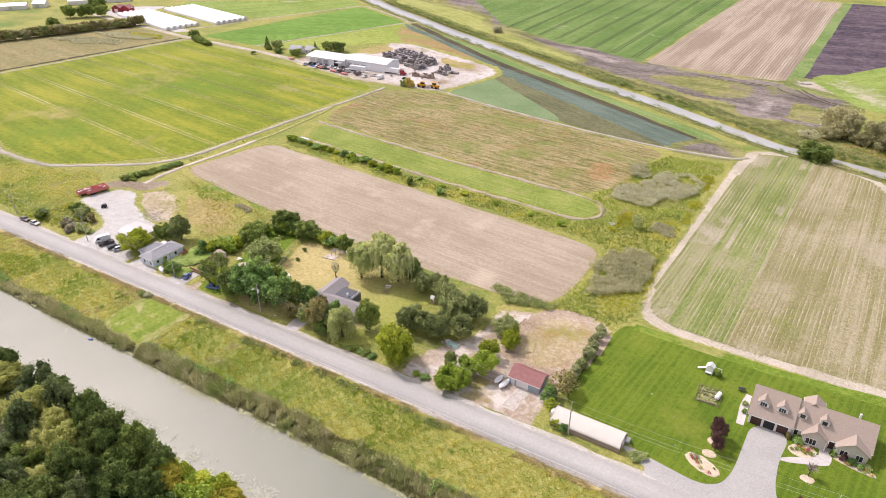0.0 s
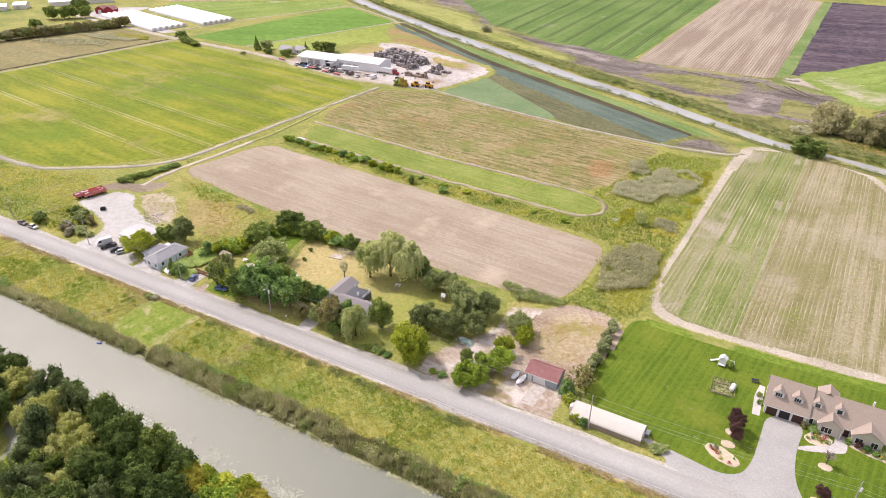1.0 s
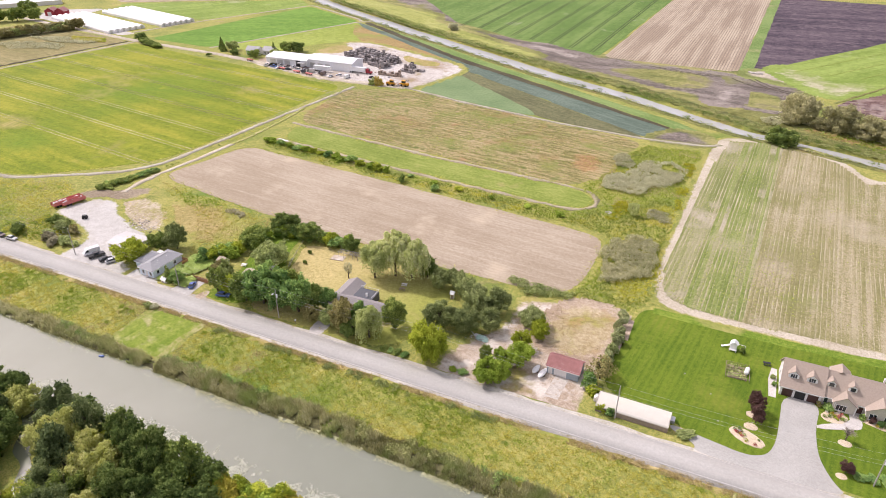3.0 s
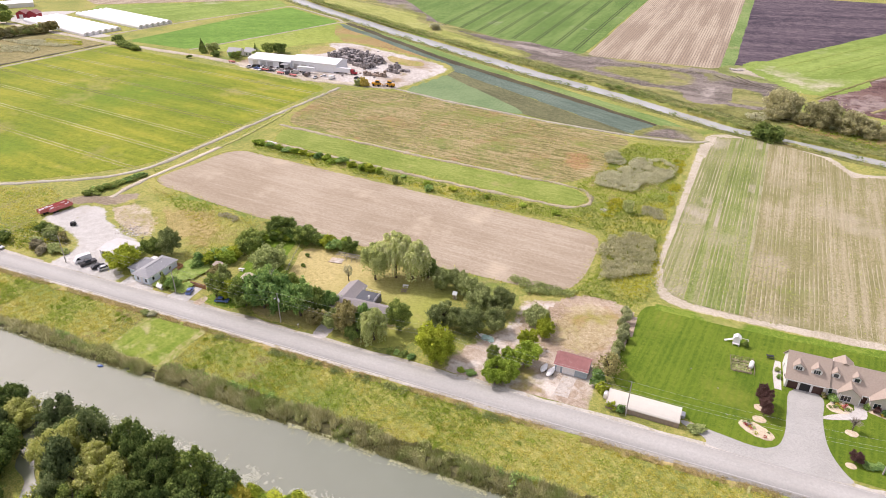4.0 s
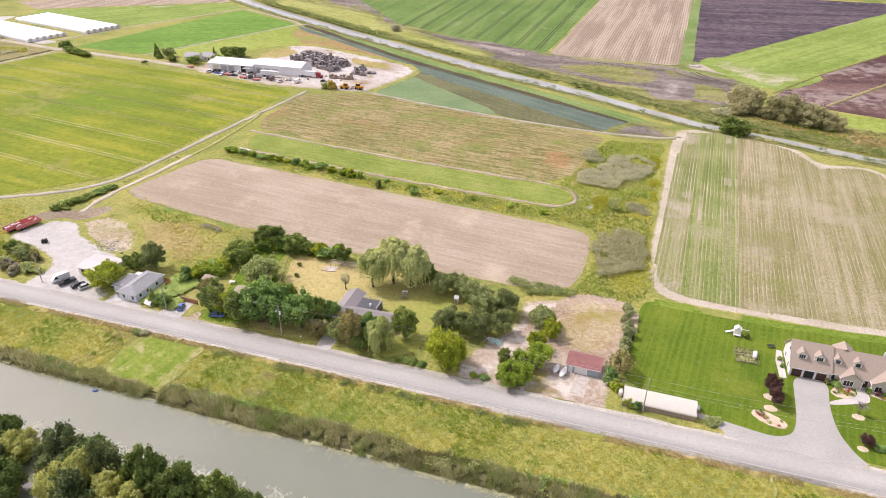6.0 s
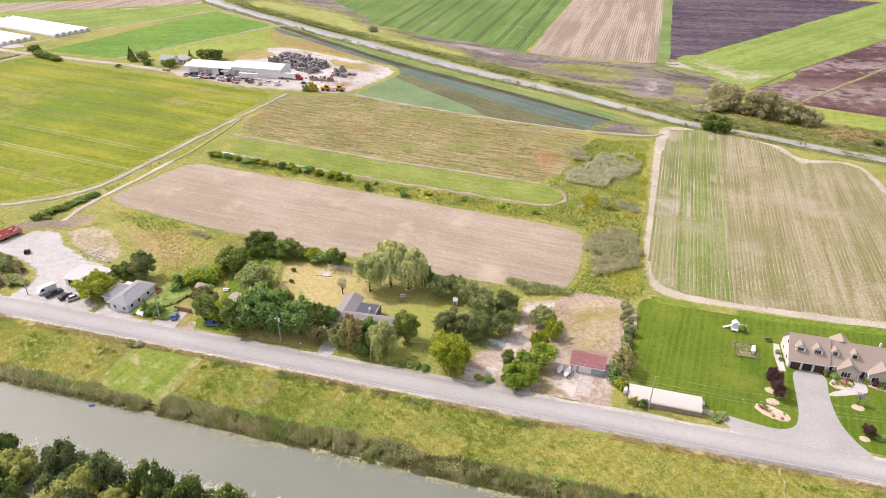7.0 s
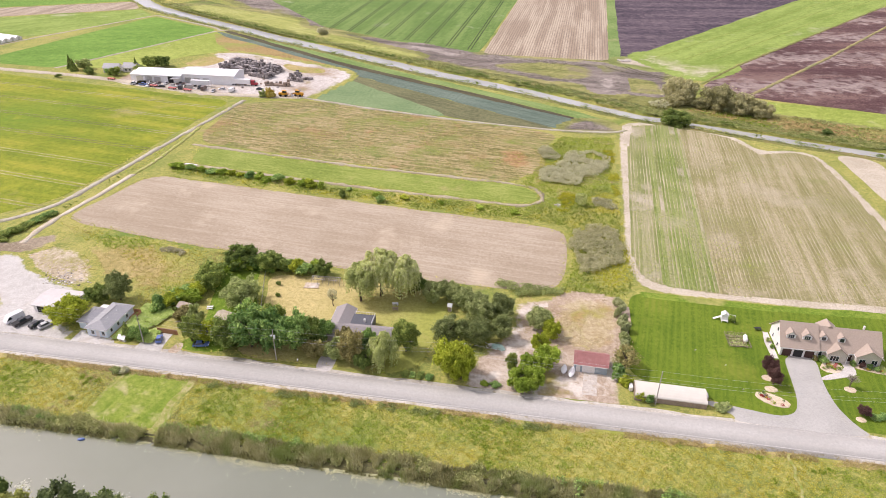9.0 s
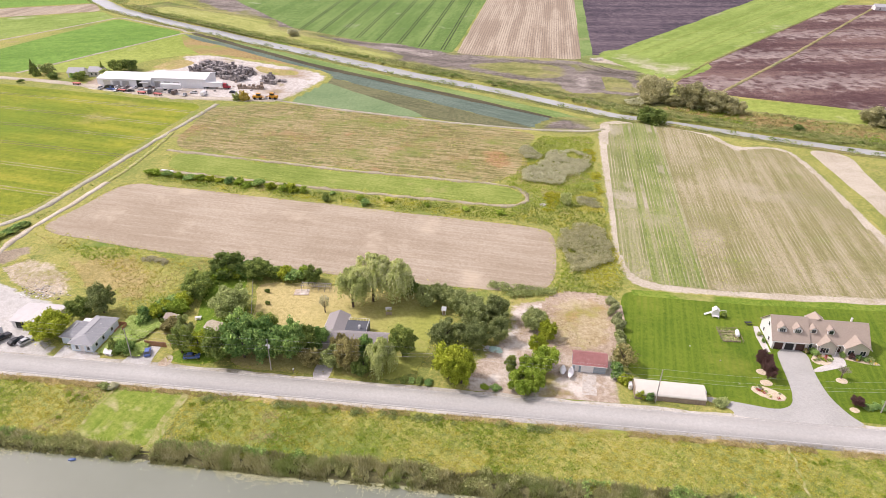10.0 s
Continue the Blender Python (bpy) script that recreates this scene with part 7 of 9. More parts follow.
tagged(leaf_quads(C[~pick] + d[~pick] * np.array([1.6, 1.3, 0.6]), d[~pick], 0.42, gr, name="canal_brush", mat=M["lf_bank"]), "yellow-green reeds along the canal banks", "reeds", kind="stuff")

# brush and reeds over the rusty bank beyond the canal
RB_POLY = [(8, 380), (22, 366), (45, 353), (72, 344), (113, 332), (200, 313), (220, 320), (130, 355), (62, 375)]
x, y = spray(8, 220, 308, 378, 9000)
k = rim(x, y, RB_POLY) + 6 * (cover(x, y, 0.1, 51.0) - 0.5) > 0
x, y = x[k], y[k]
for lo_, hi_, mt_ in ((0.0, 0.42, "lf_brown"), (0.42, 0.62, "lf_olive"), (0.62, 1.0, "blade_mid")):
    w = 0.7 * cover(x, y, 0.06, 52.0) + 0.3 * gr.random(len(x))
    k = (w >= lo_) & (w < hi_)
    C = np.repeat(np.stack([x[k], y[k], 0.1 + 0.5 * gr.random(k.sum())], 1), 5, 0)
    d = gr.normal(0, 1, C.shape)
    d /= np.linalg.norm(d, axis=1)[:, None]
    d[:, 2] = np.abs(d[:, 2])
    tagged(leaf_quads(C + d * np.array([1.0, 0.9, 0.4]), d, 0.42, gr, name="bank_brush", mat=M[mt_]), "mixed rusty and green brush on the canal bank", "brush", kind="stuff")
# creeping vines beside the pale blue house
x, y = spray(-186.0, -174.5, 117.5, 134.5, 3600)
x, y = clumped(x, y, 0.5, -0.6, 1.0)
d = gr.normal(0, 1, (len(x) * 6, 3))
d /= np.linalg.norm(d, axis=1)[:, None]
d[:, 2] = np.abs(d[:, 2])
C = np.repeat(np.stack([x, y, np.full(len(x), 0.5)], 1), 6, 0)
tagged(leaf_quads(C + d * np.array([0.7, 0.7, 0.35]), d * 0.3 + np.array([0, 0, 1.0]), 0.45, gr, jitter=0.35, name="vines", mat=leaf_mat("vine_leaves", (0.34, 0.46, 0.11), (0.55, 0.68, 0.20), (0.75, 0.80, 0.36), 0.45)), "mass of bright green creeping vines", "vines", kind="stuff")
# weeds creeping over the sandy yard
x, y = spray(-72, -41, 130, 164, 3600)
x, y = clumped(x, y, 0.35, 0.1, 0.7)
tufts("yard_weeds", x, y, np.zeros(len(x)) + 0.05, 0.03, 0.14, 0.3, M["weed_dry"], "dry weeds in the sandy yard", seed=91)

# brush and bright weeds in the far brown meadow
for poly, mt, lab, cat in (([(-572, 318), (-540, 338), (-508, 345), (-502, 330), (-530, 318), (-560, 300)], "lf_grey", "low grey-green brush in the far meadow", "brush"), ([(-560, 350), (-530, 362), (-495, 366), (-498, 352), (-530, 346)], "lf_grey", "low grey-green brush in the far meadow", "brush"), ([(-530, 366), (-492, 372), (-490, 362), (-520, 356)], "blade", "yellow-green weeds in the far meadow", "weeds")):
    p = np.array(poly)
    x, y = spray(p[:, 0].min(), p[:, 0].max(), p[:, 1].min(), p[:, 1].max(), 1600)
    k = in_poly(x, y, poly)
    x, y = clumped(x[k], y[k], 0.16, -0.5, 1.0)
    C = np.repeat(np.stack([x, y, np.full(len(x), 0.4)], 1), 6, 0)
    d = gr.normal(0, 1, C.shape)
    d /= np.linalg.norm(d, axis=1)[:, None]
    d[:, 2] = np.abs(d[:, 2])
    tagged(leaf_quads(C + d * np.array([1.2, 1.2, 0.6]), d, 0.6, gr, name="meadow_brush", mat=M[mt]), lab, cat, kind="stuff")



# ---- buildings ----
def gable_block(parent, x0, x1, y0, y1, ze, zr, axis, wall, roof, over=0.45, z0=-0.05, thick=0.18):
    """Walls up to the gables, and a roof with its own thickness and eaves."""
    bm = bmesh.new()
    if axis == "x":
        lo, hi, a0, a1 = y0, y1, x0, x1
    else:
        lo, hi, a0, a1 = x0, x1, y0, y1
    mid = (lo + hi) / 2
    extrude_profile(bm, [(lo, z0), (hi, z0), (hi, ze - 0.02), (mid, zr - 0.02), (lo, ze - 0.02)], axis, a0, a1)
    w = part("wall", bm, wall, parent)
    s = (zr - ze) / (mid - lo)
    d = ze - s * over
    bm = bmesh.new()
    extrude_profile(bm, [(lo - over, d), (mid, zr), (hi + over, d), (hi + over, d + thick), (mid, zr + thick), (lo - over, d + thick)], axis, a0 - over, a1 + over)
    rf = part("roof", bm, roof, parent)
    for e in (lo - over, hi + over):
        bm = bmesh.new()
        t = (e - 0.06, e + 0.02) if e < mid else (e - 0.02, e + 0.06)
        if axis == "x":
            box(bm, a0 - over, a1 + over, t[0], t[1], d - 0.04, d + thick - 0.03)
        else:
            box(bm, t[0], t[1], a0 - over, a1 + over, d - 0.04, d + thick - 0.03)
        part("gutter", bm, M["trim"], parent)
    return w, rf


def opening(parent, face, along, at, z, w, h, mat=None, bars=0, name="window", frame_mat=None, sill=True):
    """A window or door on a wall that faces s, n, e or w: a frame with its pane and, for windows, a sill."""
    fm = frame_mat or M["trim"]
    out = -1 if face in "sw" else 1

    def bx(bm, a0, a1, d0, d1, c0, c1):
        d0, d1 = sorted((at + out * d0, at + out * d1))
        if face in "sn":
            box(bm, a0, a1, d0, d1, c0, c1)
        else:
            box(bm, d0, d1, a0, a1, c0, c1)

    t = 0.09
    bm = bmesh.new()
    bx(bm, along - w / 2 - t, along - w / 2, -0.02, 0.07, z - t, z + h + t)
    bx(bm, along + w / 2, along + w / 2 + t, -0.02, 0.07, z - t, z + h + t)
    bx(bm, along - w / 2, along + w / 2, -0.02, 0.07, z + h, z + h + t)
    bx(bm, along - w / 2, along + w / 2, -0.02, 0.07, z - t, z)
    for i in range(bars):
        c = along - w / 2 + w * (i + 1) / (bars + 1)
        bx(bm, c - 0.04, c + 0.04, -0.02, 0.06, z, z + h)
    ob = part(name, bm, fm, parent)
    bm = bmesh.new()
    bx(bm, along - w / 2, along + w / 2, -0.02, 0.03, z, z + h)
    part("pane" if mat is None else "panel", bm, mat or M["glass"], ob)
    if sill and name == "window":
        bm = bmesh.new()
        bx(bm, along - w / 2 - 0.14, along + w / 2 + 0.14, 0.0, 0.14, z - t - 0.05, z - t)
        part("sill", bm, fm, ob)
    return ob


def dormer(parent, xc, yf, zb, w, h, back, roof, wall, panes):
    bm = bmesh.new()
    extrude_profile(bm, [(xc - w / 2, zb - 0.6), (xc + w / 2, zb - 0.6), (xc + w / 2, zb + h), (xc, zb + h + w * 0.42), (xc - w / 2, zb + h)], "y", yf, yf + back)
    me = part("dormer", bm, wall, parent)
    bm = bmesh.new()
    o = 0.22
    zt = zb + h
    rz_ = zt + w * 0.42
    s = 0.84
    extrude_profile(bm, [(xc - w / 2 - o, zt - s * o), (xc, rz_), (xc + w / 2 + o, zt - s * o), (xc + w / 2 + o, zt - s * o + 0.13), (xc, rz_ + 0.13), (xc - w / 2 - o, zt - s * o + 0.13)], "y", yf - 0.25, yf + back)
    part("dormer_roof", bm, roof, me)
    bm = bmesh.new()
    box(bm, xc - w * 0.36, xc + w * 0.36, yf - 0.05, yf, zb + 0.05, zb + h + 0.12)
    part("window_frame", bm, M["trim"], me)
    bm = bmesh.new()
    k = panes
    for i in range(k):
        a = xc - w * 0.31 + i * w * 0.62 / k
        box(bm, a + 0.04, a + w * 0.62 / k - 0.04, yf - 0.08, yf - 0.04, zb + 0.14, zb + h)
    part("pane", bm, M["glass"], me)


# large tan-roofed house with a triple garage
H = thing("house", 3.2, 144.5, 0, 0, "long tan-roofed stone house with a triple garage", "house")
gable_block(H, 0, 9.6, 0, 10.6, 3.3, 8.2, "x", M["white"], M["shingle_tan"])
gable_block(H, 9.65, 26.4, 0.5, 10.0, 3.2, 7.7, "x", M["cream"], M["shingle_tan"])
gable_block(H, 12.3, 17.2, -0.8, 4.4, 3.0, 4.9, "y", M["cream"], M["shingle_tan"], 0.4)
gable_block(H, 19.6, 26.0, -1.2, 4.6, 3.1, 5.2, "y", M["cream"], M["shingle_tan"], 0.4)
gable_block(H, 11.2, 15.2, 5.3, 8.4, 6.6, 8.1, "y", M["cream"], M["shingle_tan"], 0.4)
# the middle bay stands open: a dark panel paints its unlit inside
for i, c in enumerate((1.75, 4.75, 7.75)):
    opening(H, "s", c, 0, 0.05, 2.45, 2.35, M["door_brown"] if i != 1 else M["dark"], 0, "garage_door", M["white"])
for i in (0, 2):
    c = 1.75 + 3.0 * i
    for k in range(4):
        part("door_panel", boxed(c - 1.15, c + 1.15, -0.055, -0.03, 0.12 + k * 0.57, 0.12 + k * 0.57 + 0.5), M["door_brown"], H)
part("parked_vehicle_front", boxed(3.9, 5.6, 0.05 - 0.07, 0.0, 0.35, 1.1, 0.02), M["car_silver"], H, "front of a car inside the open garage bay")
for xc, p_ in ((2.4, 3), (6.7, 3)):
    dormer(H, xc, 1.7, 4.95, 2.5, 1.25, 4.0, M["shingle_tan"], M["trim"], p_)
for xc in (11.2, 16.0):
    dormer(H, xc, 2.2, 4.9, 1.9, 1.25, 3.6, M["shingle_tan"], M["trim"], 1)
opening(H, "s", 10.7, 0.5, 0.9, 0.8, 1.5)
opening(H, "s", 14.2, -0.8, 0.6, 2.2, 1.6, None, 2)
opening(H, "s", 18.5, 0.5, 0.05, 1.2, 2.2, M["door_brown"], 0, "front_door")
opening(H, "s", 21.2, -1.2, 0.7, 1.5, 1.6, None, 1)
opening(H, "s", 24.4, -1.2, 0.7, 1.4, 1.6, None, 1)
opening(H, "w", 3.0, 0, 0.9, 0.9, 1.3)
opening(H, "w", 7.6, 0, 0.9, 0.9, 1.3)
opening(H, "w", 5.3, 0, 4.6, 0.9, 1.2)
opening(H, "e", 5.2, 26.4, 0.9, 1.4, 1.4, None, 1)
bm = bmesh.new()
box(bm, 22.6, 23.0, 6.5, 7.0, 7.0, 8.2)
part("vent", bm, M["trim"], H)
part("step", boxed(17.6, 19.4, -0.9, 0.5, 0, 0.17, 0.02), M["concrete"], H)
for xc in (12.6, 17.3):
    bm = bmesh.new()
    tube(bm, (xc, -1.05, 0), (xc, -1.05, 2.9), 0.12, 0.1, 8)
    part("porch_post", bm, M["trim"], H)

# faded red-roofed shed
S = thing("shed", -50.2, 129.6, 0, -1.5, "blue-grey shed with a faded red metal roof", "shed")
gable_block(S, -4.4, 4.4, -2.9, 2.9, 2.7, 4.5, "x", M["grey_wall"], M["red_roof"], 0.35)
opening(S, "s", -0.6, -2.9, 0.05, 3.2, 2.3, M["white"], 0, "garage_door")
opening(S, "s", -3.4, -2.9, 0.05, 0.9, 2.0, M["white"], 0, "door")
bm = bmesh.new()
for i in range(19):
    x = -4.6 + i * 0.51
    for sgn in (-1, 1):
        p0, p1 = Vector((x, sgn * 3.2, 2.72)), Vector((x, 0, 4.71))
        tube(bm, p0, p1, 0.03, 0.03, 4)
part("roof_ribs", bm, M["red_roof"], S)

# long arched shelter with a cream cover
Q = thing("shelter", -30.2, 120.6, 0, -1.0, "long low shelter with a cream arched cover", "shelter")
bm = bmesh.new()
prof = [(-2.9, 1.45), (-2.85, 1.75), (-2.6, 2.0), (-1.9, 2.35), (-1.1, 2.65), (-0.4, 2.85), (0.3, 2.95), (1.0, 2.9), (1.7, 2.7), (2.3, 2.4), (2.7, 2.05), (2.85, 1.75), (2.9, 1.45)]
inner = [(u * 0.975, v - 0.07) for u, v in reversed(prof)]
extrude_profile(bm, prof + inner, "x", -9.0, 8.9)
part("cover", bm, M["membrane"], Q)
for i in range(19):
    for sy in (-2.86, 2.86):
        x = -8.9 + i * 0.94
        part("plank", boxed(x, x + 0.9, sy - 0.04, sy + 0.04, -0.05 + 0.02 * (i % 3), 1.5), M["plank"], Q)
for sx in (-8.95, 8.85):
    bm = bmesh.new()
    extrude_profile(bm, [(-2.8, 0), (2.8, 0)] + [(-u * 0.95, v - 0.1) for u, v in prof], "x", sx - 0.04, sx + 0.04)
    part("end_wall", bm, M["plank"], Q)
part("end_door", boxed(8.9, 8.99, -1.0, 1.0, 0.05, 2.1, 0.01), M["white"], Q, "white end door")
for x in (-9.0, 8.9):
    bm = bmesh.new()
    rows_ = [[bm.verts.new((x + dx, u * k, v * k + 0.02)) for dx, k in ((-0.05, 1.0), (-0.05, 1.02), (0.05, 1.02), (0.05, 1.0))] for u, v in prof[:13]]
    for ra, rb in zip(rows_[:-1], rows_[1:]):
        for q in range(4):
            bm.faces.new((ra[q], ra[(q + 1) % 4], rb[(q + 1) % 4], rb[q]))
    bmesh.ops.recalc_face_normals(bm, faces=bm.faces[:])
    part("hoop", bm, M["membrane"], Q)
part("tank", boxed(-10.2, -9.2, 0.2, 2.2, 0, 1.6, 0.2), M["trim"], Q, "white tank at the shelter's end")
part("landing", boxed(9.0, 10.0, 1.0, 2.8, 0, 0.9, 0.03), M["steel"], Q, "grey steel landing")

def hip_block(parent, x0, x1, y0, y1, ze, zr, wall, roof, over=0.45, thick=0.16, z0=-0.05, inset=None):
    """Walls under a low hipped roof whose ridge runs along y; the roof is a shell with thickness, in courses."""
    w = part("wall", boxed(x0, x1, y0, y1, z0, ze), wall, parent)
    run = inset or (x1 - x0) / 2 * 0.8
    mid = (x0 + x1) / 2
    bm = bmesh.new()
    rows_ = []
    for dz in (0.0, thick):
        rows_.append([bm.verts.new(c) for c in ((x0 - over, y0 - over, ze + dz), (x1 + over, y0 - over, ze + dz), (x1 + over, y1 + over, ze + dz), (x0 - over, y1 + over, ze + dz), (mid, y0 + run, zr + dz), (mid, y1 - run, zr + dz))])
    lo, hi = rows_
    for q, flip in ((lo, True), (hi, False)):
        for f in ((0, 1, 4), (1, 2, 5, 4), (2, 3, 5), (3, 0, 4, 5)):
            vs = [q[i] for i in f]
            bm.faces.new(vs[::-1] if flip else vs)
    for i in range(4):
        j = (i + 1) % 4
        bm.faces.new((lo[i], lo[j], hi[j], hi[i]))
    bmesh.ops.recalc_face_normals(bm, faces=bm.faces[:])
    part("roof", bm, roof, parent)
    bm = bmesh.new()
    for e0, e1 in (((x0, y0), (x1, y0)), ((x1, y0), (x1, y1)), ((x1, y1), (x0, y1)), ((x0, y1), (x0, y0))):
        ax, bx_ = sorted((e0[0], e1[0]))
        ay, by_ = sorted((e0[1], e1[1]))
        sx, sy = (over if ax == bx_ and ax == x1 else -over if ax == bx_ else 0), (over if ay == by_ and ay == y1 else -over if ay == by_ else 0)
        box(bm, ax + sx - (0.05 if ax == bx_ else over), bx_ + sx + (0.05 if ax == bx_ else over), ay + sy - (0.05 if ay == by_ else over), by_ + sy + (0.05 if ay == by_ else over), ze - 0.05, ze + thick - 0.04)
    part("gutter", bm, M["trim"], parent)
    bm = bmesh.new()
    tube(bm, (mid, y0 + run, zr + thick), (mid, y1 - run, zr + thick), 0.1, 0.1, 6)
    part("ridge_cap", bm, roof, parent)
    return w


# pale blue house
B = thing("house", -187.9, 117.3, 0, -2, "pale blue siding house with a low grey shingle roof", "house")
hip_block(B, -6.4, 0, 0, 12.6, 2.8, 4.25, M["blue_siding"], M["shingle_pale"])
hip_block(B, -11.0, -6.42, 2.6, 9.8, 2.5, 3.6, M["blue_siding"], M["shingle_pale"], 0.4)
part("back_wing", boxed(-9.6, -6.45, 9.9, 12.0, -0.05, 2.5, 0.03), M["white"], B, "white flat-roofed back addition")
bm = bmesh.new()
for k in range(11):
    for yy in (-0.02,):
        box(bm, -6.4, 0, yy - 0.012, yy, 0.15 + k * 0.24, 0.17 + k * 0.24)
    box(bm, 0.0, 0.014, 0, 12.6, 0.15 + k * 0.24, 0.17 + k * 0.24)
part("siding_laps", bm, M["trim"], B)
opening(B, "s", -4.6, 0, 0.8, 0.9, 1.3)
opening(B, "s", -3.0, 0, 0.05, 0.95, 2.05, M["white"], 0, "door")
opening(B, "s", -1.2, 0, 0.8, 0.9, 1.3)
for c in (2.0, 5.2, 9.4):
    opening(B, "e", c, 0, 1.0, 0.9, 1.1)
opening(B, "s", -8.0, 2.6, 0.9, 0.9, 1.1)
opening(B, "w", 6.0, -11.0, 0.9, 1.0, 1.1)
for vx_, vy_ in ((-2.0, 8.2), (-2.2, 4.4)):
    bm = bmesh.new()
    tube(bm, (vx_, vy_, 3.4), (vx_, vy_, 4.1), 0.1, 0.1, 8)
    part("vent_pipe", bm, M["trim"], B)
for i in range(10):
    part("screen_board", boxed(0.1 + i * 0.26, 0.1 + i * 0.26 + 0.23, 12.6, 12.66, 0, 1.9), M["fence"], B)
    part("screen_board", boxed(2.66, 2.72, 10.0 + i * 0.26, 10.0 + i * 0.26 + 0.23, 0, 1.9), M["fence"], B)
part("deck", boxed(0.05, 2.6, 10.0, 12.6, 0, 0.4, 0.02), M["fence"], B)
part("front_step", boxed(-3.7, -2.2, -0.9, 0.0, -0.05, 0.3, 0.03), M["concrete"], B)

M["shingle_taupe"] = plain("taupe_shingle", (0.31, 0.285, 0.275), 0.9, vary=0.14, scale=2.5, bump=0.3)
# low house with a grey roof and a flat dark roof terrace
G = thing("house", -125.5, 127.4, 0, 1.5, "low grey-roofed house with a dark roof terrace", "house")
gable_block(G, 0, 5.4, 3.0, 13.4, 2.7, 4.0, "y", M["cream"], M["shingle_taupe"], 0.5)
gable_block(G, 0.3, 18.5, 0, 5.6, 2.7, 4.2, "x", M["cream"], M["shingle_taupe"], 0.5)
part("terrace_roof", boxed(5.5, 12.2, 5.6, 11.0, -0.05, 2.75, 0.03), M["roof_dark"], G, "flat dark membrane roof")
bm = bmesh.new()
for a, b in (((5.9, 10.9), (12.1, 10.9)), ((12.1, 10.9), (12.1, 5.9))):
    tube(bm, (*a, 3.6), (*b, 3.6), 0.05, 0.05, 5)
    for i in range(8):
        f = i / 7
        p = (a[0] + (b[0] - a[0]) * f, a[1] + (b[1] - a[1]) * f)
        tube(bm, (*p, 2.7), (*p, 3.6), 0.035, 0.035, 5)
part("railing", bm, M["trim"], G, "white terrace railing")
bm = bmesh.new()
tube(bm, (9.8, 7.2, 2.7), (9.8, 7.2, 3.7), 0.3, 0.3, 10)
tube(bm, (9.8, 7.2, 3.7), (9.8, 7.2, 3.95), 0.42, 0.2, 10)
part("roof_vent", bm, M["trim"], G)
for c in (3.0, 7.0, 11.0, 15.5):
    opening(G, "s", c, 0, 0.9, 1.3, 1.2, None, 1)
opening(G, "w", 4.0, 0, 0.9, 1.3, 1.2)
opening(G, "w", 9.0, 0, 0.9, 1.3, 1.2)

# workshop beside the parking lot
W = thing("workshop", -217.7, 125.4, 0, 1.5, "white workshop with a pale metal roof", "workshop")
gable_block(W, 0, 11.8, 0, 8.6, 2.6, 3.2, "x", M["white"], M["tin_roof"], 0.4)
opening(W, "s", 2.4, 0, 0.05, 2.6, 2.3, M["dark"], 0, "door")
opening(W, "s", 5.2, 0, 0.9, 1.2, 1.0)

# depot far off: long white sheds, houses
D = thing("depot_shed", -337, 366.5, 0, 2.0, "long white metal depot shed with open bays", "shed")
gable_block(D, 4, 36, 0, 17, 4.6, 6.6, "x", M["white_metal"], M["white_metal"], 0.5)
gable_block(D, 36.2, 71, 1.5, 17.5, 5.8, 7.6, "x", M["white_metal"], M["white_metal"], 0.5)
gable_block(D, 0, 4, 3, 14, 3.6, 4.6, "x", M["white_metal"], M["white_metal"], 0.3)
for c in (8, 14, 20):
    opening(D, "s", c, 0, 0.05, 4.6, 3.4, M["steel"], 0, "door")
opening(D, "s", 29, 0, 0.05, 3.6, 4.0, M["dark"], 0, "door")
for c in (40, 46, 52):
    opening(D, "s", c, 1.5, 0.05, 4.0, 3.6, M["steel"], 0, "door")
part("canopy", boxed(30.5, 36, -4.0, 0, 3.4, 3.7, 0.05), M["steel"], D)
for x, y, rz, w, d in ((-364.0, 380.5, 6, 10, 7), (-352.5, 385, 3, 8.5, 7)):
    F_ = thing("farmhouse", x, y, 0, rz, "far white farmhouse with a pale roof", "house", "farmhouses")
    gable_block(F_, 0, w, 0, d, 3.4, 5.6, "x", M["white"], M["shingle_grey"])
    for c in (2.2, 5.0, 7.8):
        opening(F_, "s", c, 0, 1.0, 1.0, 1.3)
# plastic greenhouses
gh = None
for i in range(12):
    o = Vector((-612, 410)) + Vector((0.23, 0.97)) * (i * 5.5 + (11 if i > 5 else 0)) + Vector((0.97, -0.23)) * (0 if i < 6 else 8)
    if gh is None:
        gh = thing("greenhouse", o.x, o.y, 0, -13.3, "long white plastic-covered greenhouse tunnel", "greenhouse", "greenhouses")
        bm = bmesh.new()
        prof2 = [(2.7 - 2.7 * math.cos(math.pi * k / 10), 1.2 + 1.9 * math.sin(math.pi * k / 10)) for k in range(11)]
        extrude_profile(bm, [(0, 0)] + prof2 + [(5.4, 0)], "x", 0, 102)
        part("film_cover", bm, M["poly"], gh)
        for sx in (0, 102):
            part("end_frame", boxed(sx - 0.1, sx + 0.1, 1.8, 3.6, 0, 2.4, 0.02), M["steel"], gh)
    else:
        copy_thing(gh, pose(o.x, o.y, 0, 0, 0, -13.3))
RB = thing("barn", -630, 418, 0, 20, "far dark red barn with a faded red roof", "barn")
gable_block(RB, 0, 9, 0, 9, 4.5, 7.0, "y", M["barn_red"], M["red_roof"])
gable_block(RB, 9.2, 18, 1, 10, 4.5, 7.0, "y", M["barn_red"], M["red_roof"])
opening(RB, "s", 4.5, 0, 0.05, 3.4, 3.4, M["white"], 0, "door")
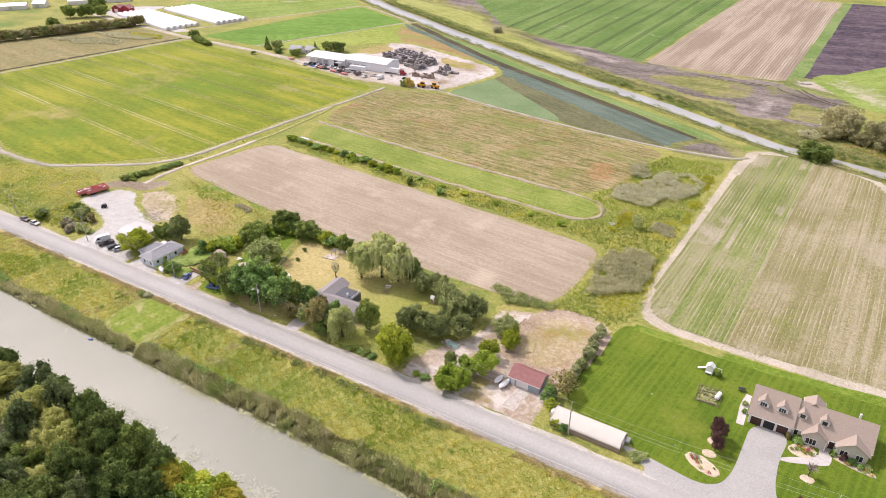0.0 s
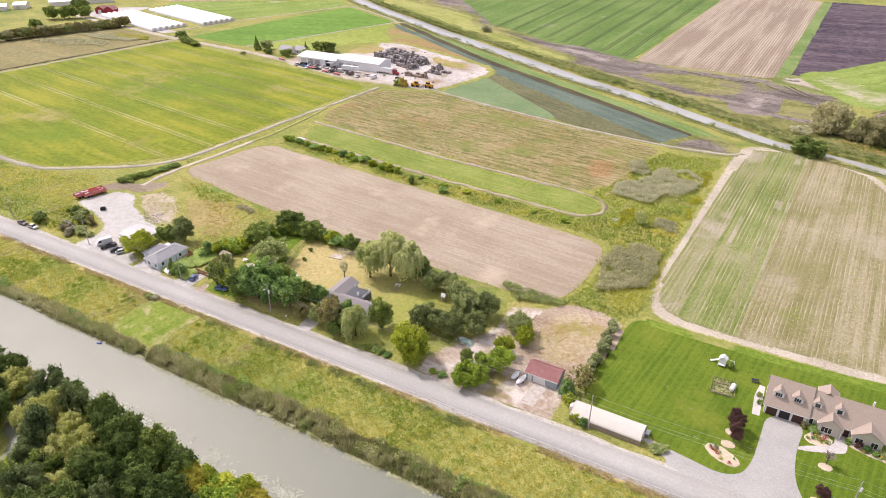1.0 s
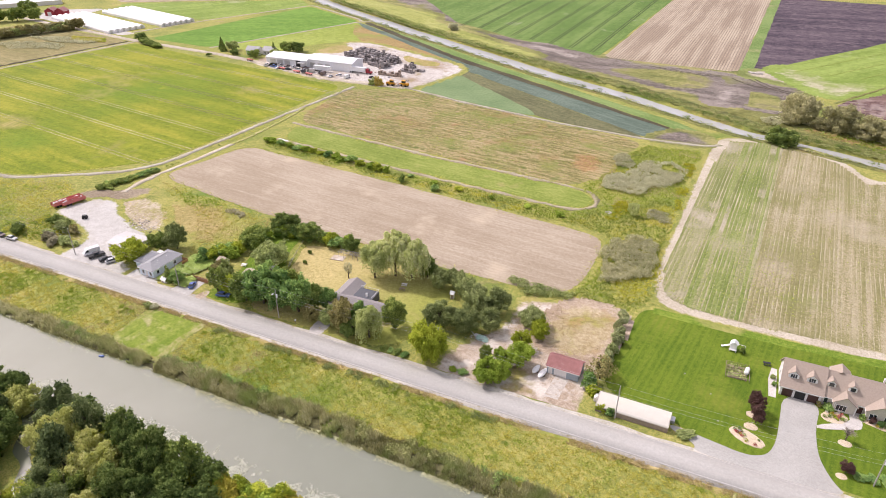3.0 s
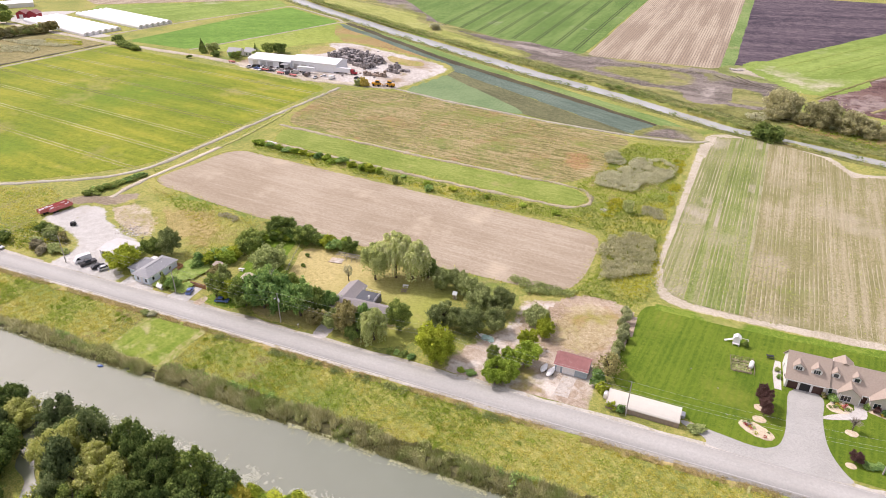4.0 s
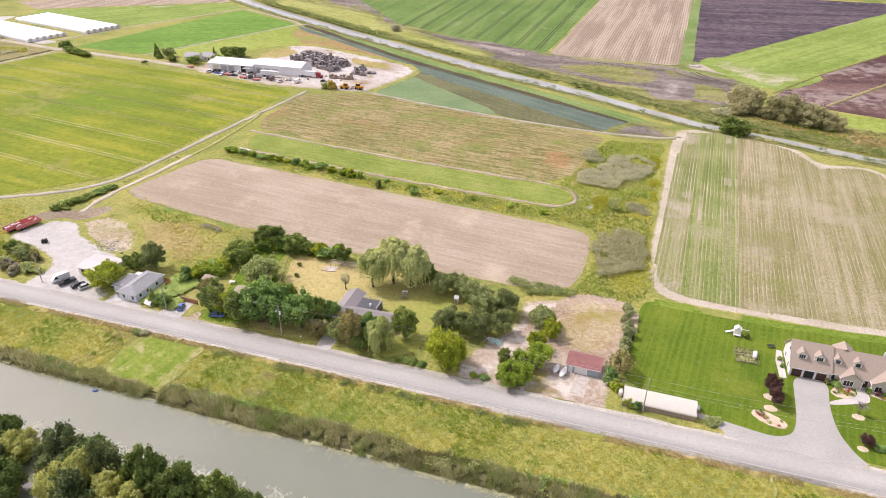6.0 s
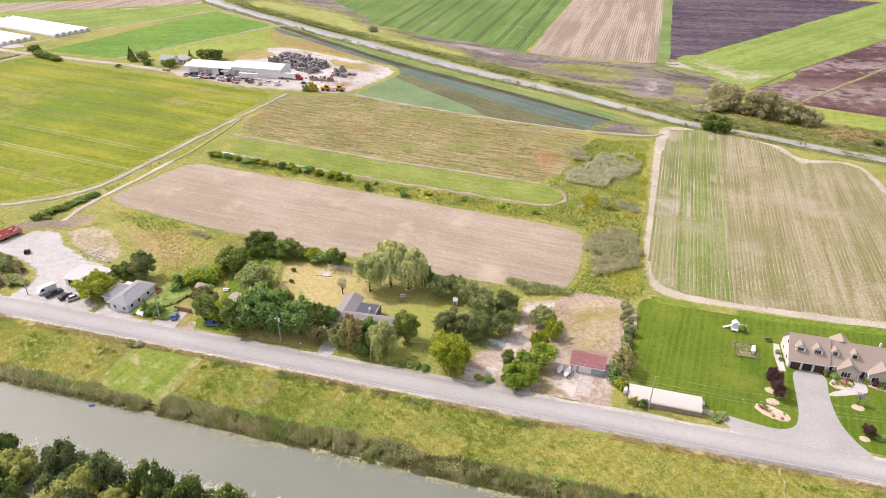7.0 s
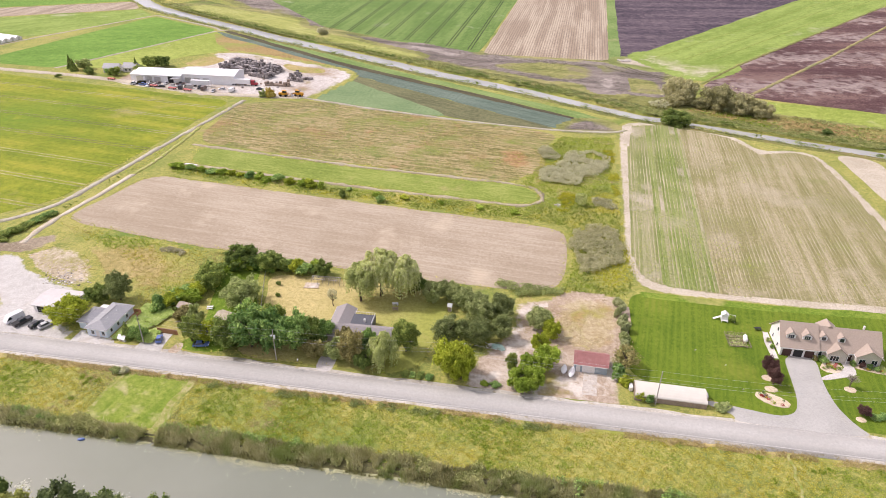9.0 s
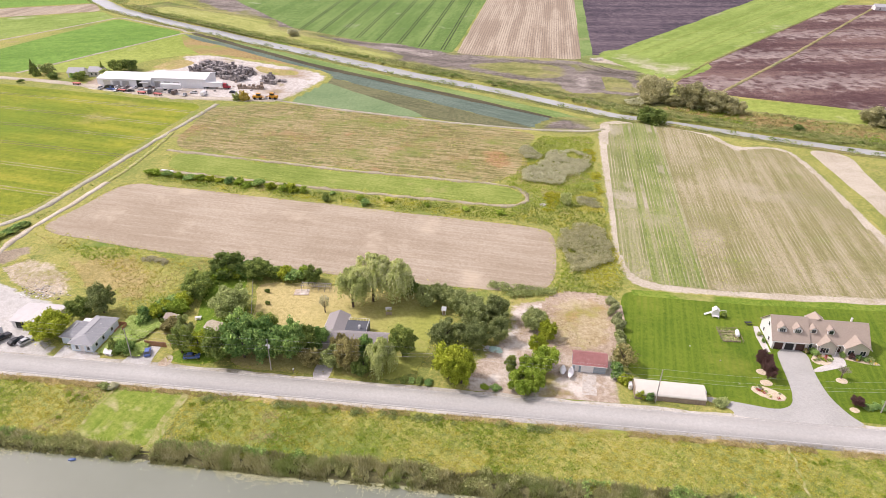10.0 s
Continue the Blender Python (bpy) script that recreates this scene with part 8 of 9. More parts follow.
for x, y, rz, w in ((-705, 420, 55, 60), (-735, 366, 50, 24), (-722, 392, 40, 12)):
    FB = thing("farm_building", x, y, 0, rz, "far white farm building", "farm building", "far farm buildings")
    gable_block(FB, 0, w, 0, 13, 4, 6.2, "x", M["white"], M["white_metal"])
    opening(FB, "s", w * 0.4, 0, 0.05, 3.5, 3.2, M["steel"], 0, "door")
FH = thing("house", 301, 765, 0, 0, "far white house at the field's edge", "house")
gable_block(FH, 0, 14, 0, 9, 3.5, 6, "x", M["white"], M["shingle_grey"])
opening(FH, "s", 5, 0, 0.9, 1.4, 1.3)
# small garden sheds
for x, y, rz, w, d, wall, roof, lab in ((-175, 133.5, -15, 3.4, 2.6, "white", "shingle_tan", "small white garden shed with a brown roof"), (-156.6, 137, 15, 2.8, 2.2, "white", "white_metal", "small shed with a pale metal roof"), (-93.2, 148.6, 0, 1.1, 1.0, "white", "white_metal", "small white shed beside the trees"), (-144.8, 134, -20, 3.2, 2.8, "white", "white", "white garden canopy on the dry lawn"), (-184.4, 116.9, -10, 2.2, 1.4, "trim", "trim", "white storage box by the road"), (-161.2, 130.5, -15, 4.6, 3.6, "plank", "dirt_pale", "low tan-roofed outbuilding under trees")):
    T = thing("garden_shed", x, y, 0, rz, lab, "shed", "garden sheds")
    hh = 1.0 if "box" in lab else 2.0
    gable_block(T, 0, w, 0, d, hh, hh + 0.7, "x", M[wall], M[roof], 0.2, thick=0.1)
    opening(T, "s", w / 2, 0, 0.05, 0.8, hh * 0.85, M["plank"], 0, "door")


# ---- vehicles ----
def vehicle(x, y, rz, paint, kind="car", label="", group="parked cars", z=0.06):
    """Body, glasshouse and four wheels; nose along +x."""
    t = thing("van" if kind == "van" else "pickup" if kind == "pickup" else "car", x, y, z, rz, label, kind if kind != "car" else "car", group)
    if kind == "van":
        L, Wd, side, cab = 5.6, 2.0, [(-2.8, 0.35), (2.7, 0.35), (2.8, 0.9), (2.5, 1.15), (1.7, 2.2), (1.2, 2.45), (-2.7, 2.45), (-2.8, 2.2)], [(1.72, 1.35), (2.34, 1.25), (1.66, 2.12), (1.2, 2.2), (0.7, 1.35)]
    elif kind == "pickup":
        L, Wd, side, cab = 5.6, 1.95, [(-2.8, 0.4), (2.7, 0.4), (2.8, 0.85), (2.6, 1.1), (1.2, 1.2), (-2.8, 1.2)], [(1.1, 1.15), (0.6, 1.8), (-0.9, 1.82), (-1.1, 1.15)]
    else:
        L, Wd, side, cab = 4.5, 1.8, [(-2.25, 0.3), (2.15, 0.3), (2.25, 0.6), (2.1, 0.8), (1.0, 0.95), (-2.1, 0.98), (-2.25, 0.75)], [(1.05, 0.92), (0.35, 1.42), (-1.2, 1.45), (-2.0, 0.96)]
    bm = bmesh.new()
    extrude_profile(bm, side, "y", -Wd / 2, Wd / 2)
    bmesh.ops.bevel(bm, geom=bm.edges[:], offset=0.07, segments=2, affect="EDGES")
    body = part("body", bm, M[paint], t)
    bm = bmesh.new()
    extrude_profile(bm, cab, "y", -Wd / 2 + (0.1 if kind != "van" else -0.01), Wd / 2 - (0.1 if kind != "van" else -0.01))
    if kind != "van":
        for v in bm.verts:
            if v.co.z > 1.3:
                v.co.y *= 0.84
    part("glasshouse", bm, M["glass"], t)
    if kind != "van":
        top = [c for c in cab if c[1] > 1.3]
        u0, u1, zt = min(c[0] for c in top), max(c[0] for c in top), max(c[1] for c in top)
        part("roof", boxed(u0 - 0.02, u1 + 0.02, -Wd * 0.36, Wd * 0.36, zt - 0.03, zt + 0.05, 0.03), M[paint], t)
    if kind == "pickup":
        part("bed", boxed(-2.7, -1.2, -0.8, 0.8, 1.15, 1.21, 0.0), M["dark"], t)
    for sx in (-L * 0.31, L * 0.31):
        for sy in (-1, 1):
            bm = bmesh.new()
            tube(bm, (sx, sy * (Wd / 2 - 0.2), 0.33), (sx, sy * (Wd / 2 + 0.01), 0.33), 0.33, 0.33, 14)
            w = part("wheel", bm, M["rubber"], t)
            bm = bmesh.new()
            tube(bm, (sx, sy * (Wd / 2), 0.33), (sx, sy * (Wd / 2 + 0.03), 0.33), 0.2, 0.18, 10)
            part("rim", bm, M["rim"], w)
    for sy in (-0.62, 0.62):
        f = max(c[0] for c in side)
        part("headlight", boxed(f - 0.12, f + 0.01, sy * Wd / 1.8 - 0.14, sy * Wd / 1.8 + 0.14, 0.62, 0.78, 0.02), M["trim"], t)
    return t


vehicle(-220.4, 120.2, 246, "car_white", "van", "white delivery van parked on gravel")
vehicle(-217.0, 119.4, 68, "car_black", "pickup", "black pickup parked beside the white van")
vehicle(-212.0, 119.0, 64, "car_black", "car", "black sedan parked on the gravel lot")
vehicle(-209.2, 119.2, 62, "car_silver", "car", "silver car parked on the gravel lot")
vehicle(-172.8, 119.0, 112, "car_blue", "car", "small blue hatchback parked on a driveway").scale = (0.82, 0.9, 0.95)
vehicle(-262.4, 115.2, 2, "car_brown", "car", "brown car pulled over on the shoulder")
vehicle(-255.7, 115.2, 2, "car_silver", "car", "silver car pulled over on the shoulder")
vehicle(-159.8, 118.8, 15, "car_blue", "car", "dark blue car parked under trees")
vehicle(-246.5, 364.0, 5, "car_black", "car", "dark car in the depot yard")
vehicle(-322.0, 358.5, -8, "car_blue", "pickup", "blue pickup on the farm road")
vehicle(-290.0, 369.0, 15, "car_black", "pickup", "dark truck before the depot shed")
vehicle(-300.0, 365.0, 30, "car_brown", "pickup", "brown truck before the depot shed")
for i in range(4):
    vehicle(-326 + i * 5.5, 364.0, 95, ["car_white", "car_silver", "car_brown", "car_white"][i], "car", "car parked before the depot shed")


dr = random.Random(77)
for i in range(13):
    vehicle(-330 + i * 5.6 + dr.uniform(-1.5, 1.5), 357.5 + dr.uniform(0, 6.0) - i * 0.35, dr.choice([5, 92, 100, -80, 185]) + dr.uniform(-8, 8), dr.choice(["car_white", "car_white", "car_silver", "car_brown", "car_black"]), dr.choice(["van", "pickup", "pickup", "car"]), "farm vehicle parked in the gravel depot yard", "depot vehicles")


def semi(x, y, rz, cab, label):
    t = thing("truck", x, y, 0.06, rz, label, "truck", "depot trucks")
    part("trailer", boxed(0, 12.5, -1.25, 1.25, 1.1, 3.9, 0.05), M["car_white"], t, "white box trailer")
    if cab:
        bm = bmesh.new()
        extrude_profile(bm, [(12.9, 0.6), (17.0, 0.6), (17.1, 1.6), (15.4, 1.9), (15.0, 3.2), (12.9, 3.4)], "y", -1.15, 1.15)
        bmesh.ops.bevel(bm, geom=bm.edges[:], offset=0.08, segments=2, affect="EDGES")
        c = part("cab", bm, M["barn_red"], t, "red truck cab")
        part("windscreen", boxed(15.05, 15.4, -1.0, 1.0, 2.1, 3.0, 0.02), M["glass"], c)
    for sx in (1.2, 2.6) + ((13.6, 16.2) if cab else ()):
        for sy in (-1, 1):
            bm = bmesh.new()
            tube(bm, (sx, sy * 0.85, 0.5), (sx, sy * 1.25, 0.5), 0.5, 0.5, 12)
            part("wheel", bm, M["rubber"], t)
    return t


semi(-268.5, 371.5, 3, True, "white box trailer behind a red truck")
semi(-292.0, 363.5, 4, False, "white box trailer parked in the yard")
# orange loader
t = thing("loader", -226, 354.3, 0.05, 4, "orange wheel loader in the depot yard", "loader")
part("body", boxed(-4, 1.0, -1.2, 1.2, 0.9, 2.3, 0.12), M["orange"], t)
part("cab", boxed(-1.6, 0.6, -0.9, 0.9, 2.3, 3.5, 0.1), M["glass"], t)
part("cab_roof", boxed(-1.8, 0.8, -1.0, 1.0, 3.5, 3.65, 0.04), M["orange"], t)
bm = bmesh.new()
for sy in (-0.8, 0.8):
    tube(bm, (0.8, sy, 1.8), (3.6, sy, 0.9), 0.18, 0.16, 6)
part("arm", bm, M["orange"], t)
bm = bmesh.new()
extrude_profile(bm, [(3.4, 0.2), (4.6, 0.1), (4.7, 0.2), (3.8, 0.4), (3.7, 1.4), (3.5, 1.4)], "y", -1.4, 1.4)
part("bucket", bm, M["steel"], t)
for sx in (-2.8, 0.4):
    for sy in (-1, 1):
        bm = bmesh.new()
        tube(bm, (sx, sy * 0.85, 0.75), (sx, sy * 1.35, 0.75), 0.75, 0.75, 12)
        part("wheel", bm, M["rubber"], t)
copy_thing(t, pose(-219.5, 356.4, 0.05, 0, 0, 171))
# red farm implements by the far road
for x, y in ((-314, 357), (-300, 354.5), (-289, 352.8), (-349, 366.2)):
    t = thing("farm_wagon", x, y, 0.06, -9, "red flat farm wagon beside the far road", "wagon", "farm wagons")
    part("deck", boxed(-2.6, 2.6, -1.0, 1.0, 0.8, 1.2, 0.05), M["red_paint"], t)
    for sx in (-1.7, 1.7):
        for sy in (-1, 1):
            bm = bmesh.new()
            tube(bm, (sx, sy * 0.8, 0.4), (sx, sy * 1.02, 0.4), 0.4, 0.4, 10)
            part("wheel", bm, M["rubber"], t)
# long red trailers beside the lot
for k, (x, y) in enumerate(((-264.8, 139.5), (-262.2, 142.0))):
    t = thing("trailer", x, y, 0.05, 76, "long faded red flatbed trailer with debris", "trailer", "red trailers")
    L = 12.0 if k == 0 else 9.0
    part("deck", boxed(0, L, -1.2, 1.2, 0.9, 1.1, 0.02), M["red_paint"], t)
    bm = bmesh.new()
    for sy in (-1.2, 1.15):
        box(bm, 0, L, sy, sy + 0.05, 1.1, 2.3)
        for i in range(10):
            box(bm, i * L / 9.3, i * L / 9.3 + 0.1, sy - 0.04, sy + 0.09, 0.9, 2.4)
    part("side_rail", bm, M["red_paint"], t)
    rr_ = random.Random(k)
    for i in range(9):
        a, b = rr_.uniform(0.3, L - 1.2), rr_.uniform(-0.9, 0.5)
        part("load_piece", boxed(a, a + rr_.uniform(0.4, 1.2), b, b + rr_.uniform(0.3, 0.6), 1.1, 1.4 + rr_.uniform(0.3, 0.9)), M["white_metal"], t, "pale scrap lying on the deck")
    for sx in (1.5, 2.7):
        for sy in (-1, 1):
            bm = bmesh.new()
            tube(bm, (sx, sy * 0.9, 0.45), (sx, sy * 1.15, 0.45), 0.45, 0.45, 12)
            part("wheel", bm, M["rubber"], t)

# ---- poles and wires ----
POLES = [(-320, 117.3, 10.4), (-272, 117.2, 10.4), (-225.0, 117.2, 10.4), (-176.5, 116.9, 9.6), (-136.4, 116.7, 10.2), (-84.5, 120.6, 9.8), (-34.0, 117.2, 10.6), (23.0, 120.6, 9.6), (75, 119.5, 10)]
for i, (x, y, h) in enumerate(POLES):
    t = thing("utility_pole", x, y, -0.05, 0, "weathered grey wooden utility pole beside the road", "utility pole", "utility poles")
    bm = bmesh.new()
    tube(bm, (0, 0, 0), (0, 0, h), 0.17, 0.11, 10)
    part("pole", bm, M["pole"], t)
    bm = bmesh.new()
    tube(bm, (0, 0, h), (0, 0, h + 0.35), 0.06, 0.04, 6)
    part("insulator", bm, M["trim"], t)
    if i in (4, 7):
        bm = bmesh.new()
        tube(bm, (0.3, 0, h - 2.6), (0.3, 0, h - 1.6), 0.27, 0.27, 12)
        tube(bm, (0.3, 0, h - 1.6), (0.3, 0, h - 1.45), 0.27, 0.12, 12)
        part("transformer", bm, M["white_metal"], t, "pale grey transformer can")
    if i in (4,):
        bm = bmesh.new()
        tube(bm, (0, 0, h - 0.8), (0.4, -1.6, h - 0.3), 0.05, 0.04, 6)
        box(bm, 0.2, 0.6, -2.1, -1.5, h - 0.4, h - 0.25)
        part("lamp_arm", bm, M["steel"], t)
for off, r_ in ((0.3, 0.014), (-1.9, 0.014), (-3.0, 0.018)):
    for (xa, ya, ha), (xb, yb, hb) in zip(POLES[:-1], POLES[1:]):
        bm = bmesh.new()
        rings = []
        for k in range(15):
            f = k / 14
            p = Vector((xa + (xb - xa) * f, ya + (yb - ya) * f + (0.12 if off < 0 else 0), ha + (hb - ha) * f + off - 0.9 * 4 * f * (1 - f)))
            rings.append([bm.verts.new(p + Vector((0, math.cos(q) * r_, math.sin(q) * r_))) for q in (0.8, 2.37, 3.94, 5.5)])
        for ra, rb in zip(rings[:-1], rings[1:]):
            for q in range(4):
                bm.faces.new((ra[q], ra[(q + 1) % 4], rb[(q + 1) % 4], rb[q]))
        bm.faces.new(rings[0][::-1])
        bm.faces.new(rings[-1])
        tagged(part("overhead_wire", bm, M["wire"]), "sagging overhead wire between utility poles", "wire", "overhead wires")

# ---- garden and yard things ----
def stone_ring(x, y, rx, ry, rz, plants, name, label, seed):
    t = thing(name, x, y, 0.05, rz, label, "flower bed", "flower beds")
    bm = bmesh.new()
    r = random.Random(seed)
    n = 26
    top = [bm.verts.new((rx * math.cos(6.2832 * i / n) * r.uniform(0.94, 1.05), ry * math.sin(6.2832 * i / n) * r.uniform(0.92, 1.06), 0.10)) for i in range(n)]
    low = [bm.verts.new((v.co.x * 1.04, v.co.y * 1.04, -0.02)) for v in top]
    bm.faces.new(top)
    for i in range(n):
        bm.faces.new((low[i], low[(i + 1) % n], top[(i + 1) % n], top[i]))
    part("mulch", bm, M["mulch"], t)
    rg = np.random.default_rng(seed)
    for i in range(plants):
        a, q = r.uniform(0, 6.28), math.sqrt(r.uniform(0, 0.75))
        c = np.array([rx * q * math.cos(a), ry * q * math.sin(a), 0.25])
        d = rg.normal(0, 1, (36, 3))
        d /= np.linalg.norm(d, axis=1)[:, None]
        d[:, 2] = np.abs(d[:, 2])
        s = r.uniform(0.25, 0.55)
        mat = M[r.choice(["flower_red", "flower_yellow", "lf_green", "lf_yellow", "flower_yellow", "lf_olive", "flower_pale", "lf_dark"])]
        leaf_quads(c + d * s, d, 0.2, rg, name="plant", mat=mat, parent=t)
    return t


stone_ring(-3.6, 124.4, 4.3, 2.2, -22, 16, "flower_bed", "oval flower bed of pale stone on the lawn", 1)
stone_ring(16.1, 141.0, 3.1, 2.2, 20, 22, "flower_bed", "planted bed with red and yellow flowers", 2)
stone_ring(26.5, 142.0, 5.2, 1.1, -14, 12, "flower_bed", "curved planted bed along the house front", 3)
for x, y, rx in ((-2.6, 133.2, 1.6), (-2.9, 128.6, 1.6), (18.0, 132.2, 1.5), (16.6, 120.6, 1.2)):
    stone_ring(x, y, rx, rx * 0.8, 0, 0, "tree_ring", "pale stone ring round a lawn tree", int(x * 7 + 99))
for x, y, h, r, mat in ((22.6, 143.5, 1.4, 1.1, "lf_green"), (24.6, 142.8, 1.8, 1.2, "lf_purple"), (26.4, 142.4, 1.4, 1.1, "lf_green"), (28.2, 142.0, 1.2, 1.1, "lf_green"), (29.6, 142.6, 1.3, 1.1, "lf_olive"), (14.6, 143.6, 1.5, 1.5, "lf_green"), (12.6, 143.9, 1.5, 0.8, "lf_brown"), (2.0, 147.5, 1.4, 0.8, "lf_green"), (1.8, 150.5, 1.3, 0.8, "lf_olive"), (20.5, 121.8, 1.0, 1.6, "lf_green"), (23.0, 122.2, 1.0, 1.6, "lf_green"), (25.5, 122.6, 1.0, 1.6, "lf_green")):
    shrub(x, y, h, r, mat, label="clipped garden shrub near the large house", group="garden shrubs")
# vegetable garden
t = thing("vegetable_garden", -7.2, 149.2, 0.05, 3, "fenced vegetable plot with dry beds", "garden")
for i in range(4):
    part("bed", boxed(-2.6, 2.4, -3.0 + i * 1.5, -2.0 + i * 1.5, 0, 0.22, 0.03), M["dark_dirt"], t)
bm = bmesh.new()
for sx, sy, ex, ey in ((-3, -3.4, 3, -3.4), (3, -3.4, 3, 3.2), (3, 3.2, -3, 3.2), (-3, 3.2, -3, -3.4)):
    for i in range(7):
        f = i / 6
        tube(bm, (sx + (ex - sx) * f, sy + (ey - sy) * f, 0), (sx + (ex - sx) * f, sy + (ey - sy) * f, 0.9), 0.05, 0.05, 5)
    for zz in (0.4, 0.8):
        tube(bm, (sx, sy, zz), (ex, ey, zz), 0.035, 0.035, 4)
part("fence", bm, M["plank"], t)
rg = np.random.default_rng(5)
c = np.stack([rg.uniform(-2.6, 2.4, 260), rg.uniform(-3, 3, 260), rg.uniform(0.2, 0.5, 260)], 1)
leaf_quads(c, np.tile((0, 0, 1.0), (260, 1)), 0.35, rg, name="vegetable_foliage", mat=M["lf_olive"], parent=t)
t = thing("water_tank", -4.9, 149.8, 0.05, 80, "white horizontal tank beside the vegetable plot", "tank")
bm = bmesh.new()
tube(bm, (-1.2, 0, 0.7), (1.2, 0, 0.7), 0.6, 0.6, 14)
tube(bm, (1.2, 0, 0.7), (1.45, 0, 0.7), 0.6, 0.3, 14)
tube(bm, (-1.45, 0, 0.7), (-1.2, 0, 0.7), 0.3, 0.6, 14)
part("tank", bm, M["trim"], t)
bm = bmesh.new()
for sx in (-0.8, 0.8):
    box(bm, sx - 0.1, sx + 0.1, -0.5, 0.5, 0, 0.3)
part("cradle", bm, M["plank"], t)
# children's play house on the lawn
t = thing("playhouse", -9.0, 159.5, 0.05, -4, "white garden playhouse with a slide", "playhouse")
gable_block(t, -0.9, 0.9, -0.8, 0.8, 2.2, 2.9, "y", M["trim"], M["trim"], 0.15, thick=0.08)
for sx in (-0.85, 0.85):
    for sy in (-1.5, -0.85):
        bm = bmesh.new()
        tube(bm, (sx, sy, 0), (sx, sy, 1.4), 0.07, 0.07, 6)
        part("post", bm, M["trim"], t)
part("porch", boxed(-1.0, 1.0, -1.6, -0.8, 0.5, 0.62, 0.02), M["trim"], t)
bm = bmesh.new()
extrude_profile(bm, [(-3.2, 0.1), (-2.8, 0.1), (-1.0, 1.2), (-1.0, 1.3), (-2.9, 0.2), (-3.2, 0.2)], "y", -0.4, 0.4)
part("slide", bm, M["trim"], t)
bm = bmesh.new()
tube(bm, (0.9, 0, 2.1), (3.0, 0, 2.1), 0.06, 0.06, 6)
tube(bm, (3.0, -0.7, 0), (3.0, 0, 2.1), 0.06, 0.06, 6)
tube(bm, (3.0, 0.7, 0), (3.0, 0, 2.1), 0.06, 0.06, 6)
part("swing_frame", bm, M["trim"], t)
shrub(-6.6, 158.6, 2.2, 1.0, "lf_dark", label="small dark shrub beside the playhouse", group="garden shrubs")
# garden furniture
for x, y, lab, mt in ((0.0, 156.0, "dark garden bench on the lawn", "black"), (-110.0, 149.0, "pale picnic table under the willows", "trim"), (-109.4, 146.4, "weathered garden bench near the willows", "plank"), (-166, 136.6, "pale garden table on the back lawn", "trim")):
    t = thing("picnic_table", x, y, 0.05, 12, lab, "table", "garden tables")
    part("tabletop", boxed(-0.95, 0.95, -0.4, 0.4, 0.68, 0.75, 0.01), M[mt], t)
    for sy in (-0.8, 0.55):
        part("bench", boxed(-0.95, 0.95, sy, sy + 0.26, 0.42, 0.47, 0.01), M[mt], t)
    for sx in (-0.7, 0.7):
        bm = bmesh.new()
        tube(bm, (sx, -0.75, 0), (sx, -0.1, 0.7), 0.05, 0.05, 5)
        tube(bm, (sx, 0.75, 0), (sx, 0.1, 0.7), 0.05, 0.05, 5)
        part("leg", bm, M[mt], t)
# pergola
t = thing("pergola", -135.2, 157.0, 0.06, 3, "grey wooden pergola over a low garden wall", "pergola")
for i in range(6):
    for sy in (-1.0, 1.0):
        bm = bmesh.new()
        tube(bm, (-4.6 + i * 1.85, sy, 0), (-4.6 + i * 1.85, sy, 1.9), 0.07, 0.07, 6)
        part("post", bm, M["pole"], t)
for sy in (-1.0, 1.0):
    part("beam", boxed(-4.9, 4.9, sy - 0.06, sy + 0.06, 1.9, 2.05, 0.01), M["pole"], t)
for i in range(16):
    part("rafter", boxed(-4.7 + i * 0.62, -4.62 + i * 0.62, -1.25, 1.25, 2.05, 2.15), M["pole"], t)
t = thing("sand_pit", -139.5, 155.0, 0.06, 8, "low sandy pit beside the pergola", "sand pit")
part("sand", boxed(-2.4, 2.4, -1.6, 1.6, -0.02, 0.08, 0.03), M["sand"], t)
part("border", boxed(-2.6, 2.6, -1.8, -1.6, 0, 0.16, 0.02), M["plank"], t)
for x, y in ((-148.0, 147.0), (-150.5, 153.5)):
    shrub(x, y, 1.3, 0.9, "lf_dark", label="small dark shrub on the dry lawn", group="garden shrubs")
# boats on the sand beside the shed
for x, y, rz, L in ((-57.4, 126.0, 82, 4.0), (-55.3, 125.2, 78, 4.8)):
    t = thing("boat", x, y, 0.05, rz, "small covered white boat on a trailer", "boat", "boats")
    bm = bmesh.new()
    bmesh.ops.create_uvsphere(bm, u_segments=14, v_segments=8, radius=1.0)
    for v in bm.verts:
        k = 1.0 if v.co.x < 0 else 1 - 0.35 * v.co.x
        v.co = Vector((v.co.x * L / 2, v.co.y * 0.85 * k, 0.95 + v.co.z * (0.45 if v.co.z > 0 else 0.55)))
    part("hull", bm, M["trim"], t)
    bm = bmesh.new()
    box(bm, -L / 2 + 0.3, L / 2 + 0.6, -0.06, 0.06, 0.3, 0.42)
    part("trailer_frame", bm, M["steel"], t)
    for sy in (-0.75, 0.65):
        bm = bmesh.new()
        tube(bm, (-0.3, sy, 0.3), (-0.3, sy + 0.12, 0.3), 0.3, 0.3, 12)
        part("wheel", bm, M["rubber"], t)
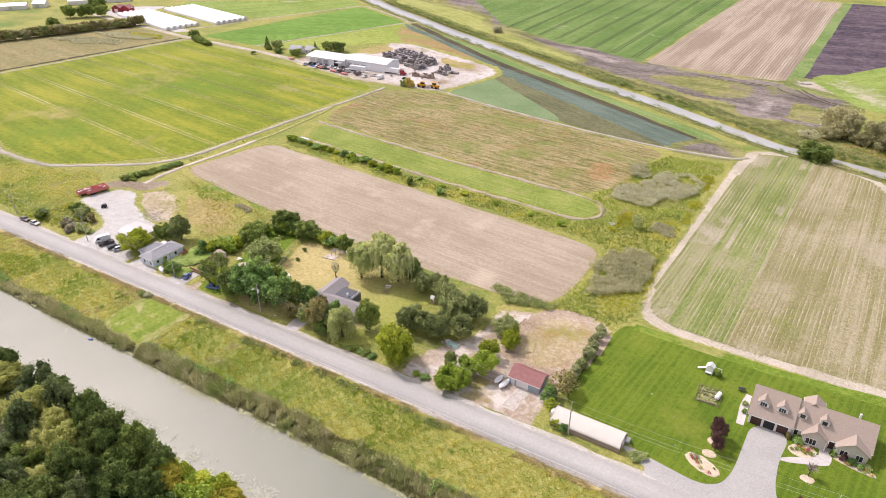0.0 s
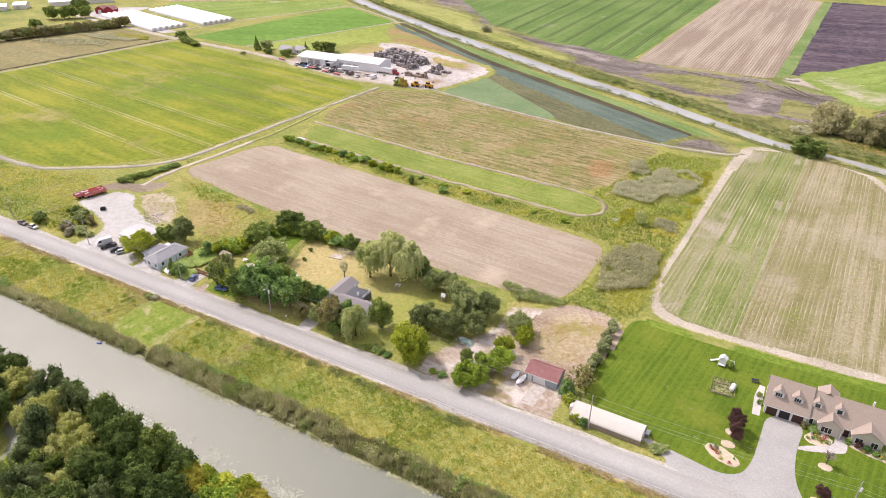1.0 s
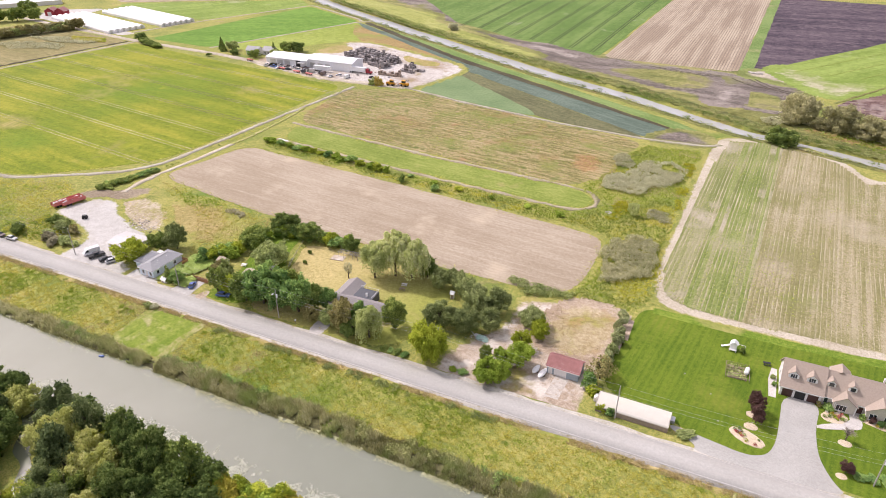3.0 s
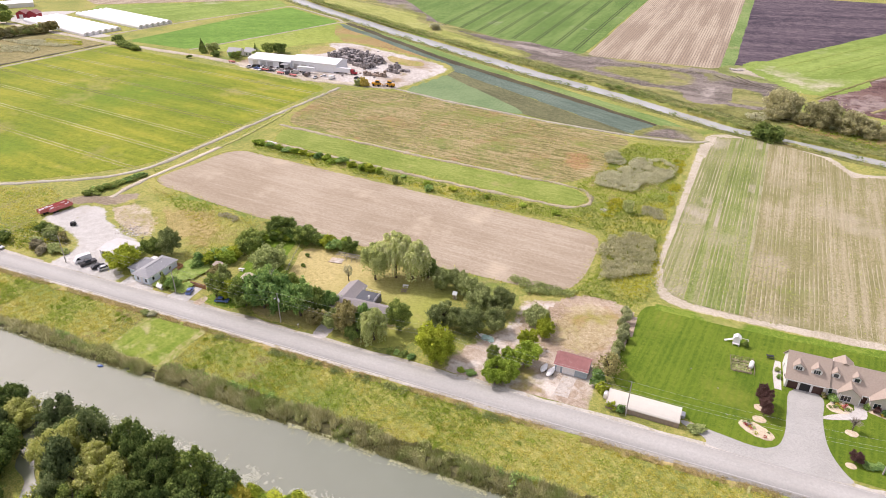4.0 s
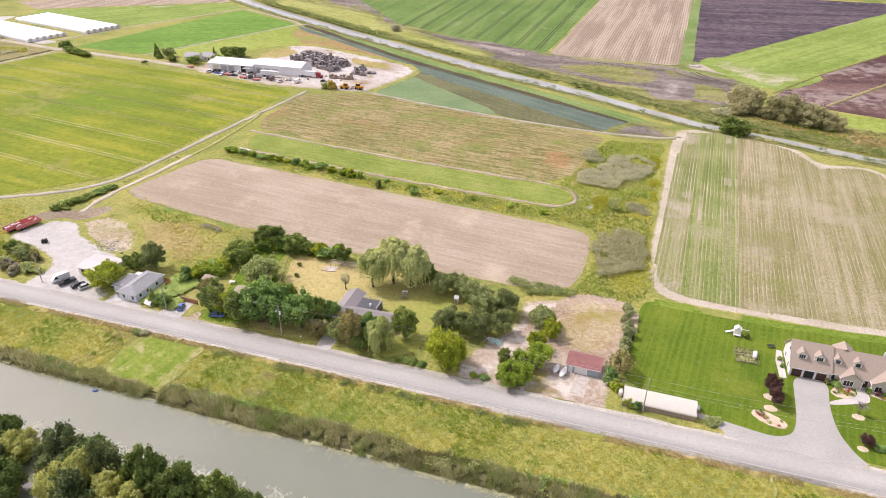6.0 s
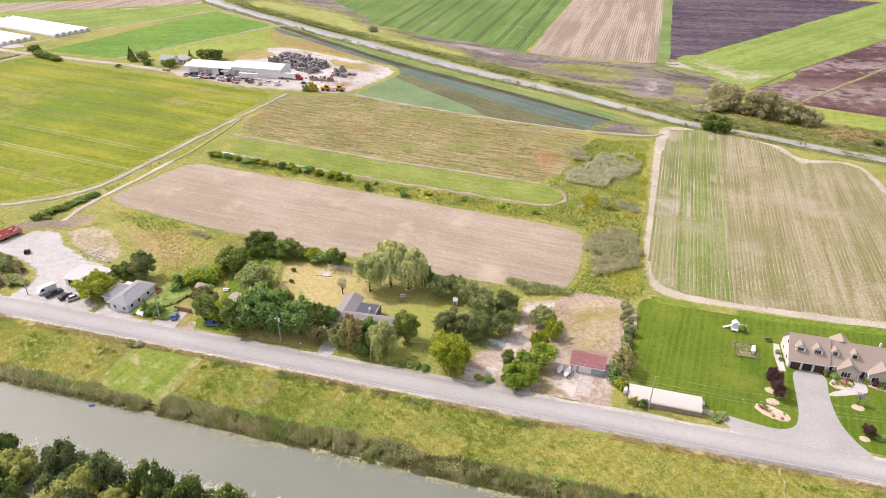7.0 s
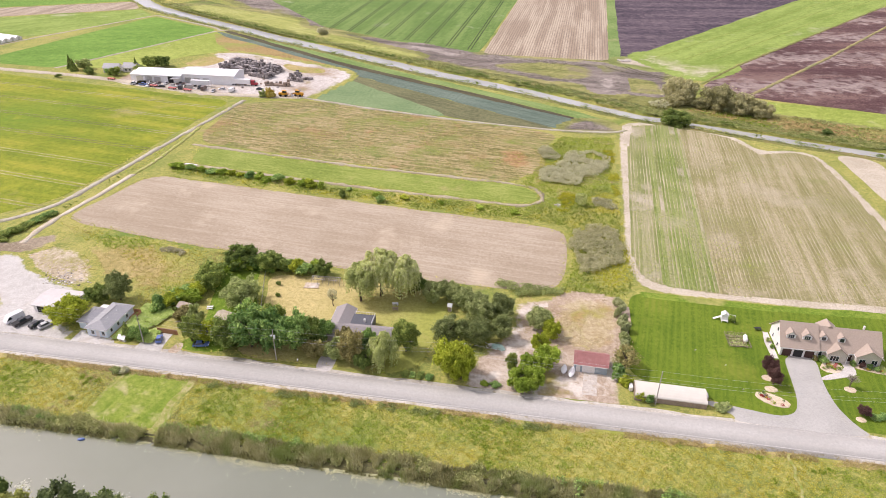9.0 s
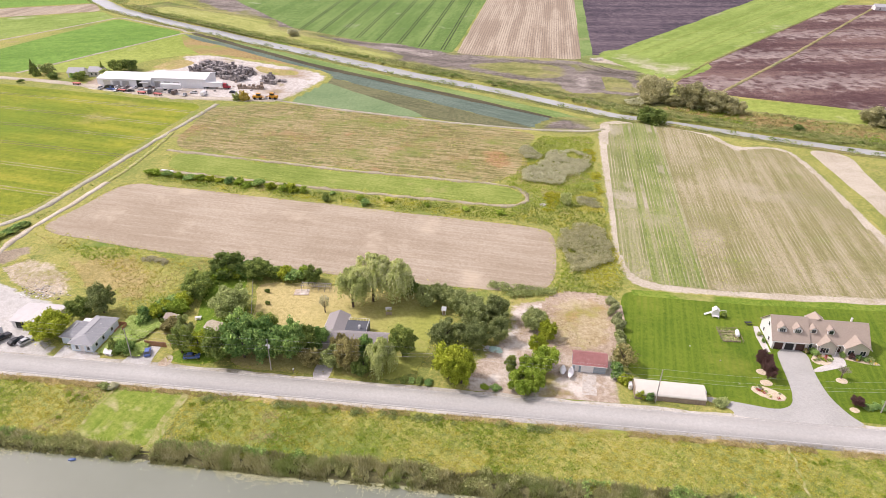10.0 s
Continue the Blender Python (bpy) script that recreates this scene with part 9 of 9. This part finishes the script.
# heaped tarpaulin and debris
t = thing("debris_pile", -76.6, 133.2, 0.05, 0, "heap of pale debris round a crumpled teal tarpaulin", "debris")
r = random.Random(9)
for cx_, cy_, sx_, sy_, sz_, mt_ in ((0.3, 0.2, 1.9, 1.3, 0.75, "tarp"), (-1.5, 0.9, 1.0, 0.8, 0.5, "trim"), (1.6, -0.6, 1.0, 0.7, 0.45, "tarp")):
    bm = bmesh.new()
    bmesh.ops.create_icosphere(bm, subdivisions=3, radius=1.0)
    for v in bm.verts:
        v.co = Vector((v.co.x * sx_, v.co.y * sy_, max(-0.05, v.co.z * sz_))) * (1 + 0.34 * noise.noise(v.co * 2.4 + Vector((cx_ * 9, 0, 0)))) + Vector((cx_, cy_, 0))
    part("tarpaulin", bm, M[mt_], t)
for i in range(34):
    a = r.uniform(0, 6.28)
    p = Vector((math.cos(a) * r.uniform(1.0, 3.2), math.sin(a) * r.uniform(0.8, 2.4), 0.12))
    q = p + Vector((r.uniform(-1.2, 1.2), r.uniform(-1.2, 1.2), r.uniform(0.05, 0.8)))
    bm = bmesh.new()
    tube(bm, p, q, 0.07, 0.06, 5)
    part("scrap", bm, M[r.choice(["plank", "trim", "pole"])], t)


def stones(name, cx, cy, sx, sy, n, smin, smax, mat, label, seed, category):
    r = random.Random(seed)
    t = thing(name, cx, cy, 0.03, 0, label, category)
    for i in range(n):
        bm = bmesh.new()
        bmesh.ops.create_icosphere(bm, subdivisions=1, radius=1.0)
        s = r.uniform(smin, smax)
        o = Vector((r.uniform(0, 50), r.uniform(0, 50), 0))
        for v in bm.verts:
            v.co *= s * (1 + 0.35 * noise.noise(v.co * 1.3 + o))
            v.co.z = v.co.z * 0.6 + s * 0.3
            v.co += Vector((0, 0, 0))
        ob = part("stone", bm, M[mat if r.random() < 0.72 or name != "rubble_heap" else r.choice(["plank", "black", "trim", "crate_dark"])], t)
        ob.location = (r.gauss(0, sx), r.gauss(0, sy), 0)
    return t


stones("rubble_heap", -220.0, 142.6, 3.4, 1.6, 120, 0.1, 0.42, "rock", "heap of broken pale rubble beside the lot", 3, "rubble")
stones("rubble_heap", -225.0, 146.0, 3.6, 1.6, 80, 0.08, 0.35, "rock", "scattered pale rubble and debris beside the lot", 4, "rubble")
stones("stone_pile", -60.3, 232.0, 0.8, 0.6, 8, 0.3, 0.6, "rock", "small pile of pale stones in weeds", 5, "stones")
stones("rubble_heap", -15.0, 489.0, 1.8, 1.2, 12, 0.6, 1.4, "rock", "heap of stones at a field corner", 6, "rubble")
t = thing("timber_stack", -228.7, 243.3, 0.03, -8, "stack of pale timber beside the hedgerow", "timber")
for i in range(4):
    part("plank", boxed(-3.0, 3.0, -0.5 + i * 0.26, -0.26 + i * 0.26, 0, 0.3, 0.01), M["trim"], t)
# skid of junk on the lot
t = thing("machine", -245.6, 138.6, 0.06, 30, "small dark machine standing on the lot", "machine")
part("body", boxed(-0.9, 0.9, -0.6, 0.6, 0.4, 1.4, 0.1), M["black"], t)
part("hood", boxed(-0.2, 0.7, -0.5, 0.5, 1.4, 2.0, 0.1), M["steel"], t)
for sx in (-0.6, 0.6):
    for sy in (-1, 1):
        bm = bmesh.new()
        tube(bm, (sx, sy * 0.5, 0.35), (sx, sy * 0.75, 0.35), 0.35, 0.35, 10)
        part("wheel", bm, M["rubber"], t)
# cedar fence by the drive and wire fence on the lawn
t = thing("fence", -175.5, 122.6, 0.02, -2, "orange-brown wooden board fence behind the drive", "fence")
for i in range(20):
    part("board", boxed(i * 0.33, i * 0.33 + 0.29, -0.03, 0.03, 0, 1.7), M["fence"], t)
for i in range(5):
    part("post", boxed(i * 1.95, i * 1.95 + 0.12, 0.03, 0.15, 0, 1.8), M["fence"], t)
t = thing("fence", -157.6, 160.0, 0.04, -71, "low dark wire fence between two lawns", "fence")
for i in range(14):
    bm = bmesh.new()
    tube(bm, (i * 1.9, 0, 0), (i * 1.9, 0, 1.3), 0.05, 0.05, 6)
    part("post", bm, M["plank"], t)
bm = bmesh.new()
for zz in (0.3, 0.6, 0.9, 1.2):
    tube(bm, (0, 0, zz), (24.7, 0, zz), 0.02, 0.02, 4)
part("wire", bm, M["steel"], t)
# mailbox, buoy
t = thing("mailbox", -130.0, 116.4, 0.05, 0, "white roadside mailbox on a post", "mailbox")
part("post", boxed(-0.06, 0.06, -0.06, 0.06, 0, 1.1, 0.01), M["plank"], t)
part("box", boxed(-0.14, 0.14, -0.32, 0.28, 1.1, 1.42, 0.05), M["trim"], t)
t = thing("rowing_boat", -172.0, 81.6, WATER_Z, 15, "small dark blue boat floating at the bank", "boat")
bm = bmesh.new()
bmesh.ops.create_uvsphere(bm, u_segments=12, v_segments=8, radius=1.0)
for v in bm.verts:
    v.co = Vector((v.co.x * 0.9, v.co.y * 0.45, v.co.z * 0.35 + 0.1))
part("hull", bm, M["car_blue"], t)
# stacked crates in the depot yard
for k, (x, y, rz, nx, ny, nz) in enumerate(((-292, 402, -14, 13, 6, 3), (-292.5, 416, -14, 14, 6, 3), (-267, 393, -19, 9, 5, 3), (-266, 405, -19, 9, 6, 3), (-238, 388, -15, 6, 2, 2), (-229, 391, 10, 4, 2, 1), (-247, 373, 4, 9, 2, 2), (-240, 397, -10, 4, 3, 2))):
    t = thing("crate_stack", x, y, 0.05, rz, "long stack of grey wooden crates in the yard" if k != 6 else "stack of brown crates beside the yard road", "crates", "crate stacks")
    r = random.Random(k)
    for i in range(nx):
        for j in range(ny):
            h = max(1, r.randint(nz - 1, nz) + r.choice([0, 0, 0, 1, -1]))
            for l in range(h):
                if l < h - 1 and 0 < j < ny - 1 and 0 < i < nx - 1:
                    continue
                bm = bmesh.new()
                ox, oy = r.uniform(-0.3, 0.3), r.uniform(-0.3, 0.3)
                box(bm, i * 1.75 + ox, i * 1.75 + 1.6 + ox, j * 1.75 + oy, j * 1.75 + 1.6 + oy, l * 1.3, l * 1.3 + 1.22)
                part("crate", bm, M["plank"] if k == 6 else M[r.choice(["crate", "crate", "crate", "crate_dark", "crate_pale"])], t)
# pallets scattered over the depot yard
r = random.Random(31)
for i in range(26):
    u = r.random()
    x, y = (r.uniform(-262, -222), r.uniform(362, 404)) if u < 0.6 else (r.uniform(-300, -262), r.uniform(424, 438))
    t = thing("pallet_stack", x, y, 0.05, r.uniform(-30, 30), "low stack of weathered wooden pallets on gravel", "pallets", "pallet stacks")
    for l in range(r.randint(2, 6)):
        o = r.uniform(-0.12, 0.12)
        part("pallet", boxed(-0.6 + o, 0.6 + o, -0.6, 0.6, l * 0.16, l * 0.16 + 0.13), M[r.choice(["plank", "crate", "crate_pale"])], t)
# small white markers on the striped lawn
for x, y in ((-13.2, 136.4), (-10.6, 126.8), (-20.4, 142.0)):
    t = thing("lawn_marker", x, y, 0.05, 0, "small white marker post standing on the lawn", "marker", "lawn markers")
    part("stake", boxed(-0.03, 0.03, -0.03, 0.03, 0, 0.5), M["plank"], t)
    part("flag", boxed(-0.02, 0.38, -0.015, 0.015, 0.3, 0.55, 0.01), M["trim"], t, "white flag")
